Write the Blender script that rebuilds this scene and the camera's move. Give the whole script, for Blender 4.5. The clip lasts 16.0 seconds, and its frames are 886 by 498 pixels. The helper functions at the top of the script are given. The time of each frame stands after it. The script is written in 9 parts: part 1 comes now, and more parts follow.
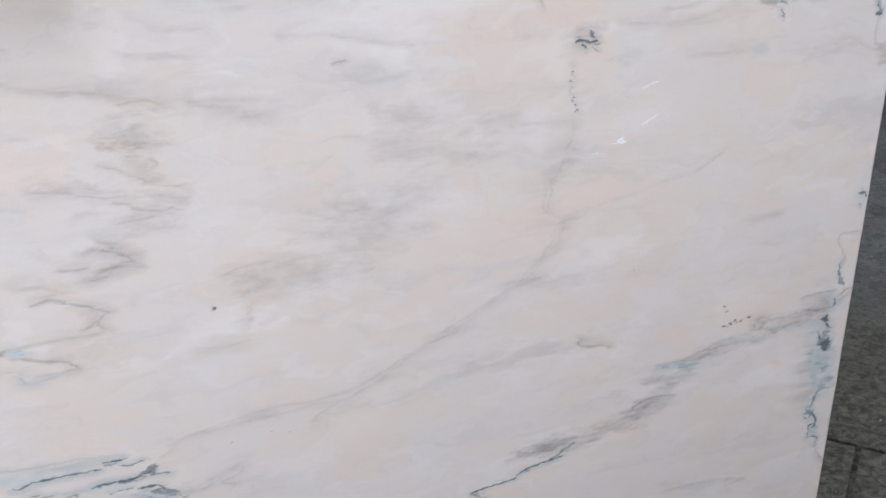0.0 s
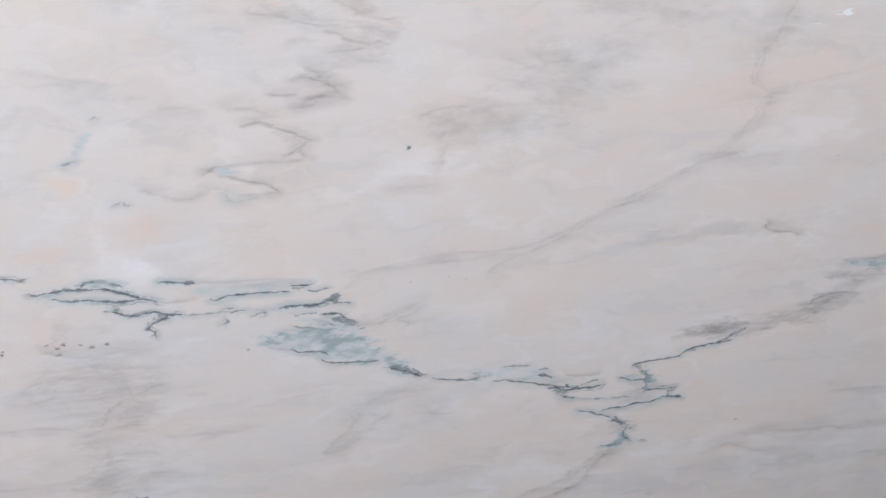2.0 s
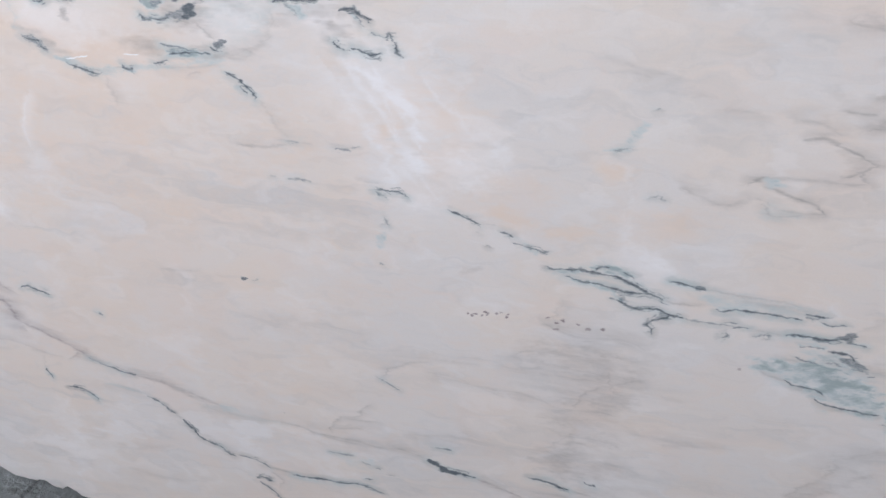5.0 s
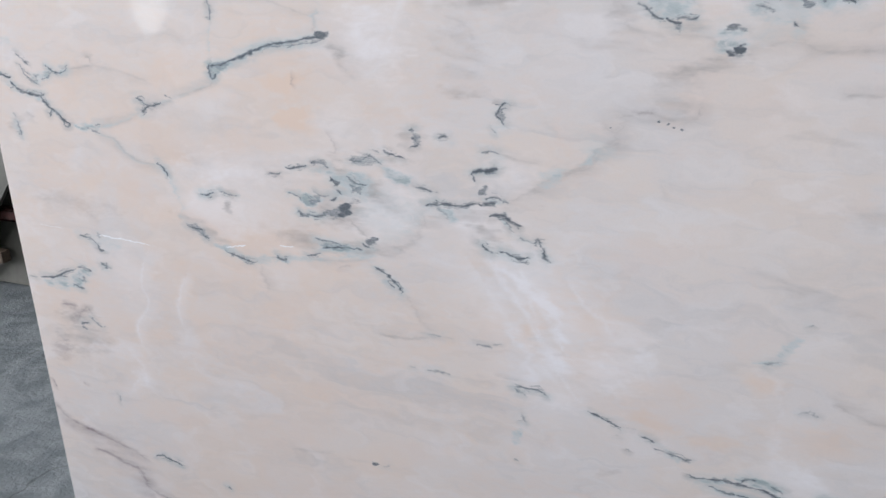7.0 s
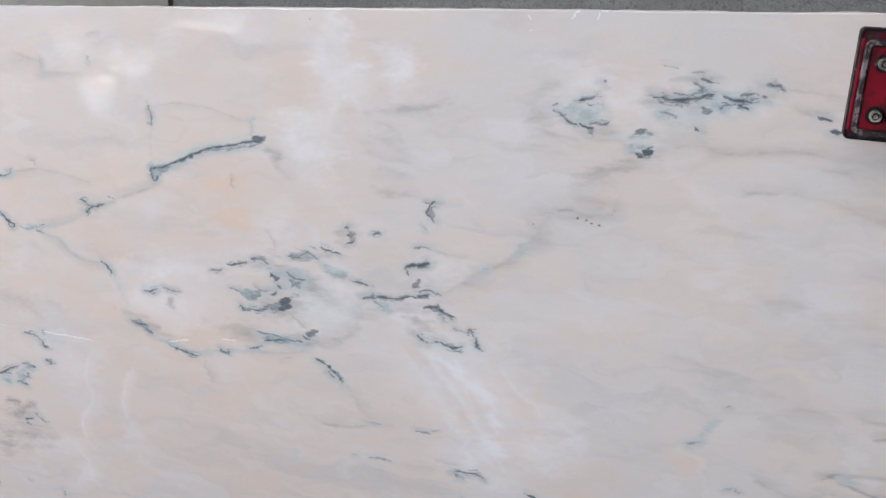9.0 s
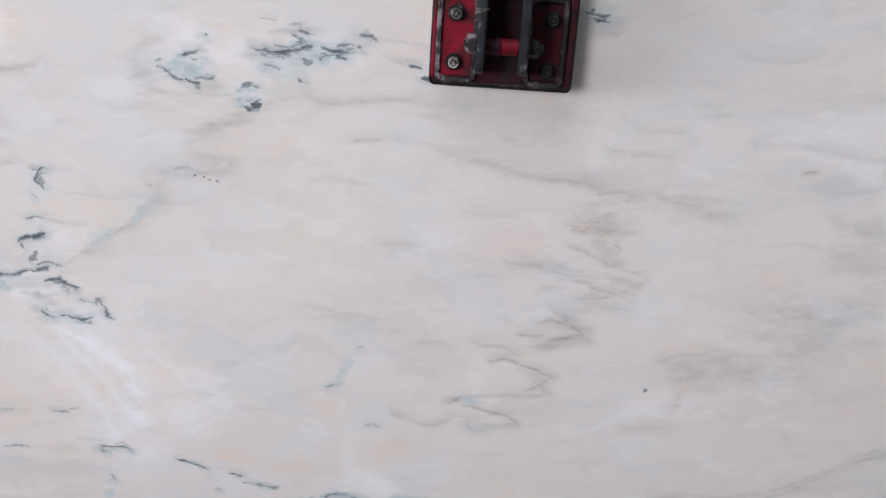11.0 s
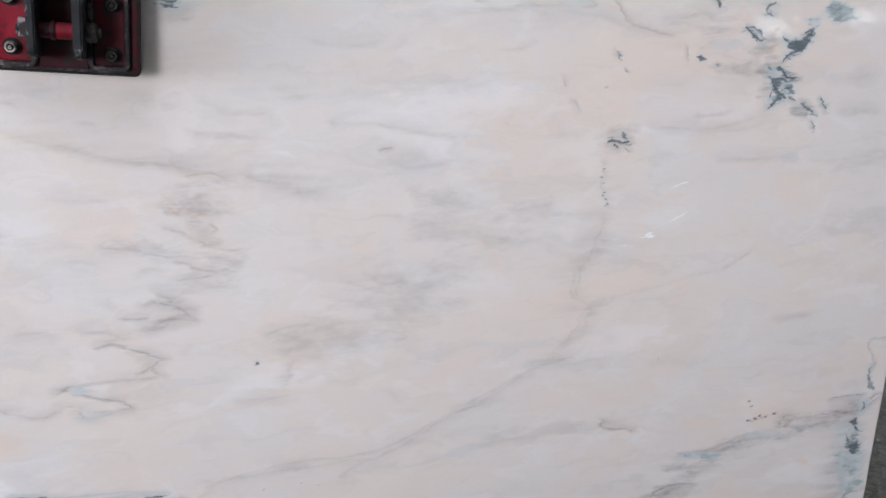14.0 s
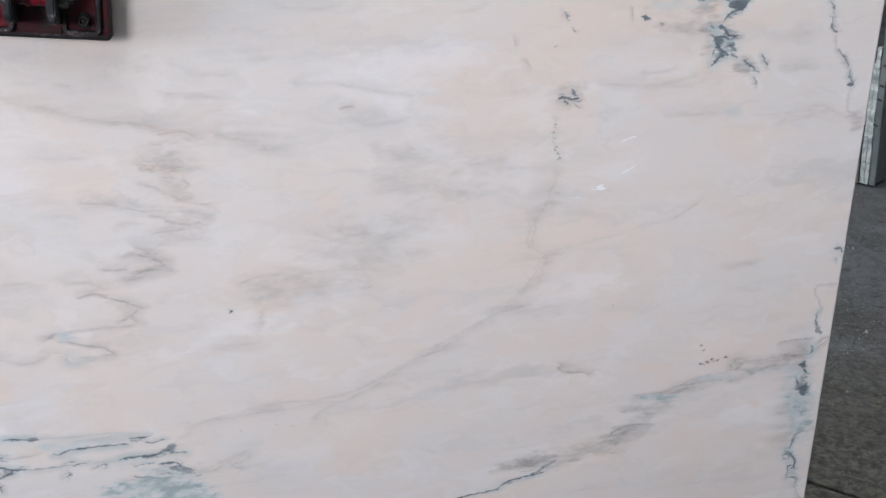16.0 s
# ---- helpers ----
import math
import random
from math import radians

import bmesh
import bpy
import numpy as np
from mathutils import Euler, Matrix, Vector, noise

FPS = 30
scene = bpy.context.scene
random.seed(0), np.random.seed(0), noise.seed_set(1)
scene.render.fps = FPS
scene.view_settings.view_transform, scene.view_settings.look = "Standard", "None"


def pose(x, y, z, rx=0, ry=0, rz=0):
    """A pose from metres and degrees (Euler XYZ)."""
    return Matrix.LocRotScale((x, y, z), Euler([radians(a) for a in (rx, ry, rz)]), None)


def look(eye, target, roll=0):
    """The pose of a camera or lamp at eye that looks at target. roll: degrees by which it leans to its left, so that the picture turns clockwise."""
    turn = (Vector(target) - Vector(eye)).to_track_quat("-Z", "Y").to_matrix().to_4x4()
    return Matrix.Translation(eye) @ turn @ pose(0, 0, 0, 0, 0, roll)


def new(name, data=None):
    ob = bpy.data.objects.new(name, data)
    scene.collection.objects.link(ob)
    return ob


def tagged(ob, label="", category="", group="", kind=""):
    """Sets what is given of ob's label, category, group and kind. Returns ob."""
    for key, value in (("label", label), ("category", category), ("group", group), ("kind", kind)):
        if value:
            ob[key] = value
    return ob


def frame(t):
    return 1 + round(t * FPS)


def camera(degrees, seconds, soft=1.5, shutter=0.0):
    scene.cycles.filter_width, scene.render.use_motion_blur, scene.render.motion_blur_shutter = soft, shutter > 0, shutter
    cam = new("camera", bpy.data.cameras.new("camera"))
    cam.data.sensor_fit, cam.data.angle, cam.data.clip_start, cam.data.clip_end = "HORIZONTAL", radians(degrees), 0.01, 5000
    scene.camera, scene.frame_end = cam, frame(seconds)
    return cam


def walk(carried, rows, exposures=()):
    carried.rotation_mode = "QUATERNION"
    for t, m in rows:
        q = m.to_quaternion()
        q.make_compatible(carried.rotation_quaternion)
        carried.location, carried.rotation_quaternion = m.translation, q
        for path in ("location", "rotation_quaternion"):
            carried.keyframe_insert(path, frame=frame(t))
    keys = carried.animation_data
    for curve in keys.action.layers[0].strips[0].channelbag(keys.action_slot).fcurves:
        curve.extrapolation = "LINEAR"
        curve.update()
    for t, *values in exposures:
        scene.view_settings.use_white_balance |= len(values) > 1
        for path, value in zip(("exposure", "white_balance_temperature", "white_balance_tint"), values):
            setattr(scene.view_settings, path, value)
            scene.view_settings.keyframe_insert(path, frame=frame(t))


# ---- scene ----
import functools

SOFT = 1.5
GATE, ROOF, ROOF2, WEST, GLOW, TINT = 500.0, 210.0, 170.0, 640.0, 4.0, (0.985, 1.0, 1.065)
EXPOSURES = ((0, 0.10), (1.0, 0.08), (2.0, 0.08), (3.0, -0.04), (3.5, -0.06), (4.5, -0.12), (5.2, -0.11), (7.3, -0.33), (8.2, -0.36), (10.3, -0.21), (12.5, -0.04), (14, 0.04), (16, 0.05))
cam = camera(52.02, 16.0, soft=SOFT)
# seconds, x, y, z, yaw, pitch, roll
ROWS = [
    (0, -0.053, -1.117, 1.434, -19.67, -24.46, 1.94),
    (0.5, -0.063, -1.115, 1.417, -18.69, -26.50, 1.79),
    (1, -0.076, -1.114, 1.403, -17.13, -28.06, 1.59),
    (1.5, -0.100, -1.119, 1.395, -13.65, -29.61, 1.25),
    (2, -0.126, -1.121, 1.384, -9.21, -30.88, 0.80),
    (2.5, -0.155, -1.112, 1.384, -4.34, -32.13, 0.55),
    (3, -0.191, -1.118, 1.380, 1.04, -32.06, 0.98),
    (3.5, -0.224, -1.116, 1.376, 5.38, -31.64, 1.60),
    (4, -0.264, -1.116, 1.376, 9.95, -30.61, 2.43),
    (4.5, -0.306, -1.114, 1.370, 13.05, -29.79, 2.39),
    (5, -0.339, -1.118, 1.368, 16.31, -29.52, 1.86),
    (5.2, -0.348, -1.121, 1.367, 17.58, -28.95, 1.75),
    (5.9, -0.378, -1.123, 1.388, 20.09, -26.50, 1.67),
    (6.6, -0.406, -1.124, 1.430, 21.87, -22.19, 1.97),
    (7.3, -0.414, -1.131, 1.461, 22.45, -19.06, 2.28),
    (7.5, -0.411, -1.138, 1.465, 22.25, -18.06, 2.34),
    (8, -0.400, -1.150, 1.488, 22.15, -16.51, 2.62),
    (8.2, -0.395, -1.149, 1.498, 22.52, -16.27, 2.81),
    (8.9, -0.372, -1.152, 1.507, 19.96, -16.35, 2.80),
    (9.6, -0.332, -1.151, 1.501, 14.22, -17.68, 2.46),
    (10.3, -0.291, -1.147, 1.495, 8.71, -18.74, 2.15),
    (10.5, -0.269, -1.143, 1.494, 6.75, -18.99, 2.07),
    (11, -0.230, -1.141, 1.490, 1.60, -19.43, 1.88),
    (11.5, -0.203, -1.134, 1.497, -2.95, -19.62, 1.51),
    (12, -0.170, -1.125, 1.509, -7.02, -20.26, 0.74),
    (12.5, -0.136, -1.131, 1.503, -11.03, -20.03, 0.25),
    (13, -0.097, -1.145, 1.495, -13.86, -19.85, 0.05),
    (13.5, -0.040, -1.182, 1.490, -13.85, -20.25, -0.12),
    (14, -0.011, -1.217, 1.482, -13.45, -20.07, -0.00),
    (14.5, 0.003, -1.208, 1.481, -13.44, -20.59, 0.41),
    (15, 0.016, -1.215, 1.486, -13.97, -20.87, 0.55),
    (15.5, 0.035, -1.241, 1.497, -13.83, -21.16, 0.55),
    (16, 0.030, -1.320, 1.479, -13.57, -21.70, 0.72),
]
walk(cam, [(t, pose(x, y, z, 90 + pitch, roll, yaw)) for t, x, y, z, yaw, pitch, roll in ROWS], EXPOSURES)

# ---------------------------------------------------------------- light
world = bpy.data.worlds.new("sky")
scene.world = world
world.use_nodes = True
sky = world.node_tree.nodes.new("ShaderNodeTexSky")
sky.sky_type, sky.sun_disc = "NISHITA", False
sky.sun_elevation, sky.sun_rotation = radians(38), radians(215)
world.node_tree.links.new(sky.outputs["Color"], world.node_tree.nodes["Background"].inputs["Color"])
world.node_tree.nodes["Background"].inputs["Strength"].default_value = 0.1


def daylight(name, m, width, height, watts, colour):
    """A soft rectangular lamp for daylight from an unseen side of the hall."""
    lamp = bpy.data.lights.new(name, "AREA")
    lamp.shape, lamp.size, lamp.size_y, lamp.energy, lamp.color = "RECTANGLE", width, height, watts, colour
    ob = new(name, lamp)
    ob.matrix_world = m
    return ob


daylight("clerestory_daylight", look((-5.5, -8.85, 3.0), (-0.8, 0, 1.0)), 3.0, 2.4, GATE, TINT)
# added fill from above; the roof has no opening here
daylight("top_fill", look((-2.6, -2.9, 6.4), (-2.6, -2.9, 0)), 6.5, 2.0, ROOF, TINT)
# added fill for the floor behind the slab
daylight("far_top_fill", look((0.0, 3.6, 6.4), (0.0, 3.6, 0)), 9.0, 1.2, ROOF2, TINT)
# unseen west opening, assumed, to brighten the slab's left end
daylight("west_fill", look((-8.85, -2.9, 2.4), (-1.5, 0, 0.9)), 2.8, 2.8, WEST, TINT)



# ---------------------------------------------------------------- materials
class Nodes:
    """A material and short ways to add nodes to it."""

    def __init__(self, name, rough=0.5, metal=0.0):
        self.mat = bpy.data.materials.new(name)
        self.mat.use_nodes = True
        self.tree = self.mat.node_tree
        self.bsdf = self.tree.nodes["Principled BSDF"]
        self.bsdf.inputs["Roughness"].default_value = rough
        self.bsdf.inputs["Metallic"].default_value = metal
        self.coord = self.add("ShaderNodeTexCoord").outputs["Object"]

    def add(self, kind, **settings):
        node = self.tree.nodes.new(kind)
        for key, value in settings.items():
            setattr(node, key, value)
        return node

    def put(self, socket, value):
        if hasattr(value, "is_output"):
            self.tree.links.new(value, socket)
        elif isinstance(value, (tuple, list)) and len(value) == 3 and socket.type == "RGBA":
            socket.default_value = (*value, 1)
        else:
            socket.default_value = value

    def scaled(self, sx, sy, sz, turn=(0, 0, 0)):
        node = self.add("ShaderNodeMapping")
        self.put(node.inputs["Vector"], self.coord)
        node.inputs["Scale"].default_value = (sx, sy, sz)
        node.inputs["Rotation"].default_value = turn
        return node.outputs["Vector"]

    def noise(self, scale, detail=4, rough=0.55, vector=None, warp=0.0):
        node = self.add("ShaderNodeTexNoise")
        self.put(node.inputs["Vector"], vector or self.coord)
        node.inputs["Scale"].default_value, node.inputs["Detail"].default_value = scale, detail
        node.inputs["Roughness"].default_value, node.inputs["Distortion"].default_value = rough, warp
        return node.outputs["Fac"]

    def math(self, op, a, b=0.0, c=0.0):
        node = self.add("ShaderNodeMath", operation=op)
        for socket, value in zip(node.inputs, (a, b, c)):
            self.put(socket, value)
        return node.outputs[0]

    def ramp(self, value, lo, hi, to_lo=0.0, to_hi=1.0, smooth=True):
        node = self.add("ShaderNodeMapRange", interpolation_type="SMOOTHSTEP" if smooth else "LINEAR")
        for key, v in (("Value", value), ("From Min", lo), ("From Max", hi), ("To Min", to_lo), ("To Max", to_hi)):
            self.put(node.inputs[key], v)
        return node.outputs["Result"]

    def mix(self, fac, a, b, blend="MIX"):
        node = self.add("ShaderNodeMix", data_type="RGBA", blend_type=blend)
        self.put(node.inputs["Factor"], fac)
        self.put(node.inputs[6], a)
        self.put(node.inputs[7], b)
        return node.outputs[2]

    def field(self, name):
        node = self.add("ShaderNodeAttribute", attribute_name=name)
        split = self.add("ShaderNodeSeparateColor")
        self.put(split.inputs[0], node.outputs["Color"])
        return (*split.outputs[:3], node.outputs["Alpha"])

    def bump(self, height, strength, distance):
        node = self.add("ShaderNodeBump")
        node.inputs["Strength"].default_value, node.inputs["Distance"].default_value = strength, distance
        self.put(node.inputs["Height"], height)
        self.put(self.bsdf.inputs["Normal"], node.outputs["Normal"])

    def colour(self, value):
        self.put(self.bsdf.inputs["Base Color"], value)

    def rough(self, value):
        self.put(self.bsdf.inputs["Roughness"], value)


def marble():
    """Polished rose-cream marble. The fields of the slab's mesh hold where its veins, clouds and tints run; fine noise frays them."""
    n = Nodes("polished_marble", 0.1)
    grey, teal, dark, scratch = n.field("veins")
    warm, milk, mauve, _ = n.field("tints")
    swirl = n.add("ShaderNodeTexNoise")
    n.put(swirl.inputs["Vector"], n.scaled(3.0, 1, 7.0))
    swirl.inputs["Detail"].default_value = 3
    bent = n.add("ShaderNodeVectorMath", operation="MULTIPLY_ADD")
    n.put(bent.inputs[0], swirl.outputs["Color"])
    bent.inputs[1].default_value = (0.16, 0.0, 0.07)
    n.put(bent.inputs[2], n.coord)

    def laid(sx, sz, turn):
        """Coordinates drawn out along the bedding, bent by the swirl."""
        node = n.add("ShaderNodeMapping")
        n.put(node.inputs["Vector"], bent.outputs[0])
        node.inputs["Scale"].default_value = (sx, 1, sz)
        node.inputs["Rotation"].default_value = (0, radians(turn), 0)
        return node.outputs["Vector"]

    streak = n.noise(1.0, 7, 0.62, laid(5.0, 36.0, -3), 0.4)
    fine = n.noise(1.0, 6, 0.68, laid(46.0, 150.0, -3))
    grain = n.noise(300.0, 4, 0.65)
    patch = n.noise(1.0, 6, 0.6, laid(3.6, 5.5, 14))
    blush = n.noise(1.0, 6, 0.6, laid(5.0, 8.0, 20), 0.5)
    wide = n.noise(1.0, 7, 0.64, laid(1.9, 12.0, -4), 0.6)
    base = n.mix(n.ramp(patch, 0.36, 0.62), CREAM, PEARL)
    base = n.mix(n.ramp(blush, 0.48, 0.72, 0, 0.42), base, PINK)
    base = n.mix(n.ramp(wide, 0.50, 0.74, 0, 0.52), base, ASH)
    base = n.mix(n.ramp(streak, 0.52, 0.76, 0, 0.24), base, ASH)
    smoke = n.noise(1.0, 5, 0.6, laid(8.0, 30.0, -4), 0.8)
    base = n.mix(n.ramp(smoke, 0.50, 0.72, 0, 0.24), base, ASH)
    mottle = n.noise(1.0, 4, 0.5, laid(11.0, 16.0, 24), 0.6)
    base = n.mix(n.ramp(mottle, 0.50, 0.70, 0, 0.22), base, MILK)
    base = n.mix(n.ramp(mottle, 0.48, 0.32, 0, 0.22), base, PINK)
    base = n.mix(n.ramp(n.noise(1.0, 4, 0.5, laid(4.0, 10.0, 0), 0.5), 0.54, 0.74, 0, 0.42), base, MILK)
    base = n.mix(n.ramp(fine, 0.3, 0.72, 0, 0.05), base, MILK)
    base = n.mix(n.ramp(grain, 0.45, 0.7, 0, 0.08), base, ASH)
    frayed = n.math("ADD", n.math("MULTIPLY", n.math("SUBTRACT", streak, 0.5), 2.2), n.math("MULTIPLY", n.math("SUBTRACT", fine, 0.5), 1.9))

    def worn(amount, keep=0.75, bite=1.0):
        """A soft amount, broken up by the stone's own streaks."""
        return n.ramp(n.math("MULTIPLY_ADD", n.math("MULTIPLY", frayed, bite), amount, amount), 0.03, 1.0, 0, keep, False)

    hair = n.noise(1.0, 5, 0.7, laid(130.0, 460.0, -3))
    base = n.mix(worn(warm, 0.9, 0.3), base, PEACH)
    base = n.mix(worn(milk, 0.85, 0.4), base, MILK)
    base = n.mix(worn(n.math("MULTIPLY", grey, 1.1), 0.95, 0.75), base, GREY)
    base = n.mix(worn(mauve, 0.95, 0.8), base, MAUVE)
    base = n.mix(worn(n.math("MULTIPLY", teal, 1.35), 0.9, 1.2), base, n.mix(n.ramp(n.math("ADD", n.math("MULTIPLY", n.math("ADD", fine, hair), 0.5), teal), 0.9, 1.55), GLACIER, TEAL))
    edge = n.math("ADD", dark, n.math("ADD", n.math("MULTIPLY", n.math("SUBTRACT", fine, 0.5), 0.7), n.math("MULTIPLY", n.math("SUBTRACT", hair, 0.5), 1.0)))
    edge = n.math("MULTIPLY", edge, n.ramp(dark, 0.02, 0.14))
    base = n.mix(n.ramp(edge, 0.10, 0.55, 0, 0.6), base, DUSK)
    base = n.mix(n.ramp(edge, 0.36, 0.92, 0, 0.87), base, SLATE)
    base = n.mix(n.ramp(edge, 0.95, 1.3, 0, 0.5), base, INK)
    base = n.mix(n.ramp(scratch, 0.25, 0.7, 0, 0.9), base, (0.88, 0.89, 0.92))
    n.colour(base)
    n.rough(n.ramp(n.noise(7.0, 5, 0.6), 0.3, 0.7, 0.03, 0.07))
    n.bsdf.inputs["Specular IOR Level"].default_value = 0.5
    n.bump(n.noise(30.0, 3, 0.5), 0.02, 0.002)
    return n.mat


CREAM, PEARL, PINK, ASH = (0.74, 0.665, 0.62), (0.705, 0.675, 0.672), (0.76, 0.64, 0.585), (0.50, 0.50, 0.515)
PEACH, MILK, GREY, MAUVE = (0.768, 0.62, 0.525), (0.855, 0.85, 0.885), (0.345, 0.325, 0.32), (0.235, 0.185, 0.205)
TEAL, GLACIER, DUSK, SLATE, INK = (0.31, 0.382, 0.405), (0.54, 0.608, 0.63), (0.225, 0.255, 0.29), (0.085, 0.103, 0.124), (0.028, 0.034, 0.042)
MARBLE = marble()


def sawn_edge():
    n = Nodes("sawn_marble_edge", 0.5)
    n.colour(n.mix(n.noise(24.0, 5), (0.72, 0.66, 0.62), (0.5, 0.49, 0.48)))
    n.bump(n.noise(180.0, 4), 0.3, 0.002)
    return n.mat


def concrete(name, dark, light, stain, wet=0.45, end_tints=False):
    n = Nodes(name, 0.6)
    big, mid, small = n.noise(1.1, 5, 0.6), n.noise(7.0, 6, 0.62, warp=0.6), n.noise(70.0, 5, 0.6)
    col = n.mix(n.ramp(mid, 0.3, 0.7), dark, light)
    col = n.mix(n.ramp(big, 0.46, 0.66, 0, 0.7), col, stain)
    col = n.mix(n.ramp(small, 0.5, 0.72, 0, 0.6), col, tuple(c * 1.9 for c in light))
    col = n.mix(n.ramp(n.noise(28.0, 6, 0.7, warp=1.0), 0.5, 0.66, 0, 0.75), col, tuple(c * 0.45 for c in stain))
    col = n.mix(n.ramp(n.noise(160.0, 3), 0.6, 0.7, 0, 0.5), col, tuple(c * 0.3 for c in dark))
    if end_tints:
        # a darker, browner patch by the far end of the slab
        spot = n.add("ShaderNodeVectorMath", operation="DISTANCE")
        n.put(spot.inputs[0], n.coord)
        spot.inputs[1].default_value = (1.7, 0.1, 0.0)
        rubble = n.ramp(n.noise(38.0, 7, 0.72, warp=0.5), 0.36, 0.68)
        col = n.mix(n.ramp(n.math("ADD", spot.outputs["Value"], n.math("MULTIPLY", mid, 0.9)), 0.9, 1.7, 0.9, 0), col, n.mix(rubble, (0.036, 0.037, 0.030), (0.19, 0.185, 0.15)))
        # paler blue-grey past the other end, painted for the sky's reflection
        sky_sheen = n.add("ShaderNodeVectorMath", operation="DISTANCE")
        n.put(sky_sheen.inputs[0], n.coord)
        sky_sheen.inputs[1].default_value = (-2.7, 0.9, 0.0)
        col = n.mix(n.ramp(n.math("ADD", sky_sheen.outputs["Value"], n.math("MULTIPLY", mid, 0.8)), 1.0, 2.2, 0.8, 0), col, n.mix(n.ramp(n.noise(9.0, 6, 0.6, warp=0.8), 0.36, 0.66), (0.155, 0.178, 0.19), (0.29, 0.32, 0.335)))
    crack = n.add("ShaderNodeTexVoronoi", feature="DISTANCE_TO_EDGE")
    bent = n.add("ShaderNodeVectorMath", operation="MULTIPLY_ADD")
    wobble = n.add("ShaderNodeTexNoise")
    wobble.inputs["Scale"].default_value, wobble.inputs["Detail"].default_value = 3.0, 6
    n.put(wobble.inputs["Vector"], n.coord)
    n.put(bent.inputs[0], wobble.outputs["Color"])
    bent.inputs[1].default_value = (0.5, 0.5, 0.0)
    n.put(bent.inputs[2], n.coord)
    n.put(crack.inputs["Vector"], bent.outputs[0])
    crack.inputs["Scale"].default_value = 0.9
    col = n.mix(n.ramp(crack.outputs["Distance"], 0.001, 0.005, 0.5, 0), col, tuple(c * 0.3 for c in dark))
    n.colour(col)
    n.rough(n.ramp(big, 0.35, 0.65, wet, 0.8))
    n.bump(n.math("ADD", mid, n.math("MULTIPLY", small, 0.9)), 0.8, 0.008)
    return n.mat


def painted_metal(name, paint, chipped, wear=0.55, grime=0.6, bare=0.5):
    """Paint with grimy patches, chips at two scales and long scrapes."""
    n = Nodes(name, 0.35)
    n.bsdf.inputs["Specular IOR Level"].default_value = 0.22
    scuff = n.noise(60.0, 7, 0.72)
    scrape = n.noise(1.0, 6, 0.7, n.scaled(420.0, 420.0, 70.0, (0, radians(8), 0)))
    dirt = n.noise(42.0, 5, 0.6, warp=0.8)
    col = n.mix(n.noise(9.0, 4), paint, tuple(c * 0.6 for c in paint))
    col = n.mix(n.ramp(dirt, 0.42, 0.66, 0, grime), col, (0.012, 0.010, 0.010))
    chips = n.math("MAXIMUM", n.ramp(scuff, wear, wear + 0.1), n.ramp(scrape, wear + 0.1, wear + 0.2, 0, 0.8))
    n.colour(n.mix(chips, col, chipped))
    n.rough(n.ramp(scuff, 0.3, 0.7, 0.38, 0.7))
    n.put(n.bsdf.inputs["Metallic"], n.math("MULTIPLY", chips, bare))
    n.bump(n.math("ADD", scuff, n.math("MULTIPLY", chips, -0.4)), 0.5, 0.0015)
    return n.mat


def stone(name, a, b, rough=0.6, scale=6.0):
    n = Nodes(name, rough)
    n.colour(n.mix(n.ramp(n.noise(scale, 6, 0.65, warp=0.8), 0.35, 0.65), a, b))
    n.bump(n.noise(scale * 14, 4), 0.25, 0.002)
    return n.mat


def timber(name, a, b):
    n = Nodes(name, 0.7)
    n.colour(n.mix(n.ramp(n.noise(1.0, 6, 0.6, n.scaled(3.0, 60.0, 60.0)), 0.35, 0.65), a, b))
    n.bump(n.noise(1.0, 4, 0.6, n.scaled(6.0, 90.0, 90.0)), 0.4, 0.003)
    return n.mat


EDGE = sawn_edge()
FLOOR = concrete("worn_concrete", (0.092, 0.101, 0.106), (0.172, 0.184, 0.19), (0.085, 0.081, 0.07), 0.45, True)
WALL = concrete("rendered_wall", (0.34, 0.34, 0.33), (0.42, 0.42, 0.41), (0.3, 0.29, 0.28), 0.7)
ROOF_SHEET = concrete("roof_sheet", (0.4, 0.41, 0.42), (0.46, 0.47, 0.48), (0.36, 0.36, 0.36), 0.7)
RED = painted_metal("red_paint", (0.27, 0.005, 0.022), (0.05, 0.02, 0.02), 0.60, 0.75, 0.1)
WINE = painted_metal("wine_red_paint", (0.085, 0.004, 0.014), (0.028, 0.026, 0.029), 0.50, 0.85, 0.2)
# grimy red with the shade of the clamp's right half in its colour
GRIMY_SHADED = painted_metal("grimy_shaded_red_paint", (0.085, 0.003, 0.012), (0.035, 0.022, 0.024), 0.56, 0.85, 0.2)
WORN = painted_metal("worn_black_steel", (0.035, 0.028, 0.031), (0.25, 0.21, 0.22), 0.49, 0.5)
DULL = painted_metal("dull_scraped_steel", (0.028, 0.022, 0.025), (0.12, 0.10, 0.105), 0.49, 0.6)
BLACK = painted_metal("black_worn_steel", (0.008, 0.008, 0.009), (0.13, 0.125, 0.12), 0.57)
STEEL = painted_metal("oily_steel", (0.16, 0.15, 0.135), (0.45, 0.42, 0.38), 0.5, 0.6)
DARK_STEEL = painted_metal("darker_steel", (0.035, 0.032, 0.03), (0.12, 0.11, 0.10), 0.56, 0.7)
# red darkened for the shade between the clamp's ears
RECESS_SHADE = painted_metal("recess_shade_red", (0.045, 0.002, 0.008), (0.03, 0.012, 0.014), 0.6, 0.85, 0.1)
DARK_RED = painted_metal("dark_red_paint", (0.105, 0.004, 0.010), (0.08, 0.06, 0.06), 0.57, 0.85, 0.2)
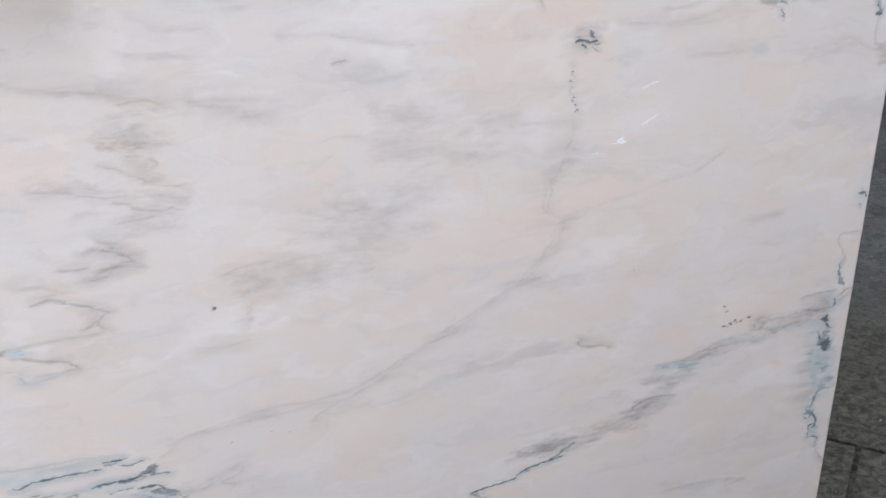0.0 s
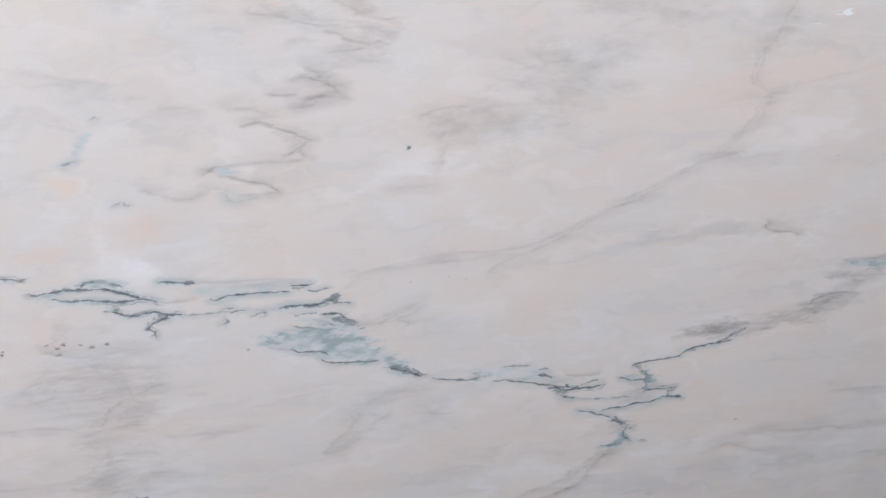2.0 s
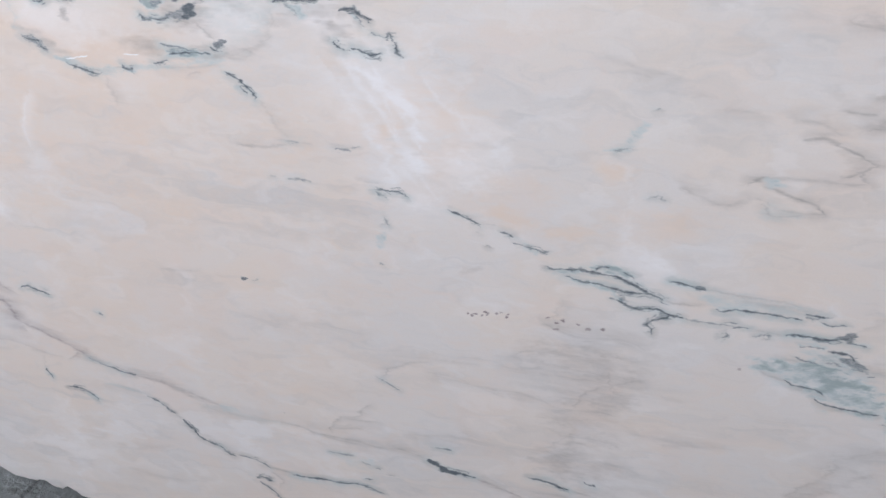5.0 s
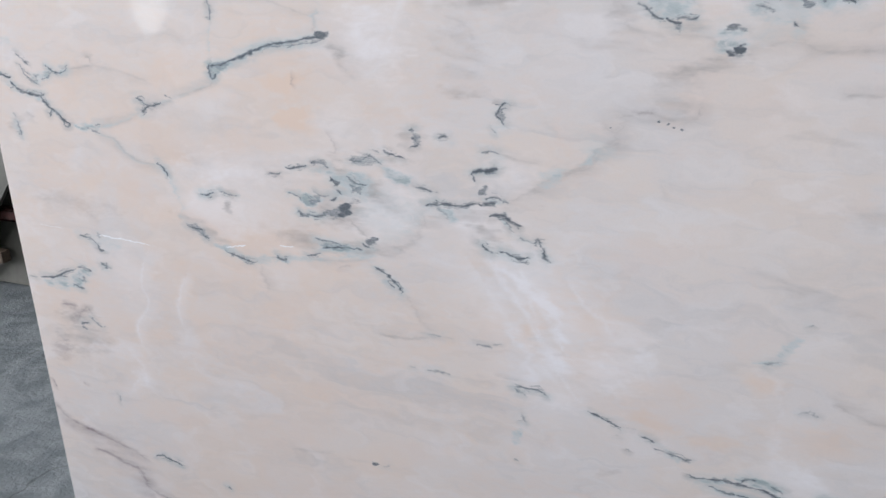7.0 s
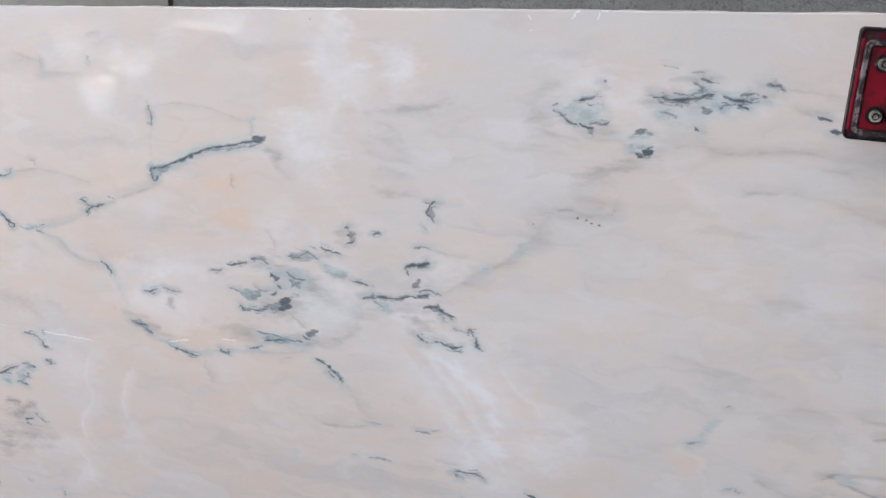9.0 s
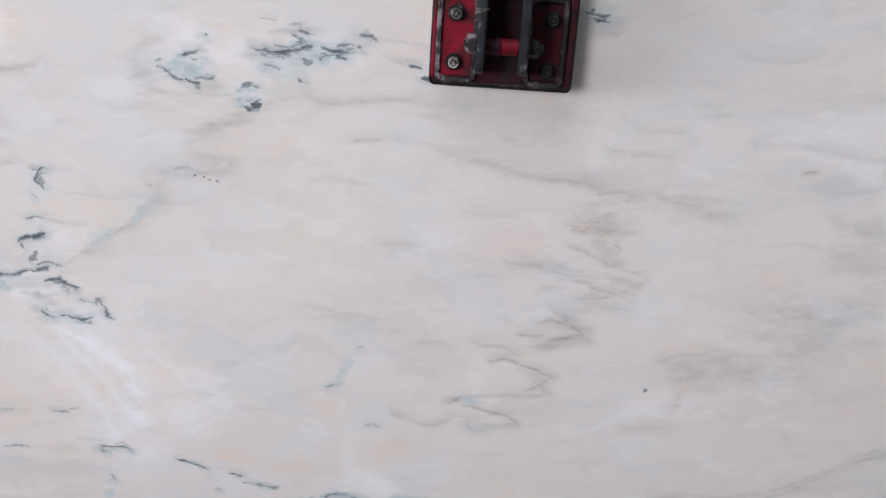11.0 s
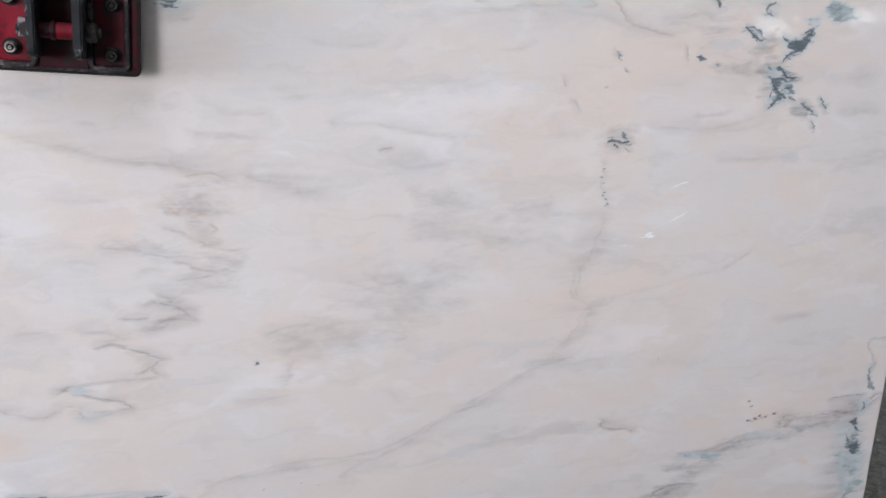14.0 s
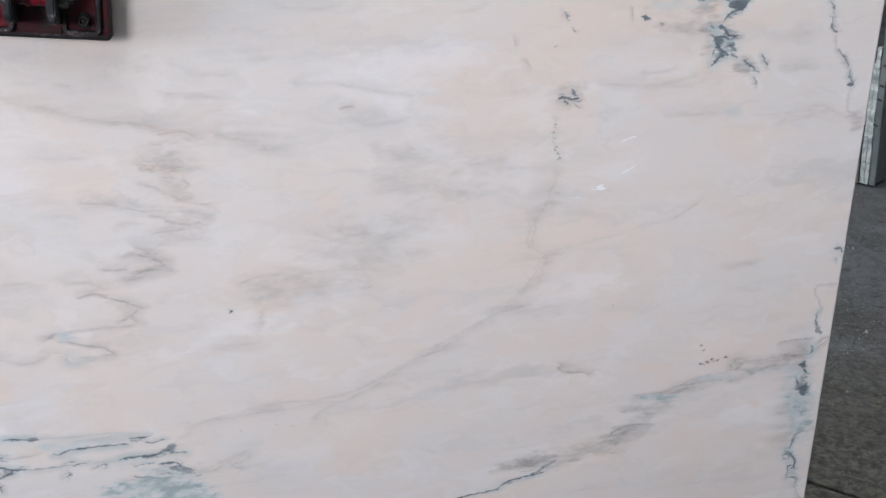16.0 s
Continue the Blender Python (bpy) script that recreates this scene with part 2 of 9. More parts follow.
EAR = painted_metal("bare_edged_black_steel", (0.026, 0.029, 0.035), (0.20, 0.20, 0.205), 0.56, 0.5)
RUBBER = stone("black_rubber", (0.012, 0.012, 0.013), (0.03, 0.03, 0.03), 0.7, 40)
OXIDE = painted_metal("red_brown_paint", (0.05, 0.012, 0.010), (0.05, 0.03, 0.025), 0.6)
WOOD = timber("rough_timber", (0.075, 0.052, 0.036), (0.125, 0.09, 0.062))
GREENSTONE = stone("grey_green_stone", (0.22, 0.27, 0.27), (0.62, 0.66, 0.65), 0.55, 22)
SLATESTONE = stone("dark_grey_stone", (0.085, 0.108, 0.112), (0.15, 0.178, 0.183), 0.35, 4)
PALESTONE = stone("pale_grey_stone", (0.10, 0.10, 0.088), (0.15, 0.148, 0.132), 0.4, 3)
OLIVESTONE = stone("olive_grey_stone", (0.085, 0.083, 0.07), (0.13, 0.128, 0.11), 0.55, 3)
CRACK_SHADE = stone("crack_shade", (0.045, 0.046, 0.044), (0.12, 0.122, 0.118), 0.8, 40)
CHIP = stone("white_chip", (0.28, 0.29, 0.29), (0.5, 0.5, 0.5), 0.6, 50)


def pane_glow(name, strength):
    """Uneven glow of the added panes that the polished slab mirrors."""
    n = Nodes(name, 0.6)
    n.colour((0.8, 0.8, 0.8))
    n.put(n.bsdf.inputs["Emission Color"], (0.95, 0.98, 1.0))
    n.put(n.bsdf.inputs["Emission Strength"], n.ramp(n.noise(6.0, 4), 0.3, 0.7, strength * 0.55, strength * 1.3))
    return n.mat


BRIGHT_PANE, DULL_PANE = pane_glow("bright_pane", GLOW), pane_glow("dull_pane", GLOW * 0.42)


# ---------------------------------------------------------------- building blocks
def link(name, bm, material, parent=None, label=""):
    mesh = bpy.data.meshes.new(name)
    bm.to_mesh(mesh)
    bm.free()
    mesh.materials.append(material)
    ob = new(name, mesh)
    if parent is not None:
        ob.parent = parent
    if label:
        ob["label"] = label
    return ob


def part(name, bm, material, parent, label=""):
    return link(name, bm, material, parent, label)


def holder(name, m=None):
    ob = new(name)
    ob.empty_display_size = 0.1
    if m is not None:
        ob.matrix_world = m
    return ob


def box(x0, x1, y0, y1, z0, z1, bevel=0.0, segments=2):
    bm = bmesh.new()
    bmesh.ops.create_cube(bm, size=1.0, matrix=Matrix.Translation(((x0 + x1) / 2, (y0 + y1) / 2, (z0 + z1) / 2)) @ Matrix.Diagonal((x1 - x0, y1 - y0, z1 - z0, 1)))
    if bevel:
        bmesh.ops.bevel(bm, geom=bm.edges[:], offset=bevel, segments=segments, affect="EDGES", profile=0.6)
    return bm


def rod(a, b, r, sides=16, r2=None, bevel=0.0):
    """A round bar from a to b."""
    bm = bmesh.new()
    a, b = Vector(a), Vector(b)
    m = Matrix.Translation((a + b) / 2) @ (b - a).to_track_quat("Z", "Y").to_matrix().to_4x4()
    bmesh.ops.create_cone(bm, cap_ends=True, segments=sides, radius1=r, radius2=r if r2 is None else r2, depth=(b - a).length, matrix=m)
    if bevel:
        rims = [e for e in bm.edges if any(len(f.verts) > 4 for f in e.link_faces)]
        bmesh.ops.bevel(bm, geom=rims, offset=bevel, segments=2, affect="EDGES")
    return bm


def joined(*parts):
    """Several bmeshes of one part in one."""
    bm = bmesh.new()
    for p in parts:
        mesh = bpy.data.meshes.new("piece")
        p.to_mesh(mesh)
        p.free()
        bm.from_mesh(mesh)
        bpy.data.meshes.remove(mesh)
    return bm


def prism(outline, y0, y1, bevel=0.0):
    """An outline in x, z drawn out from y0 to y1."""
    bm = bmesh.new()
    front = [bm.verts.new((x, y0, z)) for x, z in outline]
    back = [bm.verts.new((x, y1, z)) for x, z in outline]
    bm.faces.new(front)
    bm.faces.new(back[::-1])
    for i in range(len(outline)):
        j = (i + 1) % len(outline)
        bm.faces.new((front[j], front[i], back[i], back[j]))
    bmesh.ops.recalc_face_normals(bm, faces=bm.faces)
    if bevel:
        bmesh.ops.bevel(bm, geom=bm.edges[:], offset=bevel, segments=2, affect="EDGES")
    return bm


# ---------------------------------------------------------------- the hall
HALL = 9.0
floor = link("floor", box(-HALL, HALL, -HALL, HALL, -0.2, -0.02), FLOOR)
tagged(floor, "worn dark grey concrete floor with open joints, cracks and grit", "floor", kind="structure")


def plate(*cuts):
    """One concrete plate of the floor: the hall's rectangle less what lies past each cut (point, direction to leave)."""
    bm = box(-HALL, HALL, -HALL, HALL, -0.021, 0.0)
    for point, away in cuts:
        out = bmesh.ops.bisect_plane(bm, geom=bm.verts[:] + bm.edges[:] + bm.faces[:], plane_co=(*point, 0), plane_no=(*away, 0), clear_outer=True)
        bmesh.ops.holes_fill(bm, edges=[e for e in out["geom_cut"] if isinstance(e, bmesh.types.BMEdge)])
    ob = part("plate", bm, FLOOR, floor)
    return ob


far, across = (0.743, 0.669), (0.669, -0.743)
joint, cross = (1.515, 0.318), (1.42, 0.223)
gap = 0.007


def past(p, d, k):
    return (p[0] + d[0] * k, p[1] + d[1] * k)


plate((past(joint, far, gap), (-far[0], -far[1])))
plate((past(joint, far, -gap), far), (past(cross, across, -gap), across))
plate((past(joint, far, -gap), far), (past(cross, across, gap), (-across[0], -across[1])))


CRACK = ((1.80, 0.910), (1.876, 0.955), (1.941, 1.000), (1.988, 1.021), (2.033, 1.051), (2.092, 1.101), (2.150, 1.130), (2.26, 1.19))


def crack():
    """A ragged crack with spalled edges across the floor, laid as a ribbon coloured for its shade."""
    rng = random.Random(4)
    bm = bmesh.new()
    rows = []
    for (ax, ay), (bx, by) in zip(CRACK, CRACK[1:]):
        for k in range(6):
            x, y = ax + (bx - ax) * k / 6 + rng.uniform(-0.004, 0.004), ay + (by - ay) * k / 6 + rng.uniform(-0.005, 0.005)
            w = rng.uniform(0.0004, 0.0020)
            rows.append([bm.verts.new((x + w, y - w, 0.001)), bm.verts.new((x, y, 0.0022)), bm.verts.new((x - w, y + w, 0.001))])
    for p, q in zip(rows, rows[1:]):
        bm.faces.new((p[0], q[0], q[1], p[1]))
        bm.faces.new((p[1], q[1], q[2], p[2]))
    bmesh.ops.recalc_face_normals(bm, faces=bm.faces)
    part("crack", bm, CRACK_SHADE, floor, "ragged dark crack")


crack()


def grit():
    """White stone chips and grit lying on the floor."""
    rng = random.Random(12)
    bm = bmesh.new()
    for k in range(1500):
        x, y = rng.uniform(-4.2, 3.6), rng.uniform(-0.6, 2.6)
        r = rng.uniform(0.0008, 0.0022) if rng.random() < 0.96 else rng.uniform(0.003, 0.006)
        m = Matrix.Translation((x, y, r * 0.35)) @ Euler((rng.random() * 3, rng.random() * 3, rng.random() * 6)).to_matrix().to_4x4() @ Matrix.Diagonal((r * rng.uniform(0.8, 2.2), r, r * 0.6, 1))
        bmesh.ops.create_icosphere(bm, subdivisions=1, radius=1.0, matrix=m)
    for k in range(60):
        # crumbs along the crack, and one larger white chip
        i = rng.randrange(len(CRACK) - 1)
        t = rng.random()
        x, y = (CRACK[i][c] * (1 - t) + CRACK[i + 1][c] * t for c in (0, 1))
        r = 0.006 if k == 0 else rng.uniform(0.0008, 0.0022)
        x, y = (2.140, 1.125) if k == 0 else (x + rng.gauss(0, 0.008), y + rng.gauss(0, 0.008))
        m = Matrix.Translation((x, y, r * 0.4)) @ Euler((rng.random(), rng.random(), rng.random() * 6)).to_matrix().to_4x4() @ Matrix.Diagonal((r * rng.uniform(0.8, 2.0), r, r * 0.5, 1))
        bmesh.ops.create_icosphere(bm, subdivisions=1, radius=1.0, matrix=m)
    return tagged(link("stone_grit", bm, CHIP), "white stone chips and grit strewn on concrete", "grit", kind="stuff")


grit()


def wall(name, length, m, openings=(), top=6.6):
    """A wall along x with rectangular openings (x0, x1, z0, z1) that go through it."""
    xs = sorted({-length, length, *(v for o in openings for v in o[:2])})
    zs = sorted({0.0, top, *(v for o in openings for v in o[2:])})
    bms = []
    for x0, x1 in zip(xs, xs[1:]):
        for z0, z1 in zip(zs, zs[1:]):
            if not any(o[0] <= (x0 + x1) / 2 <= o[1] and o[2] <= (z0 + z1) / 2 <= o[3] for o in openings):
                bms.append(box(x0, x1, 0.0, 0.25, z0, z1))
    bm = joined(*bms)
    bmesh.ops.remove_doubles(bm, verts=bm.verts, dist=1e-5)
    ob = link(name, bm, WALL)
    ob.matrix_world = m
    return tagged(ob, "plain grey rendered wall added in the stone hall", "wall", kind="structure")


def ragged_mask(x0, x1, z0, z1, hole):
    """A mask that fills the opening x0..x1, z0..z1 but for a ragged hole (points in x, z), as a ring of quads."""
    bm = bmesh.new()
    cx, cz = sum(p[0] for p in hole) / len(hole), sum(p[1] for p in hole) / len(hole)
    rings = []
    for y in (0.0, 0.02):
        inner, outer = [], []
        for x, z in hole:
            dx, dz = x - cx, z - cz
            k = min(((x1 if dx > 0 else x0) - cx) / dx if abs(dx) > 1e-6 else 1e9, ((z1 if dz > 0 else z0) - cz) / dz if abs(dz) > 1e-6 else 1e9)
            inner.append(bm.verts.new((x, y, z)))
            outer.append(bm.verts.new((cx + dx * k, y, cz + dz * k)))
        rings.append((inner, outer))
    n = len(hole)
    for i in range(n):
        j = (i + 1) % n
        for inner, outer in rings:
            bm.faces.new((inner[i], inner[j], outer[j], outer[i]))
        bm.faces.new((rings[0][0][i], rings[0][0][j], rings[1][0][j], rings[1][0][i]))
    bmesh.ops.recalc_face_normals(bm, faces=bm.faces)
    return bm


def shading_wall():
    """Low wall added unseen behind the camera, lower in the middle, to shade the slab's foot; panes glow in its ragged
    slots.
    """
    holes = (
        (BRIGHT_PANE, ((3.69, 1.37), (3.57, 1.365), (3.40, 1.345), (3.19, 1.33), (3.16, 1.29), (3.25, 1.285), (3.46, 1.31), (3.62, 1.34))),
        (DULL_PANE, ((4.49, 1.27), (4.32, 1.345), (4.20, 1.285), (4.22, 1.175), (4.35, 1.16), (4.47, 1.20))),
        (BRIGHT_PANE, ((4.16, 1.15), (4.04, 1.125), (3.98, 1.155), (3.89, 1.165), (3.80, 1.11), (3.84, 1.05), (3.95, 1.055), (4.07, 1.08))),
        (BRIGHT_PANE, ((4.37, 1.05), (4.23, 1.055), (4.10, 0.92), (4.15, 0.845), (4.26, 0.82), (4.32, 0.87))),
        (DULL_PANE, ((4.05, 1.245), (3.83, 1.22), (3.57, 1.185), (3.58, 1.172), (3.83, 1.185))),
        (BRIGHT_PANE, ((-3.13, 0.87), (-3.06, 0.94), (-2.97, 0.96), (-2.89, 0.93), (-2.92, 0.875), (-3.03, 0.855))),
        (BRIGHT_PANE, ((-3.67, 0.93), (-3.60, 0.985), (-3.51, 0.995), (-3.49, 0.95), (-3.57, 0.91))))
    slots = [(min(p[0] for p in h) - 0.02, max(p[0] for p in h) + 0.02, min(p[1] for p in h) - 0.01, max(p[1] for p in h) + 0.01) for _, h in holes]
    m = pose(0, -3.4, 0, 0, 0, 180)
    ob = wall("wall_shading", HALL, m, [*slots, (-2.7, 3.05, 1.32, 1.6)], 1.6)
    # added glowing panes, masked to the shapes of the slab's bright reflections
    for (glow, hole), (x0, x1, z0, z1) in zip(holes, slots):
        part("slot_mask", ragged_mask(x0, x1, z0, z1, hole), WALL, ob)
        pane = link("glow_pane", box(-x1 - 0.02, -x0 + 0.02, -3.45, -3.43, z0 - 0.02, z1 + 0.02), glow)
        tagged(pane, "glowing pane added in a slot for the slab's reflections", "backdrop", kind="structure")
    return ob


wall("wall_north", HALL + 0.25, pose(0, HALL, 0))
wall("wall_east", HALL, pose(HALL, 0, 0, 0, 0, -90))
wall("wall_west", HALL, pose(-HALL, 0, 0, 0, 0, 90), ((-4.4, -1.4, 0.95, 3.85),))
wall("wall_south", HALL + 0.25, pose(0, -HALL, 0, 0, 0, 180), ((3.9, 7.1, 1.75, 4.25),))
# unseen blocker that keeps light off the slab's lower part
shading_wall()
ceiling = link("ceiling", box(-HALL - 0.25, HALL + 0.25, -HALL - 0.25, HALL + 0.25, 6.6, 6.75), ROOF_SHEET)
tagged(ceiling, "pale grey sheet roof over the stone hall", "ceiling", kind="structure")


# ---------------------------------------------------------------- the marble slab
LEFT, RIGHT = -1.720, 1.091
COLS, LEVELS, FINE = 1171, 601, 3


@functools.lru_cache(None)
def table_of(seed):
    return np.random.RandomState(seed).rand(256, 256)


def lattice(x, y, seed):
    """Smooth noise between 0 and 1 on unit cells."""
    table = table_of(seed)
    xi, yi = np.floor(x).astype(int), np.floor(y).astype(int)
    u, v = x - xi, y - yi
    u, v = u * u * (3 - 2 * u), v * v * (3 - 2 * v)
    a, b = table[xi % 256, yi % 256], table[(xi + 1) % 256, yi % 256]
    c, d = table[xi % 256, (yi + 1) % 256], table[(xi + 1) % 256, (yi + 1) % 256]
    return (a * (1 - u) + b * u) * (1 - v) + (c * (1 - u) + d * u) * v


def rugged(x, y, seed, octaves=4):
    total = sum(lattice(x * 2 ** k, y * 2 ** k, seed + k) * 0.55 ** k for k in range(octaves))
    return total / sum(0.55 ** k for k in range(octaves)) - 0.5


def lower_edge(x):
    """The slab's lower edge: sawn along the middle, broken off at both corners."""
    left = np.interp(x, (LEFT, -1.716, -1.711, -1.696, -1.665, -1.608, -1.589, -1.566, -1.546, -1.529, -1.508, -1.500, -1.47, -1.42), (0.150, 0.142, 0.090, 0.046, 0.027, 0.021, 0.028, 0.018, 0.014, 0.025, 0.014, 0.004, 0.001, 0.0))
    right = np.interp(x, (0.96, 1.027, 1.052, 1.066, 1.076, 1.083, RIGHT), (0.0, 0.026, 0.034, 0.047, 0.058, 0.075, 0.080))
    broken = np.clip((left + right) / 0.02, 0, 1)
    return 0.003 + left + right + broken * (0.008 * rugged(x * 60, x * 0 + 3.1, 5, 4) + 0.005 * rugged(x * 190, x * 0 + 7.7, 9, 3))


def upper_edge(x):
    return np.interp(x, (LEFT, -0.71, -0.35, 0.4, RIGHT), (1.512, 1.469, 1.452, 1.425, 1.415)) + 0.0016 * rugged(x * 22, x * 0 + 1.3, 21, 3)


STROKES = []


def vein(kind, amount, width, *points, fade=0.25, uneven=0.5, straight=False, seam=1.0):
    """Note a vein of that kind along the points (x, z in metres): amount 0 to 1, width in millimetres."""
    STROKES.append(("vein", (kind, amount, width, points, fade, uneven, straight, seam)))


def wash(kind, amount, *points):
    """Note a patch of that kind that fills an outline (x, z in metres)."""
    STROKES.append(("wash", (kind, amount, points)))


def cloud(kind, amount, x0, z0, rx, rz, turn=0.0, ragged=0.8):
    """Note a cloud of that kind round (x0, z0), with half axes rx and rz in millimetres, turned by some degrees."""
    STROKES.append(("cloud", (kind, amount, x0, z0, rx, rz, turn, ragged)))


# zigzag of grey folds in the middle
vein("grey", 0.6, 7, (-0.270, 1.216), (-0.222, 1.207), (-0.188, 1.193), (-0.144, 1.184), (-0.100, 1.175), (-0.071, 1.166), (-0.033, 1.159), (-0.018, 1.150))
vein("warm", 0.5, 5, (-0.093, 1.174), (-0.063, 1.166), (-0.029, 1.159))
vein("grey", 0.38, 9, (-0.037, 1.257), (-0.016, 1.243), (0.030, 1.239))
vein("grey", 0.34, 9, (-0.127, 1.256), (-0.075, 1.251))
vein("grey", 0.34, 8, (-0.049, 1.217), (0.019, 1.206))
vein("grey", 0.66, 10, (0.014, 1.150), (0.037, 1.142), (0.065, 1.135), (0.084, 1.123))
cloud("warm", 0.4, -0.098, 1.107, 19, 8, -5)
vein("grey", 0.72, 5.5, (-0.134, 0.981), (-0.103, 0.973), (-0.084, 0.959), (-0.077, 0.950), (-0.106, 0.951), (-0.127, 0.942), (-0.147, 0.940))
cloud("warm", 0.3, -0.159, 0.883, 20, 11, -7)
cloud("dark", 1, 0.000, 0.871, 3.38, 2.6, 0, 0.3)
# faint grey clouds beside it
cloud("warm", 0.25, 0.042, 0.831, 11, 27, -1)
vein("grey", 0.28, 7, (-0.025, 0.808), (-0.001, 0.806), (0.019, 0.811))
# upper middle
vein("grey", 0.45, 5, (-0.029, 1.242), (-0.000, 1.238), (0.039, 1.236))
vein("grey", 0.35, 6, (-0.047, 1.259), (-0.022, 1.246))
vein("grey", 0.3, 7, (-0.064, 1.220), (-0.020, 1.209), (0.023, 1.203))
vein("grey", 0.28, 8, (0.013, 1.259), (0.091, 1.257))
vein("grey", 0.38, 5, (0.129, 1.220), (0.186, 1.216), (0.244, 1.202), (0.293, 1.191))
vein("warm", 0.3, 6, (0.128, 1.224), (0.200, 1.218))
vein("grey", 0.35, 3, (0.192, 1.178), (0.207, 1.180), uneven=0.2)
vein("grey", 0.3, 6, (0.205, 1.162), (0.235, 1.150), (0.297, 1.160))
vein("grey", 0.28, 6, (0.099, 1.331), (0.148, 1.322), (0.196, 1.326))
cloud("dark", 0.9, -0.083, 1.391, 2.86, 2.2, 0, 0.3)
cloud("dark", 0.9, -0.074, 1.386, 2.86, 2.2, 0, 0.3)
cloud("dark", 0.9, -0.066, 1.378, 2.86, 2.2, 0, 0.3)
cloud("dark", 0.9, -0.075, 1.378, 2.86, 2.2, 0, 0.3)
vein("dark", 0.95, 1.6, (-0.089, 1.389), (-0.075, 1.385), (-0.061, 1.384))
vein("dark", 0.85, 1.3, (-0.082, 1.380), (-0.062, 1.376))
cloud("teal", 0.3, -0.065, 1.383, 34, 13, -2)
cloud("grey", 0.3, -0.075, 1.376, 27, 18, -2)
vein("grey", 0.3, 7, (0.129, 1.384), (0.152, 1.388), (0.169, 1.384))
vein("grey", 0.25, 7, (0.183, 1.382), (0.237, 1.382))
vein("grey", 0.2, 8, (0.254, 1.353), (0.273, 1.351))
vein("grey", 0.45, 5, (-0.330, 1.237), (-0.298, 1.233), (-0.273, 1.221), (-0.237, 1.207), (-0.201, 1.199), (-0.172, 1.187), (-0.128, 1.178), (-0.091, 1.168), (-0.080, 1.166))
vein("warm", 0.35, 5, (-0.302, 1.234), (-0.259, 1.218), (-0.223, 1.207))
vein("grey", 0.5, 4, (-0.385, 1.235), (-0.367, 1.237), (-0.345, 1.236))
vein("grey", 0.35, 5, (-0.300, 1.268), (-0.272, 1.265))
vein("grey", 0.35, 5, (-0.200, 1.236), (-0.182, 1.233))
cloud("grey", 0.18, -0.229, 1.240, 50, 9, -2)
cloud("grey", 0.2, -0.345, 1.098, 45, 13, -11)
vein("grey", 0.3, 8, (-0.224, 1.135), (-0.179, 1.130))
vein("grey", 0.22, 9, (-0.248, 1.072), (-0.210, 1.067))
vein("grey", 0.25, 8, (-0.310, 1.042), (-0.272, 1.038))
cloud("grey", 0.2, -0.414, 1.186, 52, 8, -1)
vein("grey", 0.22, 8, (-0.334, 1.172), (-0.290, 1.167))
vein("grey", 0.35, 6, (-0.466, 1.011), (-0.435, 1.004), (-0.413, 0.997), (-0.382, 0.992))
# teal nest under the clamp
vein("grey", 0.45, 3, (-0.380, 1.373), (-0.338, 1.364), (-0.296, 1.356), (-0.283, 1.352))
vein("dark", 0.9, 1.5, (-0.310, 1.331), (-0.296, 1.328))
vein("dark", 0.9, 1.5, (-0.295, 1.315), (-0.281, 1.312))
vein("grey", 0.5, 3, (-0.332, 1.338), (-0.310, 1.331))
vein("grey", 0.5, 5, (-0.582, 1.304), (-0.543, 1.300), (-0.530, 1.289), (-0.516, 1.281))
vein("grey", 0.45, 6, (-0.493, 1.288), (-0.471, 1.294), (-0.438, 1.300), (-0.428, 1.291), (-0.407, 1.285), (-0.371, 1.288), (-0.328, 1.290), (-0.285, 1.280))
cloud("grey", 0.4, -0.547, 1.264, 44, 10, 16)
vein("grey", 0.35, 7, (-0.524, 1.274), (-0.547, 1.260), (-0.570, 1.255))
cloud("milk", 0.45, -0.590, 1.385, 42, 21, -2)
cloud("grey", 0.25, -0.649, 1.345, 18, 35, -2)
vein("grey", 0.35, 6, (-0.649, 1.317), (-0.622, 1.306), (-0.593, 1.301))
vein("grey", 0.25, 7, (-0.690, 1.289), (-0.646, 1.288), (-0.603, 1.280))
vein("grey", 0.3, 6, (-0.659, 1.296), (-0.631, 1.291))
cloud("grey", 0.25, -0.588, 1.228, 30, 20, -1)
vein("grey", 0.5, 5, (-0.628, 1.206), (-0.605, 1.208), (-0.587, 1.201), (-0.554, 1.204), (-0.549, 1.215))
vein("mauve", 0.5, 3, (-0.624, 1.206), (-0.605, 1.208))
cloud("dark", 0.8, -0.597, 1.197, 2.21, 1.7, 0, 0.3)
cloud("dark", 0.8, -0.584, 1.195, 2.21, 1.7, 0, 0.3)
cloud("dark", 0.8, -0.577, 1.191, 2.21, 1.7, 0, 0.3)
cloud("dark", 0.8, -0.567, 1.188, 2.21, 1.7, 0, 0.3)
vein("grey", 0.45, 6, (-0.644, 1.199), (-0.628, 1.204))
vein("grey", 0.45, 6, (-0.659, 1.186), (-0.643, 1.176), (-0.649, 1.164), (-0.665, 1.157), (-0.678, 1.142), (-0.691, 1.132), (-0.711, 1.125), (-0.725, 1.115), (-0.750, 1.099), (-0.776, 1.084), (-0.793, 1.076))
cloud("dark", 0.7, -0.658, 1.186, 2.08, 1.6, 0, 0.3)
cloud("teal", 0.25, -0.672, 1.161, 23, 24, -41)
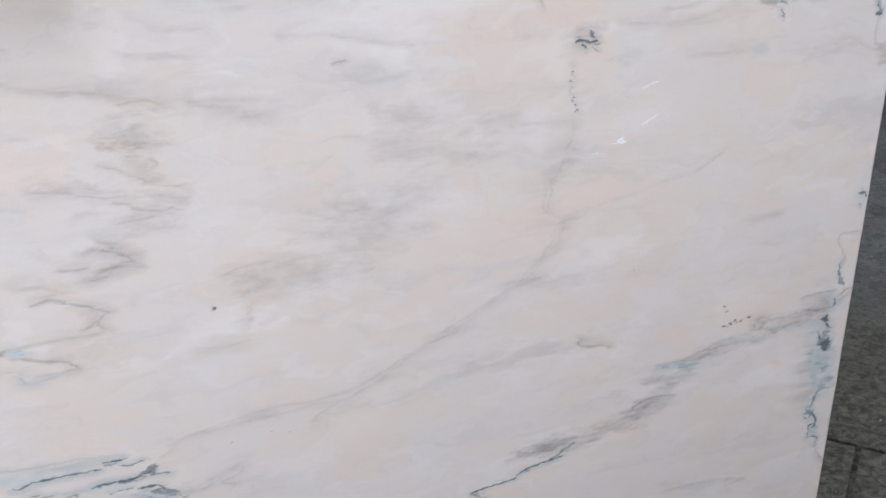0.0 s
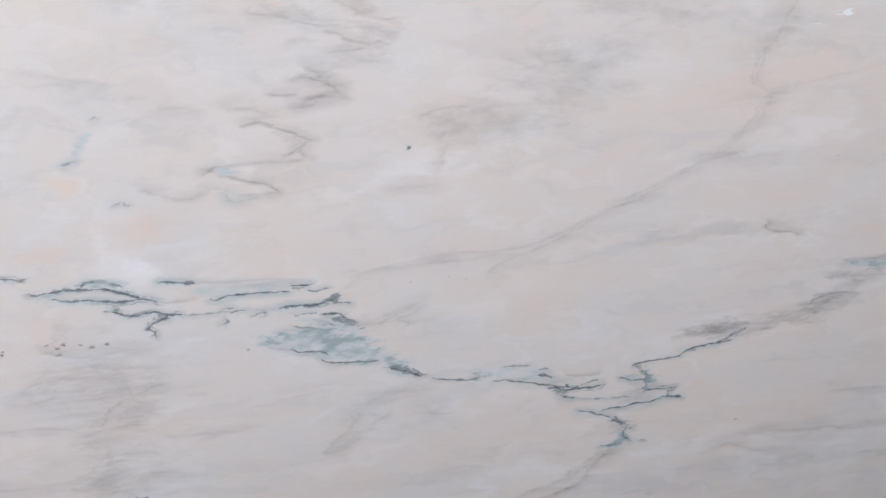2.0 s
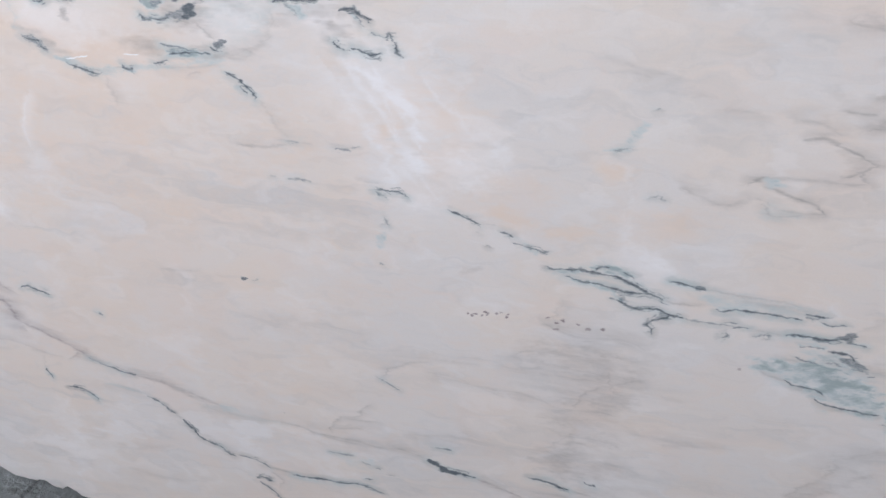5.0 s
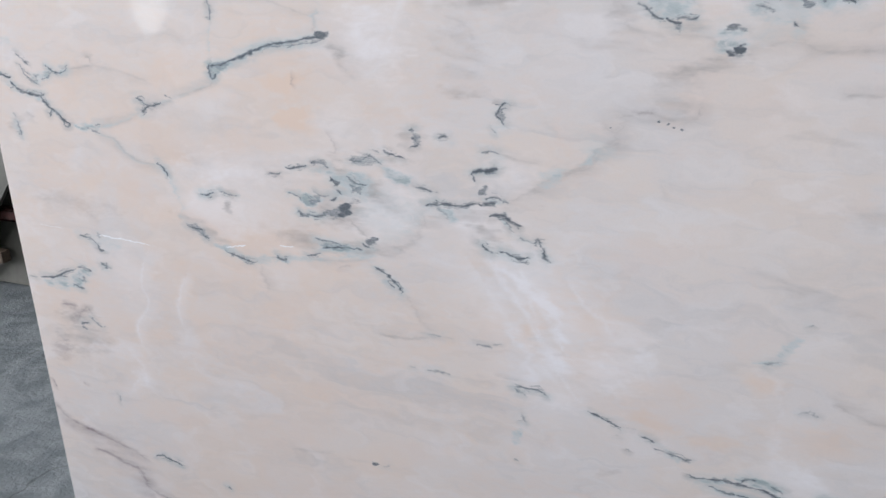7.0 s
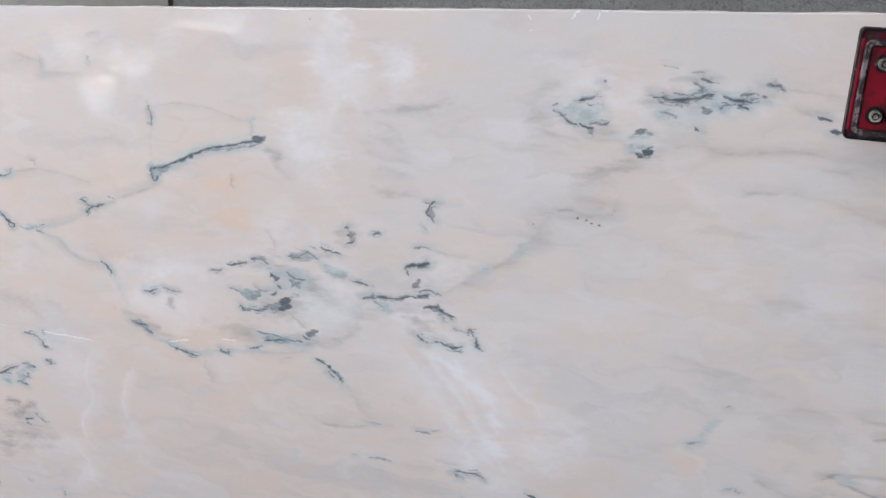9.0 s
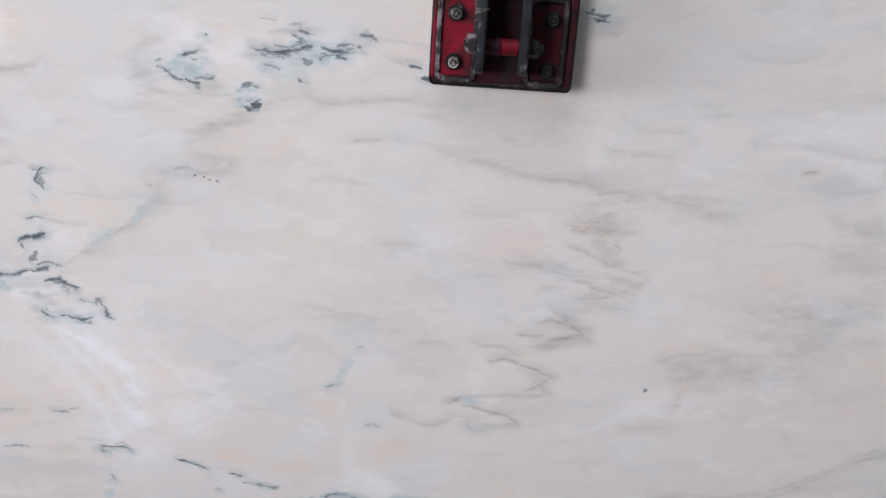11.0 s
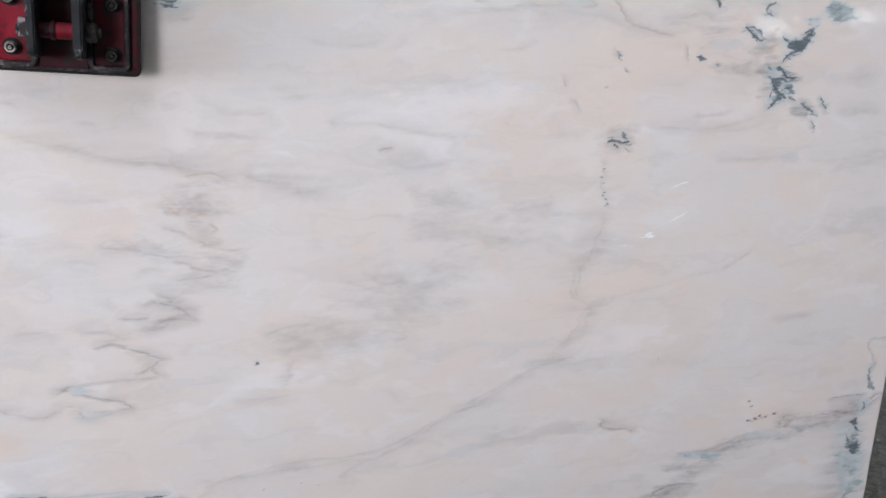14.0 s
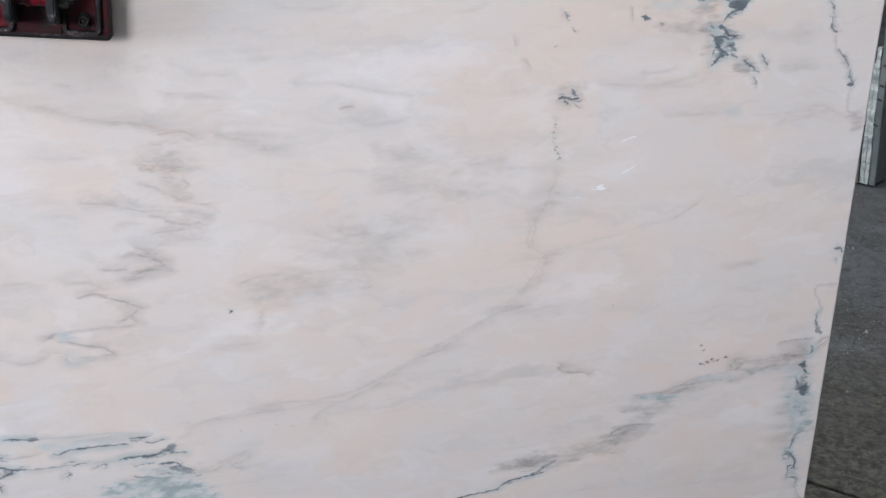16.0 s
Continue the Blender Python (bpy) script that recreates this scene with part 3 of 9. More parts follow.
# middle left: ring of teal and black strokes
vein("grey", 0.6, 4, (-0.843, 1.018), (-0.833, 1.008), (-0.823, 1.001))
vein("grey", 0.4, 4, (-0.804, 1.144), (-0.775, 1.136), (-0.751, 1.134))
vein("grey", 0.5, 5, (-0.638, 1.194), (-0.642, 1.178), (-0.657, 1.167), (-0.672, 1.157), (-0.683, 1.144), (-0.703, 1.129), (-0.723, 1.121), (-0.743, 1.108), (-0.764, 1.093), (-0.785, 1.082), (-0.798, 1.078))
cloud("teal", 0.3, -0.731, 1.117, 21, 10, 29)
vein("grey", 0.6, 7, (-0.986, 1.115), (-0.964, 1.099), (-0.946, 1.092))
vein("mauve", 0.5, 3, (-0.937, 1.088), (-0.924, 1.085))
vein("mauve", 0.7, 2.5, (-1.176, 1.091), (-1.155, 1.089))
cloud("grey", 0.35, -1.130, 0.988, 42, 19, 6)
vein("grey", 0.4, 6, (-1.016, 0.981), (-0.977, 0.978), (-0.953, 0.997), (-0.933, 1.013), (-0.927, 1.036))
vein("grey", 0.35, 6, (-0.932, 1.031), (-0.909, 1.027))
cloud("milk", 0.5, -0.981, 1.058, 47, 45, 5)
vein("grey", 0.5, 4, (-1.118, 0.959), (-1.057, 0.960), (-1.017, 0.967))
vein("mauve", 0.4, 3, (-1.068, 0.950), (-1.047, 0.954))
vein("grey", 0.3, 4, (-0.965, 0.922), (-0.949, 0.905))
vein("grey", 0.25, 6, (-0.949, 0.905), (-0.936, 0.878), (-0.918, 0.862))
vein("grey", 0.3, 6, (-1.209, 0.940), (-1.205, 0.911), (-1.202, 0.891))
cloud("grey", 0.4, -1.252, 1.034, 9, 14, 5)
cloud("milk", 0.6, -1.251, 1.082, 109, 25, 4)
cloud("milk", 0.4, -1.235, 1.036, 66, 39, 5)
# left corner
vein("grey", 0.6, 4, (-1.488, 1.136), (-1.461, 1.124), (-1.441, 1.103), (-1.418, 1.094), (-1.384, 1.090))
vein("grey", 0.4, 5, (-1.493, 1.146), (-1.443, 1.156), (-1.412, 1.166))
vein("grey", 0.5, 4, (-1.535, 1.239), (-1.491, 1.245))
vein("grey", 0.25, 4, (-1.485, 1.246), (-1.428, 1.236), (-1.384, 1.225))
vein("grey", 0.4, 4, (-1.640, 1.165), (-1.628, 1.157))
vein("grey", 0.55, 4, (-1.368, 1.189), (-1.344, 1.194), (-1.332, 1.202), (-1.298, 1.210), (-1.269, 1.220), (-1.257, 1.234))
vein("grey", 0.4, 4, (-1.079, 1.296), (-1.075, 1.315), (-1.071, 1.328))
vein("grey", 0.4, 5, (-1.490, 1.431), (-1.463, 1.422), (-1.441, 1.416), (-1.438, 1.401), (-1.399, 1.398), (-1.371, 1.399))
vein("dark", 0.55, 1.6, (-1.441, 1.417), (-1.438, 1.406))
vein("grey", 0.4, 3, (-1.345, 1.455), (-1.323, 1.459))
vein("dark", 0.5, 1.3, (-1.349, 1.423), (-1.346, 1.413))
vein("grey", 0.25, 5, (-1.539, 1.450), (-1.505, 1.440))
cloud("grey", 0.35, -1.043, 1.274, 17, 12, -59)
vein("grey", 0.3, 6, (-1.047, 1.287), (-1.039, 1.266), (-1.027, 1.246))
cloud("warm", 1.3, -1.115, 1.182, 34, 21, 3)
cloud("warm", 0.8, -1.119, 1.234, 26, 17, 2)
vein("mauve", 0.35, 3, (-1.121, 1.241), (-1.120, 1.225))
cloud("warm", 0.45, -1.160, 1.135, 103, 24, 4)
cloud("warm", 0.4, -0.999, 1.188, 37, 14, 3)
cloud("warm", 0.3, -1.171, 1.215, 61, 36, 2)
cloud("milk", 0.65, -0.930, 1.414, 34, 68, -1)
cloud("milk", 0.6, -0.991, 1.288, 45, 49, 1)
cloud("milk", 0.55, -0.831, 1.404, 32, 30, -1)
cloud("milk", 0.5, -0.997, 1.328, 54, 18, 0)
cloud("milk", 0.4, -1.048, 1.168, 48, 35, 3)
cloud("warm", 0.5, -0.896, 1.417, 33, 19, -1)
cloud("warm", 0.45, -0.991, 1.407, 35, 47, -1)
cloud("warm", 0.5, -0.937, 1.372, 15, 12, 0)
cloud("warm", 0.45, -0.807, 1.397, 24, 19, -1)
cloud("warm", 0.3, -1.079, 1.344, 75, 33, 0)
cloud("grey", 0.3, -0.842, 1.341, 73, 8, 8)
vein("grey", 0.35, 6, (-0.895, 1.286), (-0.870, 1.274), (-0.841, 1.271), (-0.833, 1.267))
vein("grey", 0.35, 6, (-0.868, 1.321), (-0.847, 1.312), (-0.836, 1.295), (-0.844, 1.298))
cloud("grey", 0.2, -0.860, 1.298, 33, 20, 1)
vein("grey", 0.3, 6, (-0.879, 1.258), (-0.837, 1.252))
cloud("grey", 0.2, -0.860, 1.227, 19, 8, 2)
cloud("dark", 0.6, -0.965, 1.465, 1.69, 1.3, 0, 0.3)
vein("mauve", 0.3, 3, (-1.068, 1.158), (-1.056, 1.132), (-1.071, 1.130))
# left edge, lower
cloud("grey", 0.25, -1.582, 1.011, 79, 18, -5)
vein("grey", 0.3, 5, (-1.564, 1.007), (-1.530, 0.984))
vein("mauve", 0.9, 3, (-1.647, 0.814), (-1.623, 0.812), uneven=0.2)
vein("mauve", 0.5, 5, (-1.623, 0.780), (-1.606, 0.800), (-1.584, 0.809))
cloud("grey", 0.35, -1.614, 0.759, 48, 41, 8)
vein("mauve", 0.5, 4, (-1.684, 0.730), (-1.652, 0.739))
cloud("mauve", 0.35, -1.678, 0.714, 29, 20, 9)
cloud("grey", 0.3, -1.565, 0.737, 19, 12, 9)
vein("mauve", 0.7, 3, (-1.714, 0.647), (-1.705, 0.633))
vein("mauve", 0.4, 3, (-1.635, 0.653), (-1.625, 0.647))
vein("dark", 0.5, 1.5, (-1.555, 0.639), (-1.552, 0.628))
cloud("warm", 0.5, -1.678, 0.749, 58, 87, 8)
cloud("warm", 0.35, -1.656, 0.912, 33, 47, 6)
cloud("milk", 0.45, -1.483, 0.681, 29, 22, 10)
cloud("warm", 0.5, -1.369, 1.004, 17, 31, 5)
cloud("warm", 0.35, -1.288, 0.807, 177, 55, 8)
cloud("milk", 0.3, -1.479, 0.888, 38, 67, 7)
# lower left
vein("mauve", 0.5, 13, (-1.636, 0.510), (-1.600, 0.504), (-1.577, 0.492), uneven=0.3)
vein("mauve", 0.6, 11, (-1.577, 0.492), (-1.546, 0.490), (-1.531, 0.477), (-1.528, 0.453), (-1.517, 0.438), uneven=0.3)
vein("grey", 0.5, 5, (-1.398, 0.390), (-1.370, 0.375), (-1.341, 0.367))
vein("grey", 0.45, 5, (-1.288, 0.361), (-1.240, 0.359), (-1.213, 0.345), (-1.191, 0.339), (-1.158, 0.324), (-1.154, 0.314))
vein("grey", 0.4, 7, (-1.160, 0.313), (-1.132, 0.310), (-1.086, 0.307), (-1.040, 0.308), (-0.990, 0.309), (-0.941, 0.301), (-0.909, 0.298))
vein("mauve", 0.25, 4, (-1.638, 0.385), (-1.568, 0.397), (-1.518, 0.390), (-1.482, 0.380))
vein("grey", 0.45, 5, (-1.356, 0.329), (-1.308, 0.326), (-1.267, 0.317))
vein("grey", 0.6, 5, (-1.224, 0.290), (-1.207, 0.271))
vein("grey", 0.6, 5, (-1.168, 0.228), (-1.145, 0.223), (-1.112, 0.206))
vein("grey", 0.5, 5, (-0.931, 0.297), (-0.888, 0.291), (-0.845, 0.291), (-0.803, 0.291), (-0.762, 0.288), (-0.732, 0.282))
vein("grey", 0.4, 5, (-0.651, 0.262), (-0.622, 0.254), (-0.592, 0.245))
cloud("grey", 0.4, -0.993, 0.332, 2.6, 2, 0, 0.3)
vein("grey", 0.25, 6, (-0.773, 0.493), (-0.716, 0.499), (-0.641, 0.502))
vein("grey", 0.3, 5, (-0.712, 0.470), (-0.678, 0.470), (-0.641, 0.458), (-0.595, 0.445))
vein("grey", 0.25, 5, (-0.670, 0.357), (-0.622, 0.344))
vein("grey", 0.25, 4, (-1.187, 0.604), (-1.117, 0.607))
vein("grey", 0.2, 4, (-1.075, 0.606), (-1.038, 0.608))
vein("warm", 0.35, 5, (-1.294, 0.498), (-1.201, 0.502), (-1.102, 0.496))
cloud("warm", 0.3, -1.174, 0.404, 36, 18, 11)
cloud("warm", 0.3, -0.965, 0.390, 101, 15, 12)
vein("grey", 0.45, 3, (-1.004, 0.845), (-0.953, 0.846), (-0.924, 0.853))
vein("grey", 0.2, 5, (-0.866, 0.791), (-0.830, 0.794))
cloud("grey", 0.4, -0.786, 0.666, 3.38, 2.6, 0, 0.3)
vein("milk", 0.85, 22, (-0.792, 0.975), (-0.756, 0.954), (-0.733, 0.919), (-0.718, 0.878), fade=0.1)
vein("milk", 0.8, 26, (-0.828, 0.944), (-0.797, 0.896), (-0.765, 0.847), (-0.724, 0.808), fade=0.1)
cloud("milk", 0.6, -0.732, 0.842, 51, 26, -24)
cloud("milk", 0.7, -0.604, 0.868, 21, 34, 6)
cloud("milk", 0.5, -0.649, 0.842, 66, 35, 6)
cloud("warm", 0.6, -0.764, 0.874, 19, 35, 5)
cloud("warm", 0.5, -0.698, 0.828, 22, 14, 6)
cloud("warm", 0.6, -0.591, 0.770, 33, 18, -13)
cloud("warm", 0.55, -0.502, 0.759, 47, 14, -2)
cloud("warm", 0.5, -0.447, 0.852, 30, 12, 6)
cloud("warm", 0.45, -0.664, 0.908, 48, 25, 5)
cloud("warm", 0.5, -0.359, 0.782, 66, 29, 8)
vein("milk", 0.6, 18, (-0.420, 0.792), (-0.423, 0.738), (-0.382, 0.708))
cloud("warm", 0.3, -0.545, 0.837, 31, 14, 6)
vein("milk", 0.5, 10, (-1.527, 0.650), (-1.479, 0.689))
cloud("grey", 0.25, -0.658, 0.681, 23, 8, 8)
cloud("grey", 0.15, -1.474, 0.111, 30, 13, 14)
cloud("milk", 0.3, -1.478, 0.199, 29, 80, 13)
vein("grey", 0.22, 6, (-1.367, 0.169), (-1.261, 0.192))
vein("grey", 0.22, 8, (-1.340, 0.114), (-1.263, 0.111), (-1.186, 0.124))
vein("grey", 0.22, 6, (-1.291, 0.227), (-1.243, 0.217))
# lower middle: long teal and black bundle
vein("grey", 0.5, 4, (-0.454, 0.706), (-0.425, 0.704), (-0.405, 0.698))
cloud("mauve", 0.7, -0.278, 0.614, 2.6, 2, 0, 0.3)
cloud("mauve", 0.7, -0.276, 0.617, 2.6, 2, 0, 0.3)
vein("grey", 0.4, 4, (-0.177, 0.592), (-0.144, 0.588), (-0.118, 0.584))
cloud("mauve", 0.5, -0.252, 0.562, 3.12, 2.4, 0, 0.3)
vein("grey", 0.5, 4, (-0.227, 0.569), (-0.214, 0.559), (-0.184, 0.552))
vein("grey", 0.35, 5, (-0.506, 0.641), (-0.517, 0.620), (-0.510, 0.595), (-0.476, 0.586), (-0.424, 0.590), (-0.381, 0.568))
cloud("mauve", 0.8, -0.647, 0.595, 2.21, 1.7, 0, 0.3)
cloud("mauve", 0.8, -0.641, 0.599, 2.21, 1.7, 0, 0.3)
cloud("mauve", 0.8, -0.645, 0.593, 2.21, 1.7, 0, 0.3)
cloud("mauve", 0.8, -0.624, 0.598, 2.21, 1.7, 0, 0.3)
cloud("mauve", 0.8, -0.632, 0.596, 2.21, 1.7, 0, 0.3)
cloud("mauve", 0.8, -0.654, 0.597, 2.21, 1.7, 0, 0.3)
cloud("mauve", 0.8, -0.588, 0.605, 2.21, 1.7, 0, 0.3)
cloud("mauve", 0.8, -0.601, 0.605, 2.21, 1.7, 0, 0.3)
vein("grey", 0.4, 6, (-0.476, 0.586), (-0.441, 0.585), (-0.407, 0.575), (-0.386, 0.567))
vein("grey", 0.3, 5, (-0.549, 0.556), (-0.495, 0.564), (-0.434, 0.561))
vein("grey", 0.3, 7, (-0.571, 0.523), (-0.533, 0.541), (-0.479, 0.543), (-0.427, 0.531))
vein("grey", 0.4, 5, (-0.437, 0.517), (-0.383, 0.520))
vein("grey", 0.35, 6, (-0.592, 0.499), (-0.519, 0.497), (-0.464, 0.505), (-0.419, 0.513))
vein("grey", 0.35, 7, (-0.429, 0.501), (-0.412, 0.485), (-0.340, 0.491))
vein("warm", 0.3, 5, (-0.475, 0.480), (-0.420, 0.487))
vein("grey", 0.25, 6, (-0.588, 0.448), (-0.524, 0.443), (-0.477, 0.447))
vein("grey", 0.28, 6, (-0.488, 0.423), (-0.452, 0.413), (-0.397, 0.414))
vein("warm", 0.3, 6, (-0.442, 0.432), (-0.396, 0.428), (-0.424, 0.415))
vein("grey", 0.3, 7, (-0.388, 0.405), (-0.314, 0.409), (-0.246, 0.415))
cloud("grey", 0.3, -0.494, 0.344, 38, 51, 3)
cloud("grey", 0.25, -0.438, 0.328, 48, 38, 3)
vein("grey", 0.3, 8, (-0.509, 0.392), (-0.481, 0.400))
vein("grey", 0.3, 8, (-0.498, 0.299), (-0.450, 0.289))
cloud("grey", 0.25, -0.493, 0.234, 60, 27, 4)
cloud("teal", 0.25, -0.504, 0.219, 40, 11, -4)
cloud("grey", 0.18, -0.481, 0.515, 99, 67, 2)
vein("dark", 0.85, 2.4, (-0.581, 0.200), (-0.567, 0.185), (-0.558, 0.174))
vein("dark", 0.7, 1.3, (-0.608, 0.185), (-0.572, 0.190))
cloud("teal", 0.6, -0.567, 0.188, 27, 20, 4)
vein("dark", 0.9, 2.6, (-0.434, 0.187), (-0.407, 0.179), (-0.372, 0.171))
vein("mauve", 0.4, 5, (-0.582, 0.235), (-0.523, 0.225), (-0.485, 0.210), (-0.436, 0.190))
vein("dark", 0.75, 1.2, (-0.346, 0.230), (-0.328, 0.229))
vein("dark", 0.8, 1.4, (-0.307, 0.233), (-0.288, 0.237))
cloud("teal", 0.25, -0.297, 0.227, 35, 11, 4)
vein("dark", 0.6, 1.2, (-0.273, 0.218), (-0.263, 0.216))
vein("dark", 0.7, 1.2, (-0.177, 0.226), (-0.163, 0.220))
vein("grey", 0.3, 4, (-0.192, 0.227), (-0.143, 0.215), (-0.115, 0.213))
cloud("milk", 0.4, 0.180, 0.458, 50, 14, -7)
vein("grey", 0.4, 5, (-0.105, 0.432), (-0.066, 0.436), (-0.032, 0.449), (0.003, 0.449))
vein("grey", 0.3, 5, (-0.115, 0.390), (-0.104, 0.414))
cloud("grey", 0.2, 0.025, 0.398, 23, 21, 3)
vein("grey", 0.28, 5, (-0.149, 0.336), (-0.121, 0.335))
vein("grey", 0.4, 6, (-0.077, 0.587), (-0.045, 0.597), (-0.014, 0.610), (0.006, 0.617))
vein("grey", 0.35, 4, (-0.028, 0.592), (-0.005, 0.598), (0.006, 0.609))
# right of the bundle
vein("grey", 0.55, 8, (0.331, 0.258), (0.306, 0.240), (0.280, 0.220), (0.254, 0.206))
cloud("warm", 0.45, 0.469, 0.389, 22, 10, -12)
vein("grey", 0.45, 8, (0.531, 0.235), (0.552, 0.245), (0.587, 0.232), (0.647, 0.208))
vein("warm", 0.3, 8, (0.531, 0.239), (0.587, 0.237))
vein("grey", 0.5, 6, (0.584, 0.263), (0.628, 0.263), (0.709, 0.254), (0.743, 0.257), (0.791, 0.244), (0.874, 0.244), (0.960, 0.239), (1.007, 0.243))
vein("grey", 0.65, 8, (0.709, 0.254), (0.731, 0.256))
vein("grey", 0.35, 5, (0.826, 0.182), (0.876, 0.173))
vein("mauve", 0.3, 6, (0.735, 0.339), (0.797, 0.338), (0.869, 0.327), (0.906, 0.317))
cloud("mauve", 0.6, 0.561, 0.301, 3.12, 2.4, 0, 0.3)
vein("mauve", 0.5, 4, (1.014, 0.167), (1.031, 0.173))
vein("grey", 0.3, 5, (0.941, 0.158), (0.991, 0.158), (1.027, 0.164))
vein("grey", 0.45, 6, (-0.054, 0.582), (-0.032, 0.596), (-0.005, 0.612), (0.014, 0.617))
vein("grey", 0.35, 4, (-0.028, 0.593), (-0.008, 0.581))
vein("grey", 0.35, 6, (-0.091, 0.433), (-0.055, 0.439), (-0.027, 0.448), (0.018, 0.448))
cloud("mauve", 0.45, 0.053, 0.658, 1.82, 1.4, 0, 0.3)
cloud("mauve", 0.45, 0.082, 0.649, 1.82, 1.4, 0, 0.3)
cloud("mauve", 0.45, -0.004, 0.654, 1.82, 1.4, 0, 0.3)
vein("grey", 0.25, 7, (-0.118, 0.430), (-0.058, 0.405))
vein("warm", 0.4, 9, (0.166, 0.500), (0.241, 0.492), (0.338, 0.480))
vein("warm", 0.35, 8, (0.316, 0.537), (0.393, 0.539), (0.453, 0.530))
cloud("grey", 0.15, 0.024, 0.397, 37, 36, -13)
vein("grey", 0.3, 8, (-0.360, 0.492), (-0.324, 0.489))
vein("grey", 0.32, 9, (-0.335, 0.407), (-0.292, 0.414), (-0.241, 0.413))
vein("grey", 0.28, 9, (-0.453, 0.535), (-0.424, 0.523), (-0.386, 0.522))
# right half
vein("grey", 0.32, 12, (0.531, 1.057), (0.522, 1.024), (0.513, 1.001))
vein("grey", 0.32, 13, (0.516, 1.006), (0.499, 0.978), (0.495, 0.949), (0.501, 0.923))
vein("grey", 0.36, 7, (0.536, 0.920), (0.516, 0.912), (0.510, 0.887), (0.498, 0.863), (0.473, 0.845), (0.449, 0.827))
vein("grey", 0.4, 5, (0.454, 0.826), (0.434, 0.816), (0.404, 0.796), (0.375, 0.781), (0.345, 0.764), (0.296, 0.747), (0.257, 0.725), (0.218, 0.704), (0.189, 0.692), (0.160, 0.683), (0.123, 0.688), fade=0.05)
vein("grey", 0.36, 5, (0.123, 0.688), (0.085, 0.684), (0.021, 0.683), (-0.025, 0.680), (-0.065, 0.678), (-0.094, 0.661), (-0.110, 0.648), fade=0.05)
vein("grey", 0.5, 6, (0.424, 0.813), (0.454, 0.818), (0.488, 0.824))
vein("grey", 0.4, 5, (0.160, 0.683), (0.136, 0.676), (0.118, 0.657))
vein("grey", 0.55, 4, (0.296, 0.747), (0.306, 0.750), (0.345, 0.758))
vein("grey", 0.55, 6, (0.021, 0.683), (0.057, 0.683))
vein("mauve", 0.14, 4, (0.521, 0.911), (0.560, 0.919), (0.600, 0.928), (0.651, 0.936), (0.676, 0.941), (0.732, 0.951))
vein("mauve", 0.25, 3, (0.742, 0.952), (0.777, 0.969), (0.794, 0.985))
vein("warm", 0.22, 10, (0.404, 1.039), (0.399, 0.934), (0.396, 0.854), (0.395, 0.727), fade=0.4)
vein("warm", 0.42, 5, (0.256, 0.687), (0.305, 0.690), (0.405, 0.675))
vein("warm", 0.3, 6, (0.335, 0.719), (0.405, 0.704), (0.476, 0.707), (0.544, 0.695))
cloud("grey", 0.28, -0.070, 0.592, 36, 13, 15)
vein("grey", 0.35, 6, (-0.061, 0.588), (-0.033, 0.596), (0.005, 0.610))
cloud("mauve", 0.8, 0.820, 0.700, 2.08, 1.6, 0, 0.3)
cloud("mauve", 0.8, 0.827, 0.689, 2.08, 1.6, 0, 0.3)
cloud("mauve", 0.8, 0.824, 0.661, 2.08, 1.6, 0, 0.3)
cloud("mauve", 0.8, 0.838, 0.663, 2.08, 1.6, 0, 0.3)
cloud("mauve", 0.8, 0.845, 0.667, 2.08, 1.6, 0, 0.3)
cloud("mauve", 0.8, 0.858, 0.664, 2.08, 1.6, 0, 0.3)
cloud("mauve", 0.8, 0.875, 0.669, 2.08, 1.6, 0, 0.3)
cloud("dark", 0.6, 0.839, 0.664, 1.69, 1.3, 0, 0.3)
cloud("dark", 0.6, 0.846, 0.668, 1.69, 1.3, 0, 0.3)
cloud("dark", 0.6, 0.874, 0.669, 1.69, 1.3, 0, 0.3)
cloud("warm", 0.55, 0.947, 0.560, 30, 6, -19)
vein("warm", 0.35, 4, (0.966, 0.551), (1.030, 0.530))
cloud("mauve", 0.5, 0.644, 0.803, 3.12, 2.4, 0, 0.3)
vein("grey", 0.3, 7, (0.860, 0.850), (0.915, 0.853))
# upper right: dark star
cloud("grey", 0.45, 0.769, 1.296, 15, 34, -32)
cloud("grey", 0.28, 0.743, 1.268, 56, 8, -2)
cloud("warm", 0.5, 0.785, 1.300, 25, 20, -2)
vein("grey", 0.3, 6, (0.919, 1.248), (0.948, 1.252))
vein("grey", 0.35, 6, (0.634, 1.344), (0.669, 1.351), (0.698, 1.335), (0.713, 1.322))
vein("grey", 0.35, 6, (0.644, 1.336), (0.680, 1.333))
vein("grey", 0.4, 7, (0.666, 1.299), (0.682, 1.311), (0.719, 1.314))
cloud("warm", 0.5, 0.743, 1.341, 20, 16, -1)
cloud("grey", 0.3, 0.546, 1.176, 29, 21, -3)
vein("grey", 0.35, 6, (0.613, 1.189), (0.678, 1.183), (0.734, 1.187), (0.761, 1.196))
vein("grey", 0.25, 7, (0.607, 1.252), (0.648, 1.251))
vein("grey", 0.28, 6, (0.721, 1.134), (0.799, 1.132), (0.839, 1.128))
vein("grey", 0.22, 6, (0.880, 1.121), (0.941, 1.120), (0.992, 1.124))
cloud("grey", 0.22, 0.694, 1.206, 34, 5, -3)
vein("mauve", 0.4, 2.6, (0.454, 1.268), (0.458, 1.256))
vein("grey", 0.4, 3, (0.474, 1.235), (0.482, 1.225))
cloud("grey", 0.4, 0.521, 1.252, 2.34, 1.8, 0, 0.3)
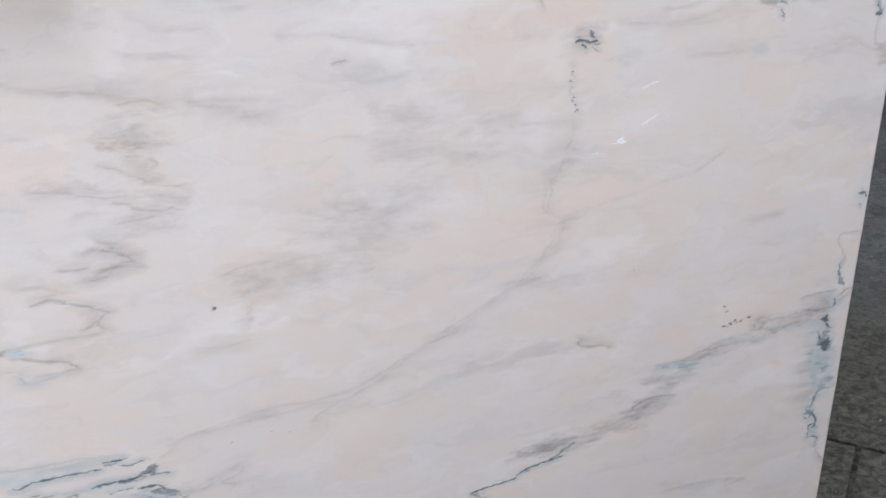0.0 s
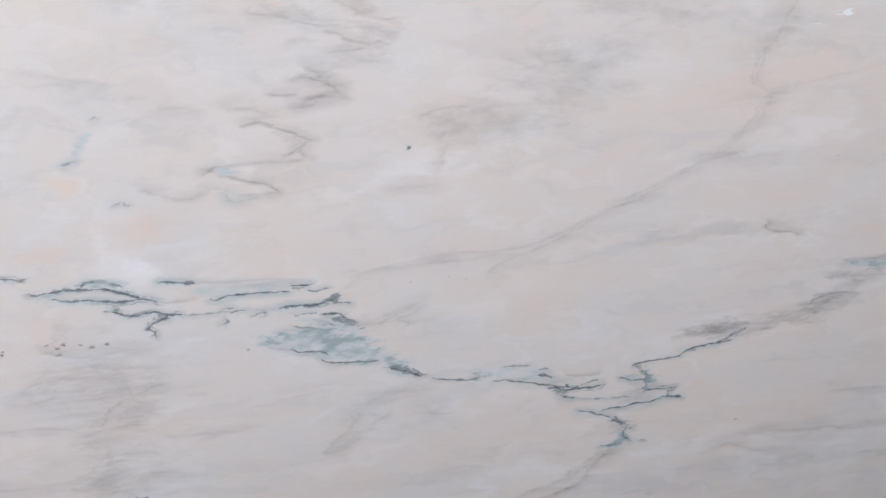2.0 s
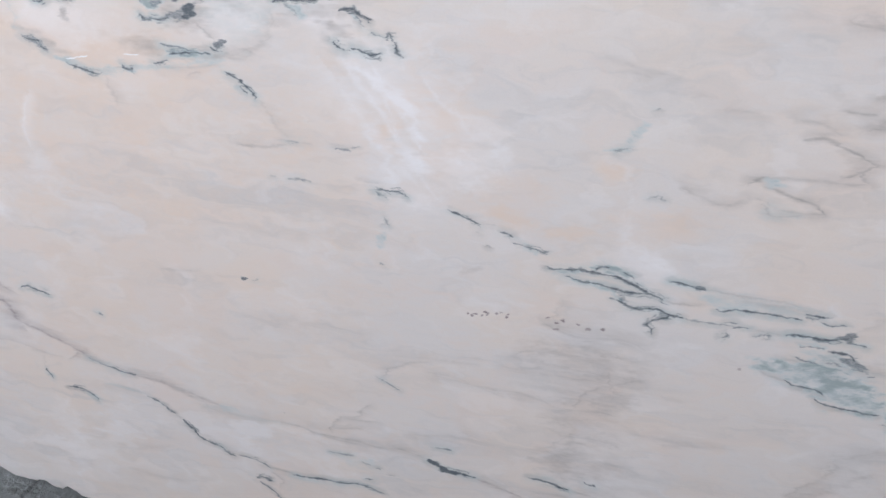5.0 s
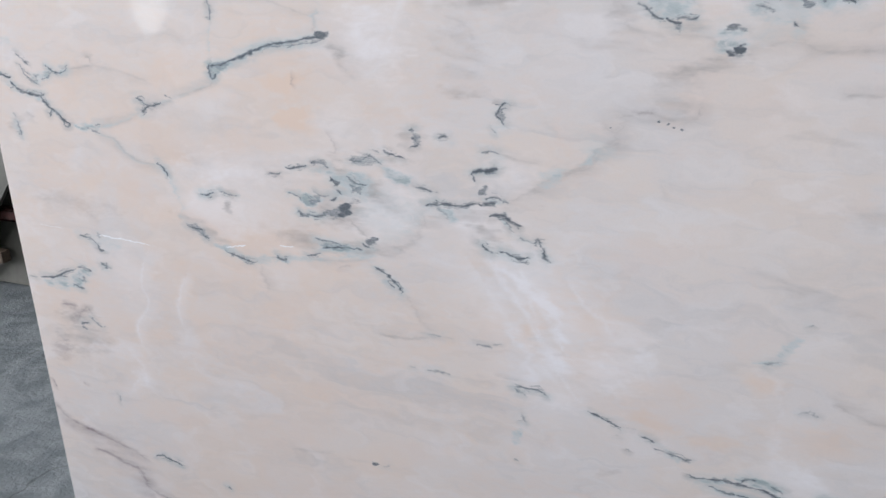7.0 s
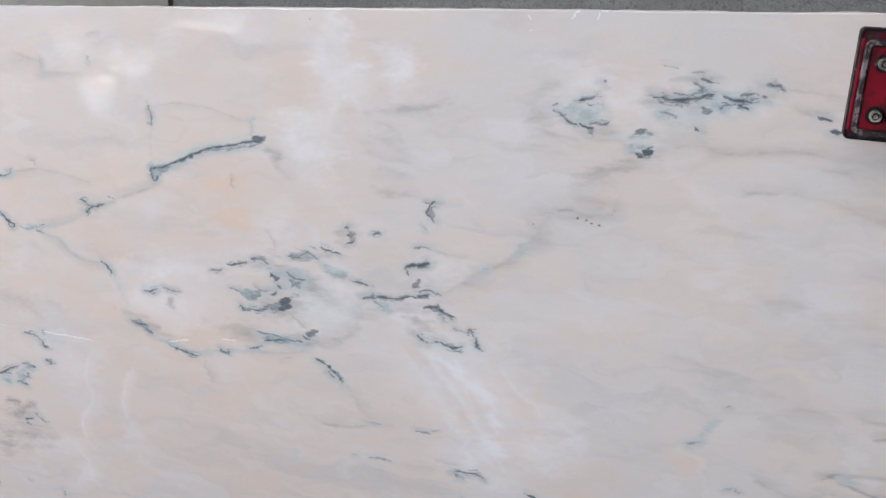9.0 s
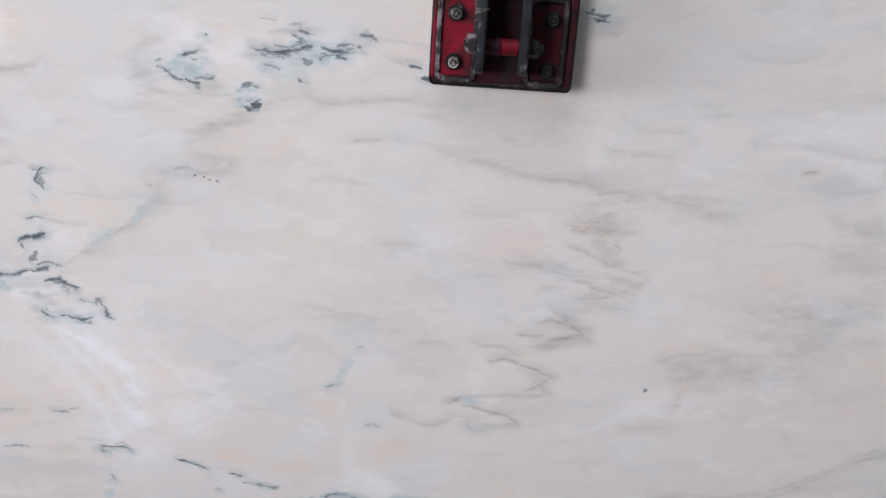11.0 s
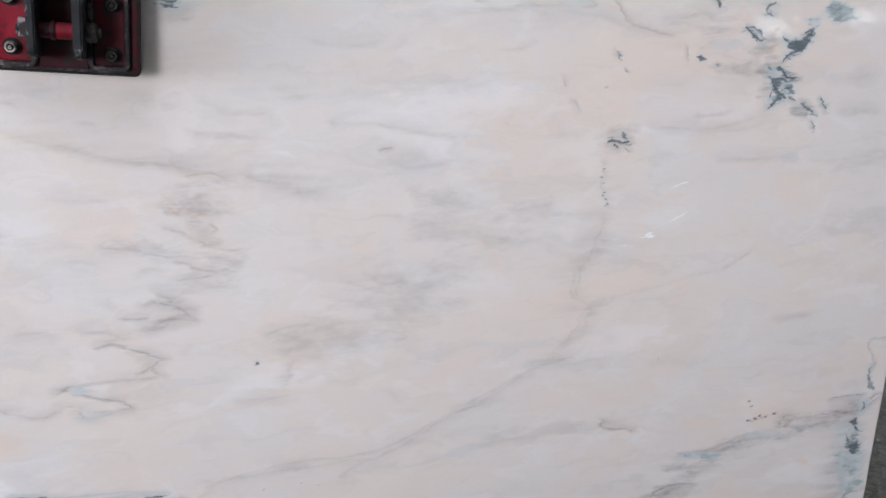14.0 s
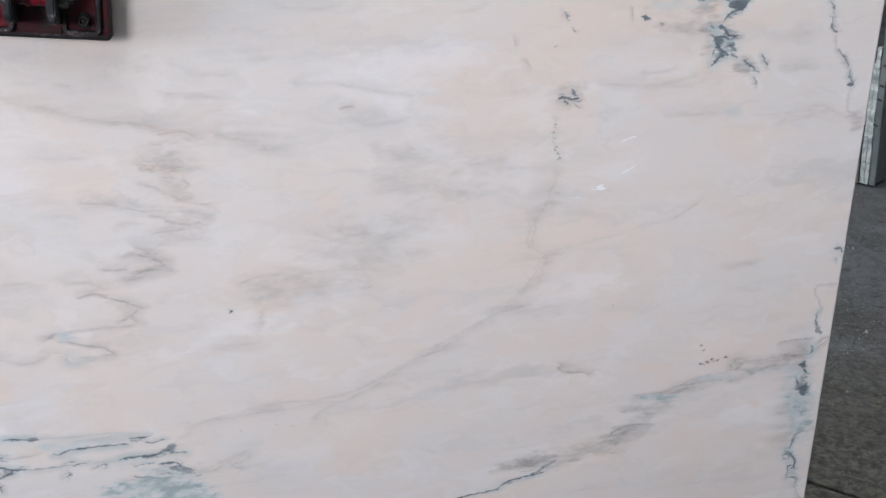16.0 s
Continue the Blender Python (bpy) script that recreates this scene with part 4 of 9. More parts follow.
vein("grey", 0.3, 5, (0.140, 1.221), (0.189, 1.216), (0.256, 1.201), (0.315, 1.193))
vein("mauve", 0.5, 2, (0.191, 1.179), (0.208, 1.180), uneven=0.2)
vein("grey", 0.2, 8, (0.220, 1.161), (0.254, 1.163))
cloud("warm", 0.22, 0.399, 1.030, 56, 9, -5)
vein("mauve", 0.35, 4, (1.051, 1.157), (1.051, 1.124), (1.065, 1.108), (1.087, 1.097))
cloud("mauve", 0.6, 1.069, 1.098, 27, 12, -24)
vein("mauve", 0.22, 5, (0.975, 1.124), (1.001, 1.130), (1.043, 1.110))
vein("grey", 0.28, 6, (0.596, 1.189), (0.713, 1.178), (0.781, 1.186))
vein("grey", 0.22, 6, (0.716, 1.134), (0.807, 1.130), (0.838, 1.128))
vein("grey", 0.25, 6, (0.892, 1.117), (0.966, 1.113), (1.019, 1.121))
vein("grey", 0.4, 6, (0.923, 1.193), (0.954, 1.198), (0.975, 1.193))
vein("grey", 0.35, 5, (0.936, 1.247), (0.960, 1.255))
vein("grey", 0.3, 6, (0.730, 1.304), (0.703, 1.293), (0.762, 1.277))
# upper edge, right of the clamp
vein("dark", 0.75, 2, (0.310, 1.399), (0.316, 1.392))
vein("grey", 0.6, 4, (0.316, 1.392), (0.324, 1.383), (0.329, 1.376))
cloud("dark", 0.7, 0.314, 1.397, 3.38, 2.6, 0, 0.3)
cloud("dark", 0.7, 0.476, 1.396, 3.38, 2.6, 0, 0.3)
vein("grey", 0.35, 6, (0.309, 1.368), (0.372, 1.362), (0.395, 1.369), (0.431, 1.366), (0.451, 1.371))
vein("grey", 0.35, 6, (0.416, 1.359), (0.432, 1.356))
cloud("teal", 0.3, 0.475, 1.374, 28, 9, -1)
vein("grey", 0.4, 5, (0.480, 1.365), (0.500, 1.366), (0.491, 1.374))
vein("grey", 0.28, 6, (0.444, 1.361), (0.510, 1.351), (0.553, 1.335), (0.614, 1.324))
vein("grey", 0.4, 5, (0.553, 1.339), (0.588, 1.329), (0.632, 1.320))
vein("grey", 0.45, 5, (0.662, 1.351), (0.698, 1.342), (0.711, 1.341))
vein("grey", 0.4, 5, (0.656, 1.334), (0.700, 1.329), (0.706, 1.321), (0.667, 1.316))
vein("grey", 0.4, 6, (0.612, 1.339), (0.638, 1.340))
cloud("warm", 0.45, 0.722, 1.328, 20, 14, -2)
vein("grey", 0.3, 5, (0.376, 1.311), (0.404, 1.314))
vein("grey", 0.25, 6, (0.270, 1.383), (0.301, 1.386))
cloud("warm", 0.18, 0.383, 1.269, 10, 69, -2)
cloud("warm", 0.15, 0.387, 1.215, 33, 21, -3)
# scratches and chips in the polish
vein("scratch", 0.8, 1, (0.640, 1.095), (0.667, 1.101), uneven=0.8)
vein("scratch", 0.8, 1, (0.642, 1.040), (0.670, 1.053), uneven=0.8)
cloud("scratch", 0.9, 0.603, 1.021, 3.12, 2.4, 0, 0.3)
cloud("scratch", 0.9, 0.611, 1.017, 3.12, 2.4, 0, 0.3)
cloud("scratch", 0.9, 0.608, 1.022, 3.12, 2.4, 0, 0.3)
vein("scratch", 0.7, 1, (0.591, 1.017), (0.620, 1.018), uneven=0.8)
vein("scratch", 0.6, 0.9, (0.559, 1.008), (0.586, 1.004), uneven=0.9)
vein("scratch", 0.5, 0.8, (0.547, 1.006), (0.576, 1.008), uneven=0.9)
vein("scratch", 0.9, 1.2, (-1.274, 0.961), (-1.233, 0.968), uneven=0.2)
vein("scratch", 0.9, 1.2, (-1.172, 0.974), (-1.143, 0.974), uneven=0.2)
vein("scratch", 0.8, 1.2, (-1.542, 0.956), (-1.474, 0.952), (-1.419, 0.949), uneven=0.4)
vein("scratch", 0.6, 1, (-1.665, 0.964), (-1.606, 0.960), uneven=0.5)
vein("scratch", 0.8, 1.2, (-0.658, 1.461), (-0.654, 1.455), uneven=0.5)
vein("scratch", 0.9, 1.3, (-0.596, 1.460), (-0.589, 1.462), uneven=0.5)
vein("scratch", 0.9, 1.3, (-0.601, 1.453), (-0.595, 1.460), uneven=0.5)
vein("scratch", 0.9, 1.3, (-0.570, 1.451), (-0.567, 1.460), uneven=0.5)
vein("scratch", 0.8, 1.2, (-0.565, 1.460), (-0.555, 1.461), uneven=0.5)
cloud("scratch", 0.9, -0.652, 1.441, 1.56, 1.2, 0, 0.3)
cloud("scratch", 0.9, 0.891, 0.081, 1.69, 1.3, 0, 0.3)
# grey folds: cloudy bodies
cloud("warm", 0.45, -0.063, 1.106, 39, 8, -5)
cloud("warm", 0.4, -0.037, 1.047, 32, 9, -5)
vein("grey", 1, 5, (-0.125, 0.989), (-0.102, 0.976), (-0.086, 0.960), (-0.112, 0.952), (-0.138, 0.947), straight=True)
cloud("warm", 0.3, 0.178, 1.013, 52, 46, -5)
vein("grey", 0.3, 4.2, (0.531, 0.920), (0.506, 0.901), (0.488, 0.859), (0.454, 0.821), (0.394, 0.797), (0.336, 0.768), (0.287, 0.748), (0.238, 0.722), (0.180, 0.699), (0.123, 0.693), (0.049, 0.697), (-0.024, 0.687), (-0.088, 0.671), fade=0.1)
vein("grey", 0.4, 4.2, (0.531, 1.057), (0.522, 1.019), (0.504, 0.982), (0.496, 0.939), (0.506, 0.918))
vein("grey", 0.4, 4, (-0.271, 1.213), (-0.222, 1.206), (-0.173, 1.191), (-0.115, 1.179), (-0.063, 1.166), (-0.022, 1.155))
# broad grey band
cloud("milk", 0.5, 0.745, 0.604, 28, 7, -4)
cloud("mauve", 0.2, 0.977, 0.645, 49, 17, -8)
# vein along the broken right edge
vein("grey", 0.85, 16, (1.044, 0.660), (1.039, 0.630), (1.045, 0.593), (1.041, 0.556), (1.038, 0.506), (1.037, 0.480), fade=0.12)
cloud("mauve", 0.9, 0.820, 0.700, 2.86, 2.2, 0, 0.3)
cloud("mauve", 0.9, 0.827, 0.689, 2.86, 2.2, 0, 0.3)
cloud("mauve", 0.9, 0.824, 0.661, 2.86, 2.2, 0, 0.3)
cloud("mauve", 0.9, 0.838, 0.663, 2.86, 2.2, 0, 0.3)
cloud("mauve", 0.9, 0.846, 0.667, 2.86, 2.2, 0, 0.3)
cloud("mauve", 0.9, 0.859, 0.664, 2.86, 2.2, 0, 0.3)
cloud("mauve", 0.9, 0.875, 0.669, 2.86, 2.2, 0, 0.3)
cloud("warm", 0.3, 0.745, 0.666, 68, 17, -8)
cloud("grey", 0.75, 0.798, 1.253, 24, 27, -3)
cloud("grey", 0.6, 0.858, 1.203, 12, 11, -43)
cloud("grey", 0.7, 0.816, 1.303, 14, 9, -2)
cloud("mauve", 0.3, 1.054, 1.109, 18, 14, -4)
# teal bodies along the long bundle
cloud("grey", 0.4, 0.376, 0.397, 27, 30, -12)
cloud("grey", 0.4, 0.349, 0.322, 21, 18, -13)
cloud("grey", 0.3, 0.223, 0.436, 69, 12, -12)
cloud("grey", 0.35, -0.218, 0.669, 69, 8, -10)
# cloudy bodies round the rings
cloud("grey", 0.45, -1.052, 1.045, 45, 24, 5)
cloud("grey", 0.5, -1.057, 1.098, 58, 9, -6)
cloud("grey", 0.45, -1.011, 1.084, 57, 13, -31)
cloud("grey", 0.45, -1.043, 0.986, 59, 11, 6)
cloud("grey", 0.4, -1.322, 0.987, 46, 12, -29)
cloud("milk", 0.5, -1.268, 1.055, 66, 59, 5)
cloud("milk", 0.5, -0.976, 1.042, 57, 45, 5)
cloud("grey", 0.5, -0.980, 1.126, 37, 9, -11)
cloud("grey", 0.4, -0.832, 1.055, 69, 9, 5)
cloud("grey", 0.4, -0.816, 1.027, 34, 9, -24)
cloud("grey", 0.4, -0.932, 1.159, 18, 15, 3)
cloud("grey", 0.45, -0.586, 1.320, 42, 11, -24)
cloud("grey", 0.5, -0.434, 1.371, 25, 8, 0)
cloud("grey", 0.42, -0.471, 1.352, 45, 5, 0)
cloud("grey", 0.4, -0.385, 1.355, 36, 9, 10)
cloud("grey", 0.35, -0.554, 1.260, 41, 10, 27)
cloud("grey", 0.3, -0.439, 1.342, 19, 9, 0)
cloud("warm", 1, -1.113, 1.175, 39, 23, 3)
cloud("warm", 0.7, -1.123, 1.227, 59, 26, 2)
cloud("warm", 0.5, -1.353, 1.219, 100, 56, 2)
cloud("warm", 0.4, -1.130, 0.752, 175, 64, 10)
vein("mauve", 1, 8, (-1.636, 0.510), (-1.600, 0.504), (-1.571, 0.492), (-1.536, 0.483), (-1.523, 0.454), fade=0.1, uneven=0.3)
vein("grey", 0.38, 4.9, (-0.480, 0.573), (-0.433, 0.583), (-0.402, 0.576))
vein("grey", 0.34, 5.5, (-0.491, 0.556), (-0.454, 0.556), (-0.431, 0.552))
vein("grey", 0.45, 5.3, (-0.494, 0.537), (-0.461, 0.538), (-0.440, 0.531))
vein("grey", 0.44, 4.4, (-0.527, 0.522), (-0.470, 0.518), (-0.433, 0.515))
vein("grey", 0.47, 5.4, (-0.487, 0.502), (-0.425, 0.501), (-0.384, 0.499))
vein("grey", 0.31, 4.1, (-0.484, 0.484), (-0.422, 0.481), (-0.380, 0.480))
vein("grey", 0.42, 4.5, (-0.505, 0.462), (-0.465, 0.464), (-0.439, 0.456))
vein("grey", 0.53, 5.3, (-0.514, 0.435), (-0.458, 0.444), (-0.422, 0.442))
vein("grey", 0.52, 4.8, (-0.493, 0.418), (-0.425, 0.430), (-0.381, 0.416))
vein("grey", 0.3, 5.3, (-0.477, 0.397), (-0.437, 0.412), (-0.411, 0.394))
vein("grey", 0.36, 5.1, (-0.478, 0.377), (-0.443, 0.391), (-0.421, 0.375))
vein("grey", 0.37, 5.3, (-0.542, 0.351), (-0.483, 0.362), (-0.445, 0.349))
vein("grey", 0.51, 4.4, (-0.484, 0.312), (-0.453, 0.317), (-0.433, 0.315))
vein("grey", 0.45, 4.9, (-0.496, 0.294), (-0.445, 0.299), (-0.411, 0.287))
vein("grey", 0.47, 4.3, (-0.528, 0.273), (-0.480, 0.270), (-0.448, 0.267))
vein("grey", 0.39, 4.8, (-0.514, 0.255), (-0.484, 0.252), (-0.465, 0.242))
vein("grey", 0.41, 5, (-0.550, 0.226), (-0.492, 0.227), (-0.455, 0.219))
vein("grey", 0.46, 5.4, (-0.496, 0.208), (-0.464, 0.210), (-0.442, 0.199))
vein("grey", 0.36, 4.5, (-0.502, 0.180), (-0.455, 0.188), (-0.425, 0.179))
cloud("grey", 0.16, -0.439, 0.472, 45, 103, 3)
cloud("grey", 0.16, -0.449, 0.302, 48, 104, 4)
cloud("mauve", 0.9, -0.642, 0.598, 2.86, 2.2, 0, 0.3)
cloud("mauve", 0.9, -0.624, 0.602, 2.86, 2.2, 0, 0.3)
cloud("mauve", 0.9, -0.606, 0.602, 2.86, 2.2, 0, 0.3)
cloud("mauve", 0.9, -0.590, 0.599, 2.86, 2.2, 0, 0.3)
vein("milk", 0.55, 16, (-1.342, 1.078), (-1.261, 1.101), (-1.176, 1.113), (-1.094, 1.127), (-1.035, 1.135))
vein("milk", 0.5, 14, (-1.036, 1.126), (-0.980, 1.121), (-0.945, 1.089), (-0.929, 1.055))
cloud("milk", 0.5, -0.986, 1.042, 47, 36, 5)
vein("milk", 0.6, 4, (-0.180, 0.558), (-0.150, 0.553), (-0.116, 0.546))
vein("milk", 0.5, 4, (-0.100, 0.558), (-0.075, 0.552))
vein("mauve", 0.95, 8, (-1.722, 0.596), (-1.693, 0.568), (-1.647, 0.552), (-1.588, 0.539), (-1.519, 0.514), fade=0.1, uneven=0.3)
vein("milk", 0.8, 7, (-1.443, 0.920), (-1.458, 0.876), (-1.448, 0.838), (-1.483, 0.792), (-1.476, 0.749))
vein("milk", 0.7, 6, (-1.364, 0.893), (-1.386, 0.848), (-1.383, 0.806))
vein("milk", 0.6, 8, (-1.506, 0.733), (-1.484, 0.703), (-1.519, 0.662))
vein("milk", 0.95, 10, (-0.787, 0.991), (-0.767, 0.958), (-0.749, 0.925), (-0.730, 0.892), (-0.713, 0.859))
vein("milk", 0.85, 9, (-0.809, 0.971), (-0.788, 0.938), (-0.763, 0.905), (-0.743, 0.872))
vein("milk", 0.7, 8, (-0.708, 0.965), (-0.676, 0.926), (-0.644, 0.913))
vein("milk", 0.8, 14, (-0.949, 1.436), (-0.943, 1.398), (-0.928, 1.367), (-0.948, 1.329), (-0.959, 1.289))
vein("milk", 0.7, 12, (-0.908, 1.420), (-0.919, 1.375), (-0.896, 1.344))
cloud("warm", 0.15, 0.141, 0.980, 78, 65, 9)
cloud("warm", 0.25, -0.068, 1.063, 71, 78, -5)
cloud("warm", 0.3, -0.140, 0.936, 72, 46, -7)
vein("milk", 0.9, 9, (-0.824, 0.989), (-0.802, 0.953), (-0.771, 0.913), (-0.751, 0.872), (-0.733, 0.840), (-0.691, 0.783), fade=0.15)
vein("milk", 0.8, 7, (-0.779, 0.970), (-0.763, 0.931), (-0.751, 0.886), (-0.727, 0.835), fade=0.15)
vein("milk", 0.75, 8, (-0.622, 0.883), (-0.604, 0.869), (-0.595, 0.842))
vein("milk", 0.6, 7, (-0.665, 0.929), (-0.646, 0.893), (-0.615, 0.874))
cloud("warm", 0.5, -0.738, 0.930, 40, 27, -1)
cloud("warm", 0.55, -0.676, 0.848, 49, 28, -1)
cloud("warm", 0.45, -0.828, 0.878, 41, 37, -1)
cloud("warm", 0.4, -0.582, 0.809, 58, 28, -1)
cloud("milk", 0.45, -0.725, 0.793, 50, 29, -1)
cloud("milk", 0.45, -0.503, 1.352, 98, 30, 0)
cloud("milk", 0.4, -0.521, 1.304, 33, 21, 1)
cloud("milk", 0.35, -0.403, 1.351, 49, 20, 0)
cloud("milk", 0.4, -0.787, 1.108, 46, 33, -1)
cloud("milk", 0.4, -0.840, 1.036, 55, 34, -1)
vein("grey", 0.6, 6, (0.353, 0.285), (0.315, 0.247), (0.286, 0.197), (0.245, 0.177), (0.176, 0.158), fade=0.15)
vein("mauve", 0.3, 5, (0.347, 0.277), (0.316, 0.244), (0.282, 0.198), (0.239, 0.174))
vein("grey", 0.55, 5, (-0.532, 0.597), (-0.486, 0.581), (-0.413, 0.585), (-0.383, 0.570))
vein("grey", 0.55, 5, (-0.486, 0.442), (-0.465, 0.481), (-0.433, 0.497), (-0.386, 0.518))
vein("grey", 0.5, 5, (-0.519, 0.357), (-0.478, 0.396), (-0.429, 0.387))
vein("grey", 0.5, 5, (-0.152, 0.338), (-0.127, 0.368), (-0.093, 0.407), (-0.098, 0.424), (-0.048, 0.450))
cloud("grey", 0.25, -0.488, 0.413, 44, 60, -4)
cloud("mauve", 0.8, -0.529, 0.608, 3.38, 2.6, 0, 0.3)
cloud("mauve", 0.8, -0.517, 0.600, 3.38, 2.6, 0, 0.3)
cloud("mauve", 0.8, -0.506, 0.607, 3.38, 2.6, 0, 0.3)
cloud("mauve", 0.8, -0.516, 0.590, 3.38, 2.6, 0, 0.3)
cloud("mauve", 0.8, -0.482, 0.602, 3.38, 2.6, 0, 0.3)
cloud("mauve", 0.8, -0.468, 0.597, 3.38, 2.6, 0, 0.3)
cloud("mauve", 0.8, -0.446, 0.600, 3.38, 2.6, 0, 0.3)
vein("scratch", 0.5, 0.9, (0.633, 1.092), (0.652, 1.096), (0.673, 1.102), uneven=0.6)
vein("scratch", 0.5, 1, (0.638, 1.036), (0.655, 1.045), (0.675, 1.055), uneven=0.6)
vein("scratch", 0.45, 1, (0.576, 1.022), (0.597, 1.022), (0.620, 1.019), uneven=0.5)

# long band of teal and black strokes across the lower middle
vein("grey", 0.5, 3, (-0.4182, 0.6987), (-0.4093, 0.6944), (-0.4052, 0.6894))
vein("grey", 0.4, 3, (-0.2627, 0.6298), (-0.2313, 0.6299), (-0.1856, 0.6301))
wash("teal", 0.8, (-0.2247, 0.5802), (-0.2092, 0.5844), (-0.1837, 0.5859), (-0.1499, 0.5838), (-0.1158, 0.5868), (-0.0903, 0.5799), (-0.0820, 0.5635), (-0.0648, 0.5463), (-0.0544, 0.5348), (-0.0386, 0.5195), (-0.0121, 0.5133), (-0.0074, 0.4985), (-0.0206, 0.4916), (-0.0340, 0.4948), (-0.0473, 0.5124), (-0.0737, 0.5153), (-0.1000, 0.5182), (-0.1347, 0.5239), (-0.1413, 0.5352), (-0.1515, 0.5413), (-0.1769, 0.5506), (-0.2022, 0.5587), (-0.2189, 0.5640))
vein("grey", 0.5, 3.5, (-0.1326, 0.5931), (-0.1115, 0.5897))
vein("grey", 0.5, 3, (-0.2005, 0.5891), (-0.1835, 0.5911), (-0.1625, 0.5867))
vein("grey", 0.4, 3, (0.2452, 0.4464), (0.2642, 0.4415), (0.3018, 0.4388))
vein("dark", 0.75, 1.3, (0.5002, 0.4783), (0.5160, 0.4829), (0.5256, 0.4902), (0.5385, 0.4950), (0.5509, 0.5021))
# branching vein of the left end
vein("dark", 0.85, 1.6, (-1.7030, 1.2315), (-1.6857, 1.2270), (-1.6662, 1.2217))
vein("dark", 0.92, 1.9, (-1.6650, 1.2158), (-1.6545, 1.2052), (-1.6406, 1.1988), (-1.6247, 1.1954), (-1.6088, 1.1931), (-1.6009, 1.1885), (-1.5927, 1.1799), (-1.5833, 1.1715), (-1.5728, 1.1621), (-1.5623, 1.1527), (-1.5508, 1.1483))
vein("dark", 0.8, 1.5, (-1.6094, 1.1901), (-1.5969, 1.1955))
vein("dark", 0.8, 1.4, (-1.5858, 1.1713), (-1.5930, 1.1611), (-1.5945, 1.1660))
vein("dark", 0.8, 1.3, (-1.5673, 1.1524), (-1.5602, 1.1449), (-1.5510, 1.1473))
wash("teal", 0.55, (-1.6723, 1.2126), (-1.6420, 1.2037), (-1.6001, 1.1924), (-1.6082, 1.1842), (-1.6450, 1.1907), (-1.6681, 1.2028))
vein("dark", 0.7, 1.4, (-1.6415, 1.2615), (-1.6307, 1.2530), (-1.6202, 1.2435))
vein("dark", 0.6, 1.8, (-1.6381, 1.2431), (-1.6331, 1.2315), (-1.6249, 1.2230), (-1.6160, 1.2174), (-1.6044, 1.2129))
wash("teal", 0.65, (-1.6236, 1.2289), (-1.5978, 1.2316), (-1.5721, 1.2352), (-1.5709, 1.2295), (-1.5945, 1.2181), (-1.6084, 1.2118), (-1.6194, 1.2192))
wash("dark", 0.4, (-1.6161, 1.2281), (-1.6009, 1.2286), (-1.6067, 1.2138), (-1.6156, 1.2193))
vein("dark", 0.6, 1.3, (-1.5978, 1.2199), (-1.5819, 1.2243), (-1.5698, 1.2343))
vein("dark", 0.8, 1.3, (-1.5802, 1.2436), (-1.5696, 1.2353), (-1.5581, 1.2318), (-1.5454, 1.2340), (-1.5372, 1.2381))
vein("grey", 0.6, 2.5, (-1.4970, 1.2589), (-1.4887, 1.2591), (-1.4870, 1.2498))
wash("teal", 0.3, (-1.6755, 1.2908), (-1.6488, 1.2845), (-1.6492, 1.2719), (-1.6739, 1.2763))
vein("dark", 0.6, 1.4, (-1.6736, 1.1624), (-1.6700, 1.1555))
vein("dark", 0.75, 1.7, (-1.6680, 1.1475), (-1.6655, 1.1354), (-1.6626, 1.1253))
wash("grey", 0.35, (-1.6764, 1.1673), (-1.6524, 1.1583), (-1.6541, 1.1228), (-1.6782, 1.1317))
wash("teal", 0.75, (-1.5412, 1.1468), (-1.5106, 1.1474), (-1.4860, 1.1496), (-1.4942, 1.1385), (-1.5160, 1.1383), (-1.5360, 1.1421))
vein("dark", 0.5, 1, (-1.5232, 1.1448), (-1.5084, 1.1397), (-1.4923, 1.1356))
vein("dark", 0.6, 1.1, (-1.4983, 1.1480), (-1.4883, 1.1505))
vein("teal", 0.5, 5, (-1.4923, 1.1356), (-1.4667, 1.1253), (-1.4534, 1.1134), (-1.4412, 1.1024), (-1.4251, 1.0936), (-1.4081, 1.0909), (-1.3852, 1.0895))
vein("dark", 0.85, 1.5, (-1.3849, 1.0915), (-1.3744, 1.0854), (-1.3670, 1.0742))
vein("teal", 0.5, 6, (-1.3670, 1.0742), (-1.3591, 1.0524), (-1.3514, 1.0284), (-1.3479, 0.9990))
vein("dark", 0.85, 1.4, (-1.4073, 1.1962), (-1.3966, 1.1919), (-1.3863, 1.1858), (-1.3714, 1.1874), (-1.3607, 1.1906))
vein("dark", 0.9, 1.7, (-1.4030, 1.1747), (-1.3930, 1.1799), (-1.3842, 1.1849))
vein("teal", 0.5, 3.5, (-1.4870, 1.1447), (-1.4433, 1.1566), (-1.4181, 1.1674), (-1.4030, 1.1747))
vein("teal", 0.5, 4, (-1.3691, 1.1874), (-1.3339, 1.1991), (-1.2993, 1.2114), (-1.2711, 1.2214), (-1.2626, 1.2288))
vein("dark", 0.5, 1.2, (-1.3519, 1.2039), (-1.3385, 1.1980))
vein("dark", 0.85, 1.6, (-1.2582, 1.2529), (-1.2611, 1.2396), (-1.2580, 1.2317), (-1.2496, 1.2390))
wash("teal", 0.7, (-1.2609, 1.2555), (-1.2400, 1.2560), (-1.1972, 1.2692), (-1.1556, 1.2829), (-1.1563, 1.2769), (-1.2090, 1.2568), (-1.2418, 1.2428), (-1.2560, 1.2308), (-1.2632, 1.2324))
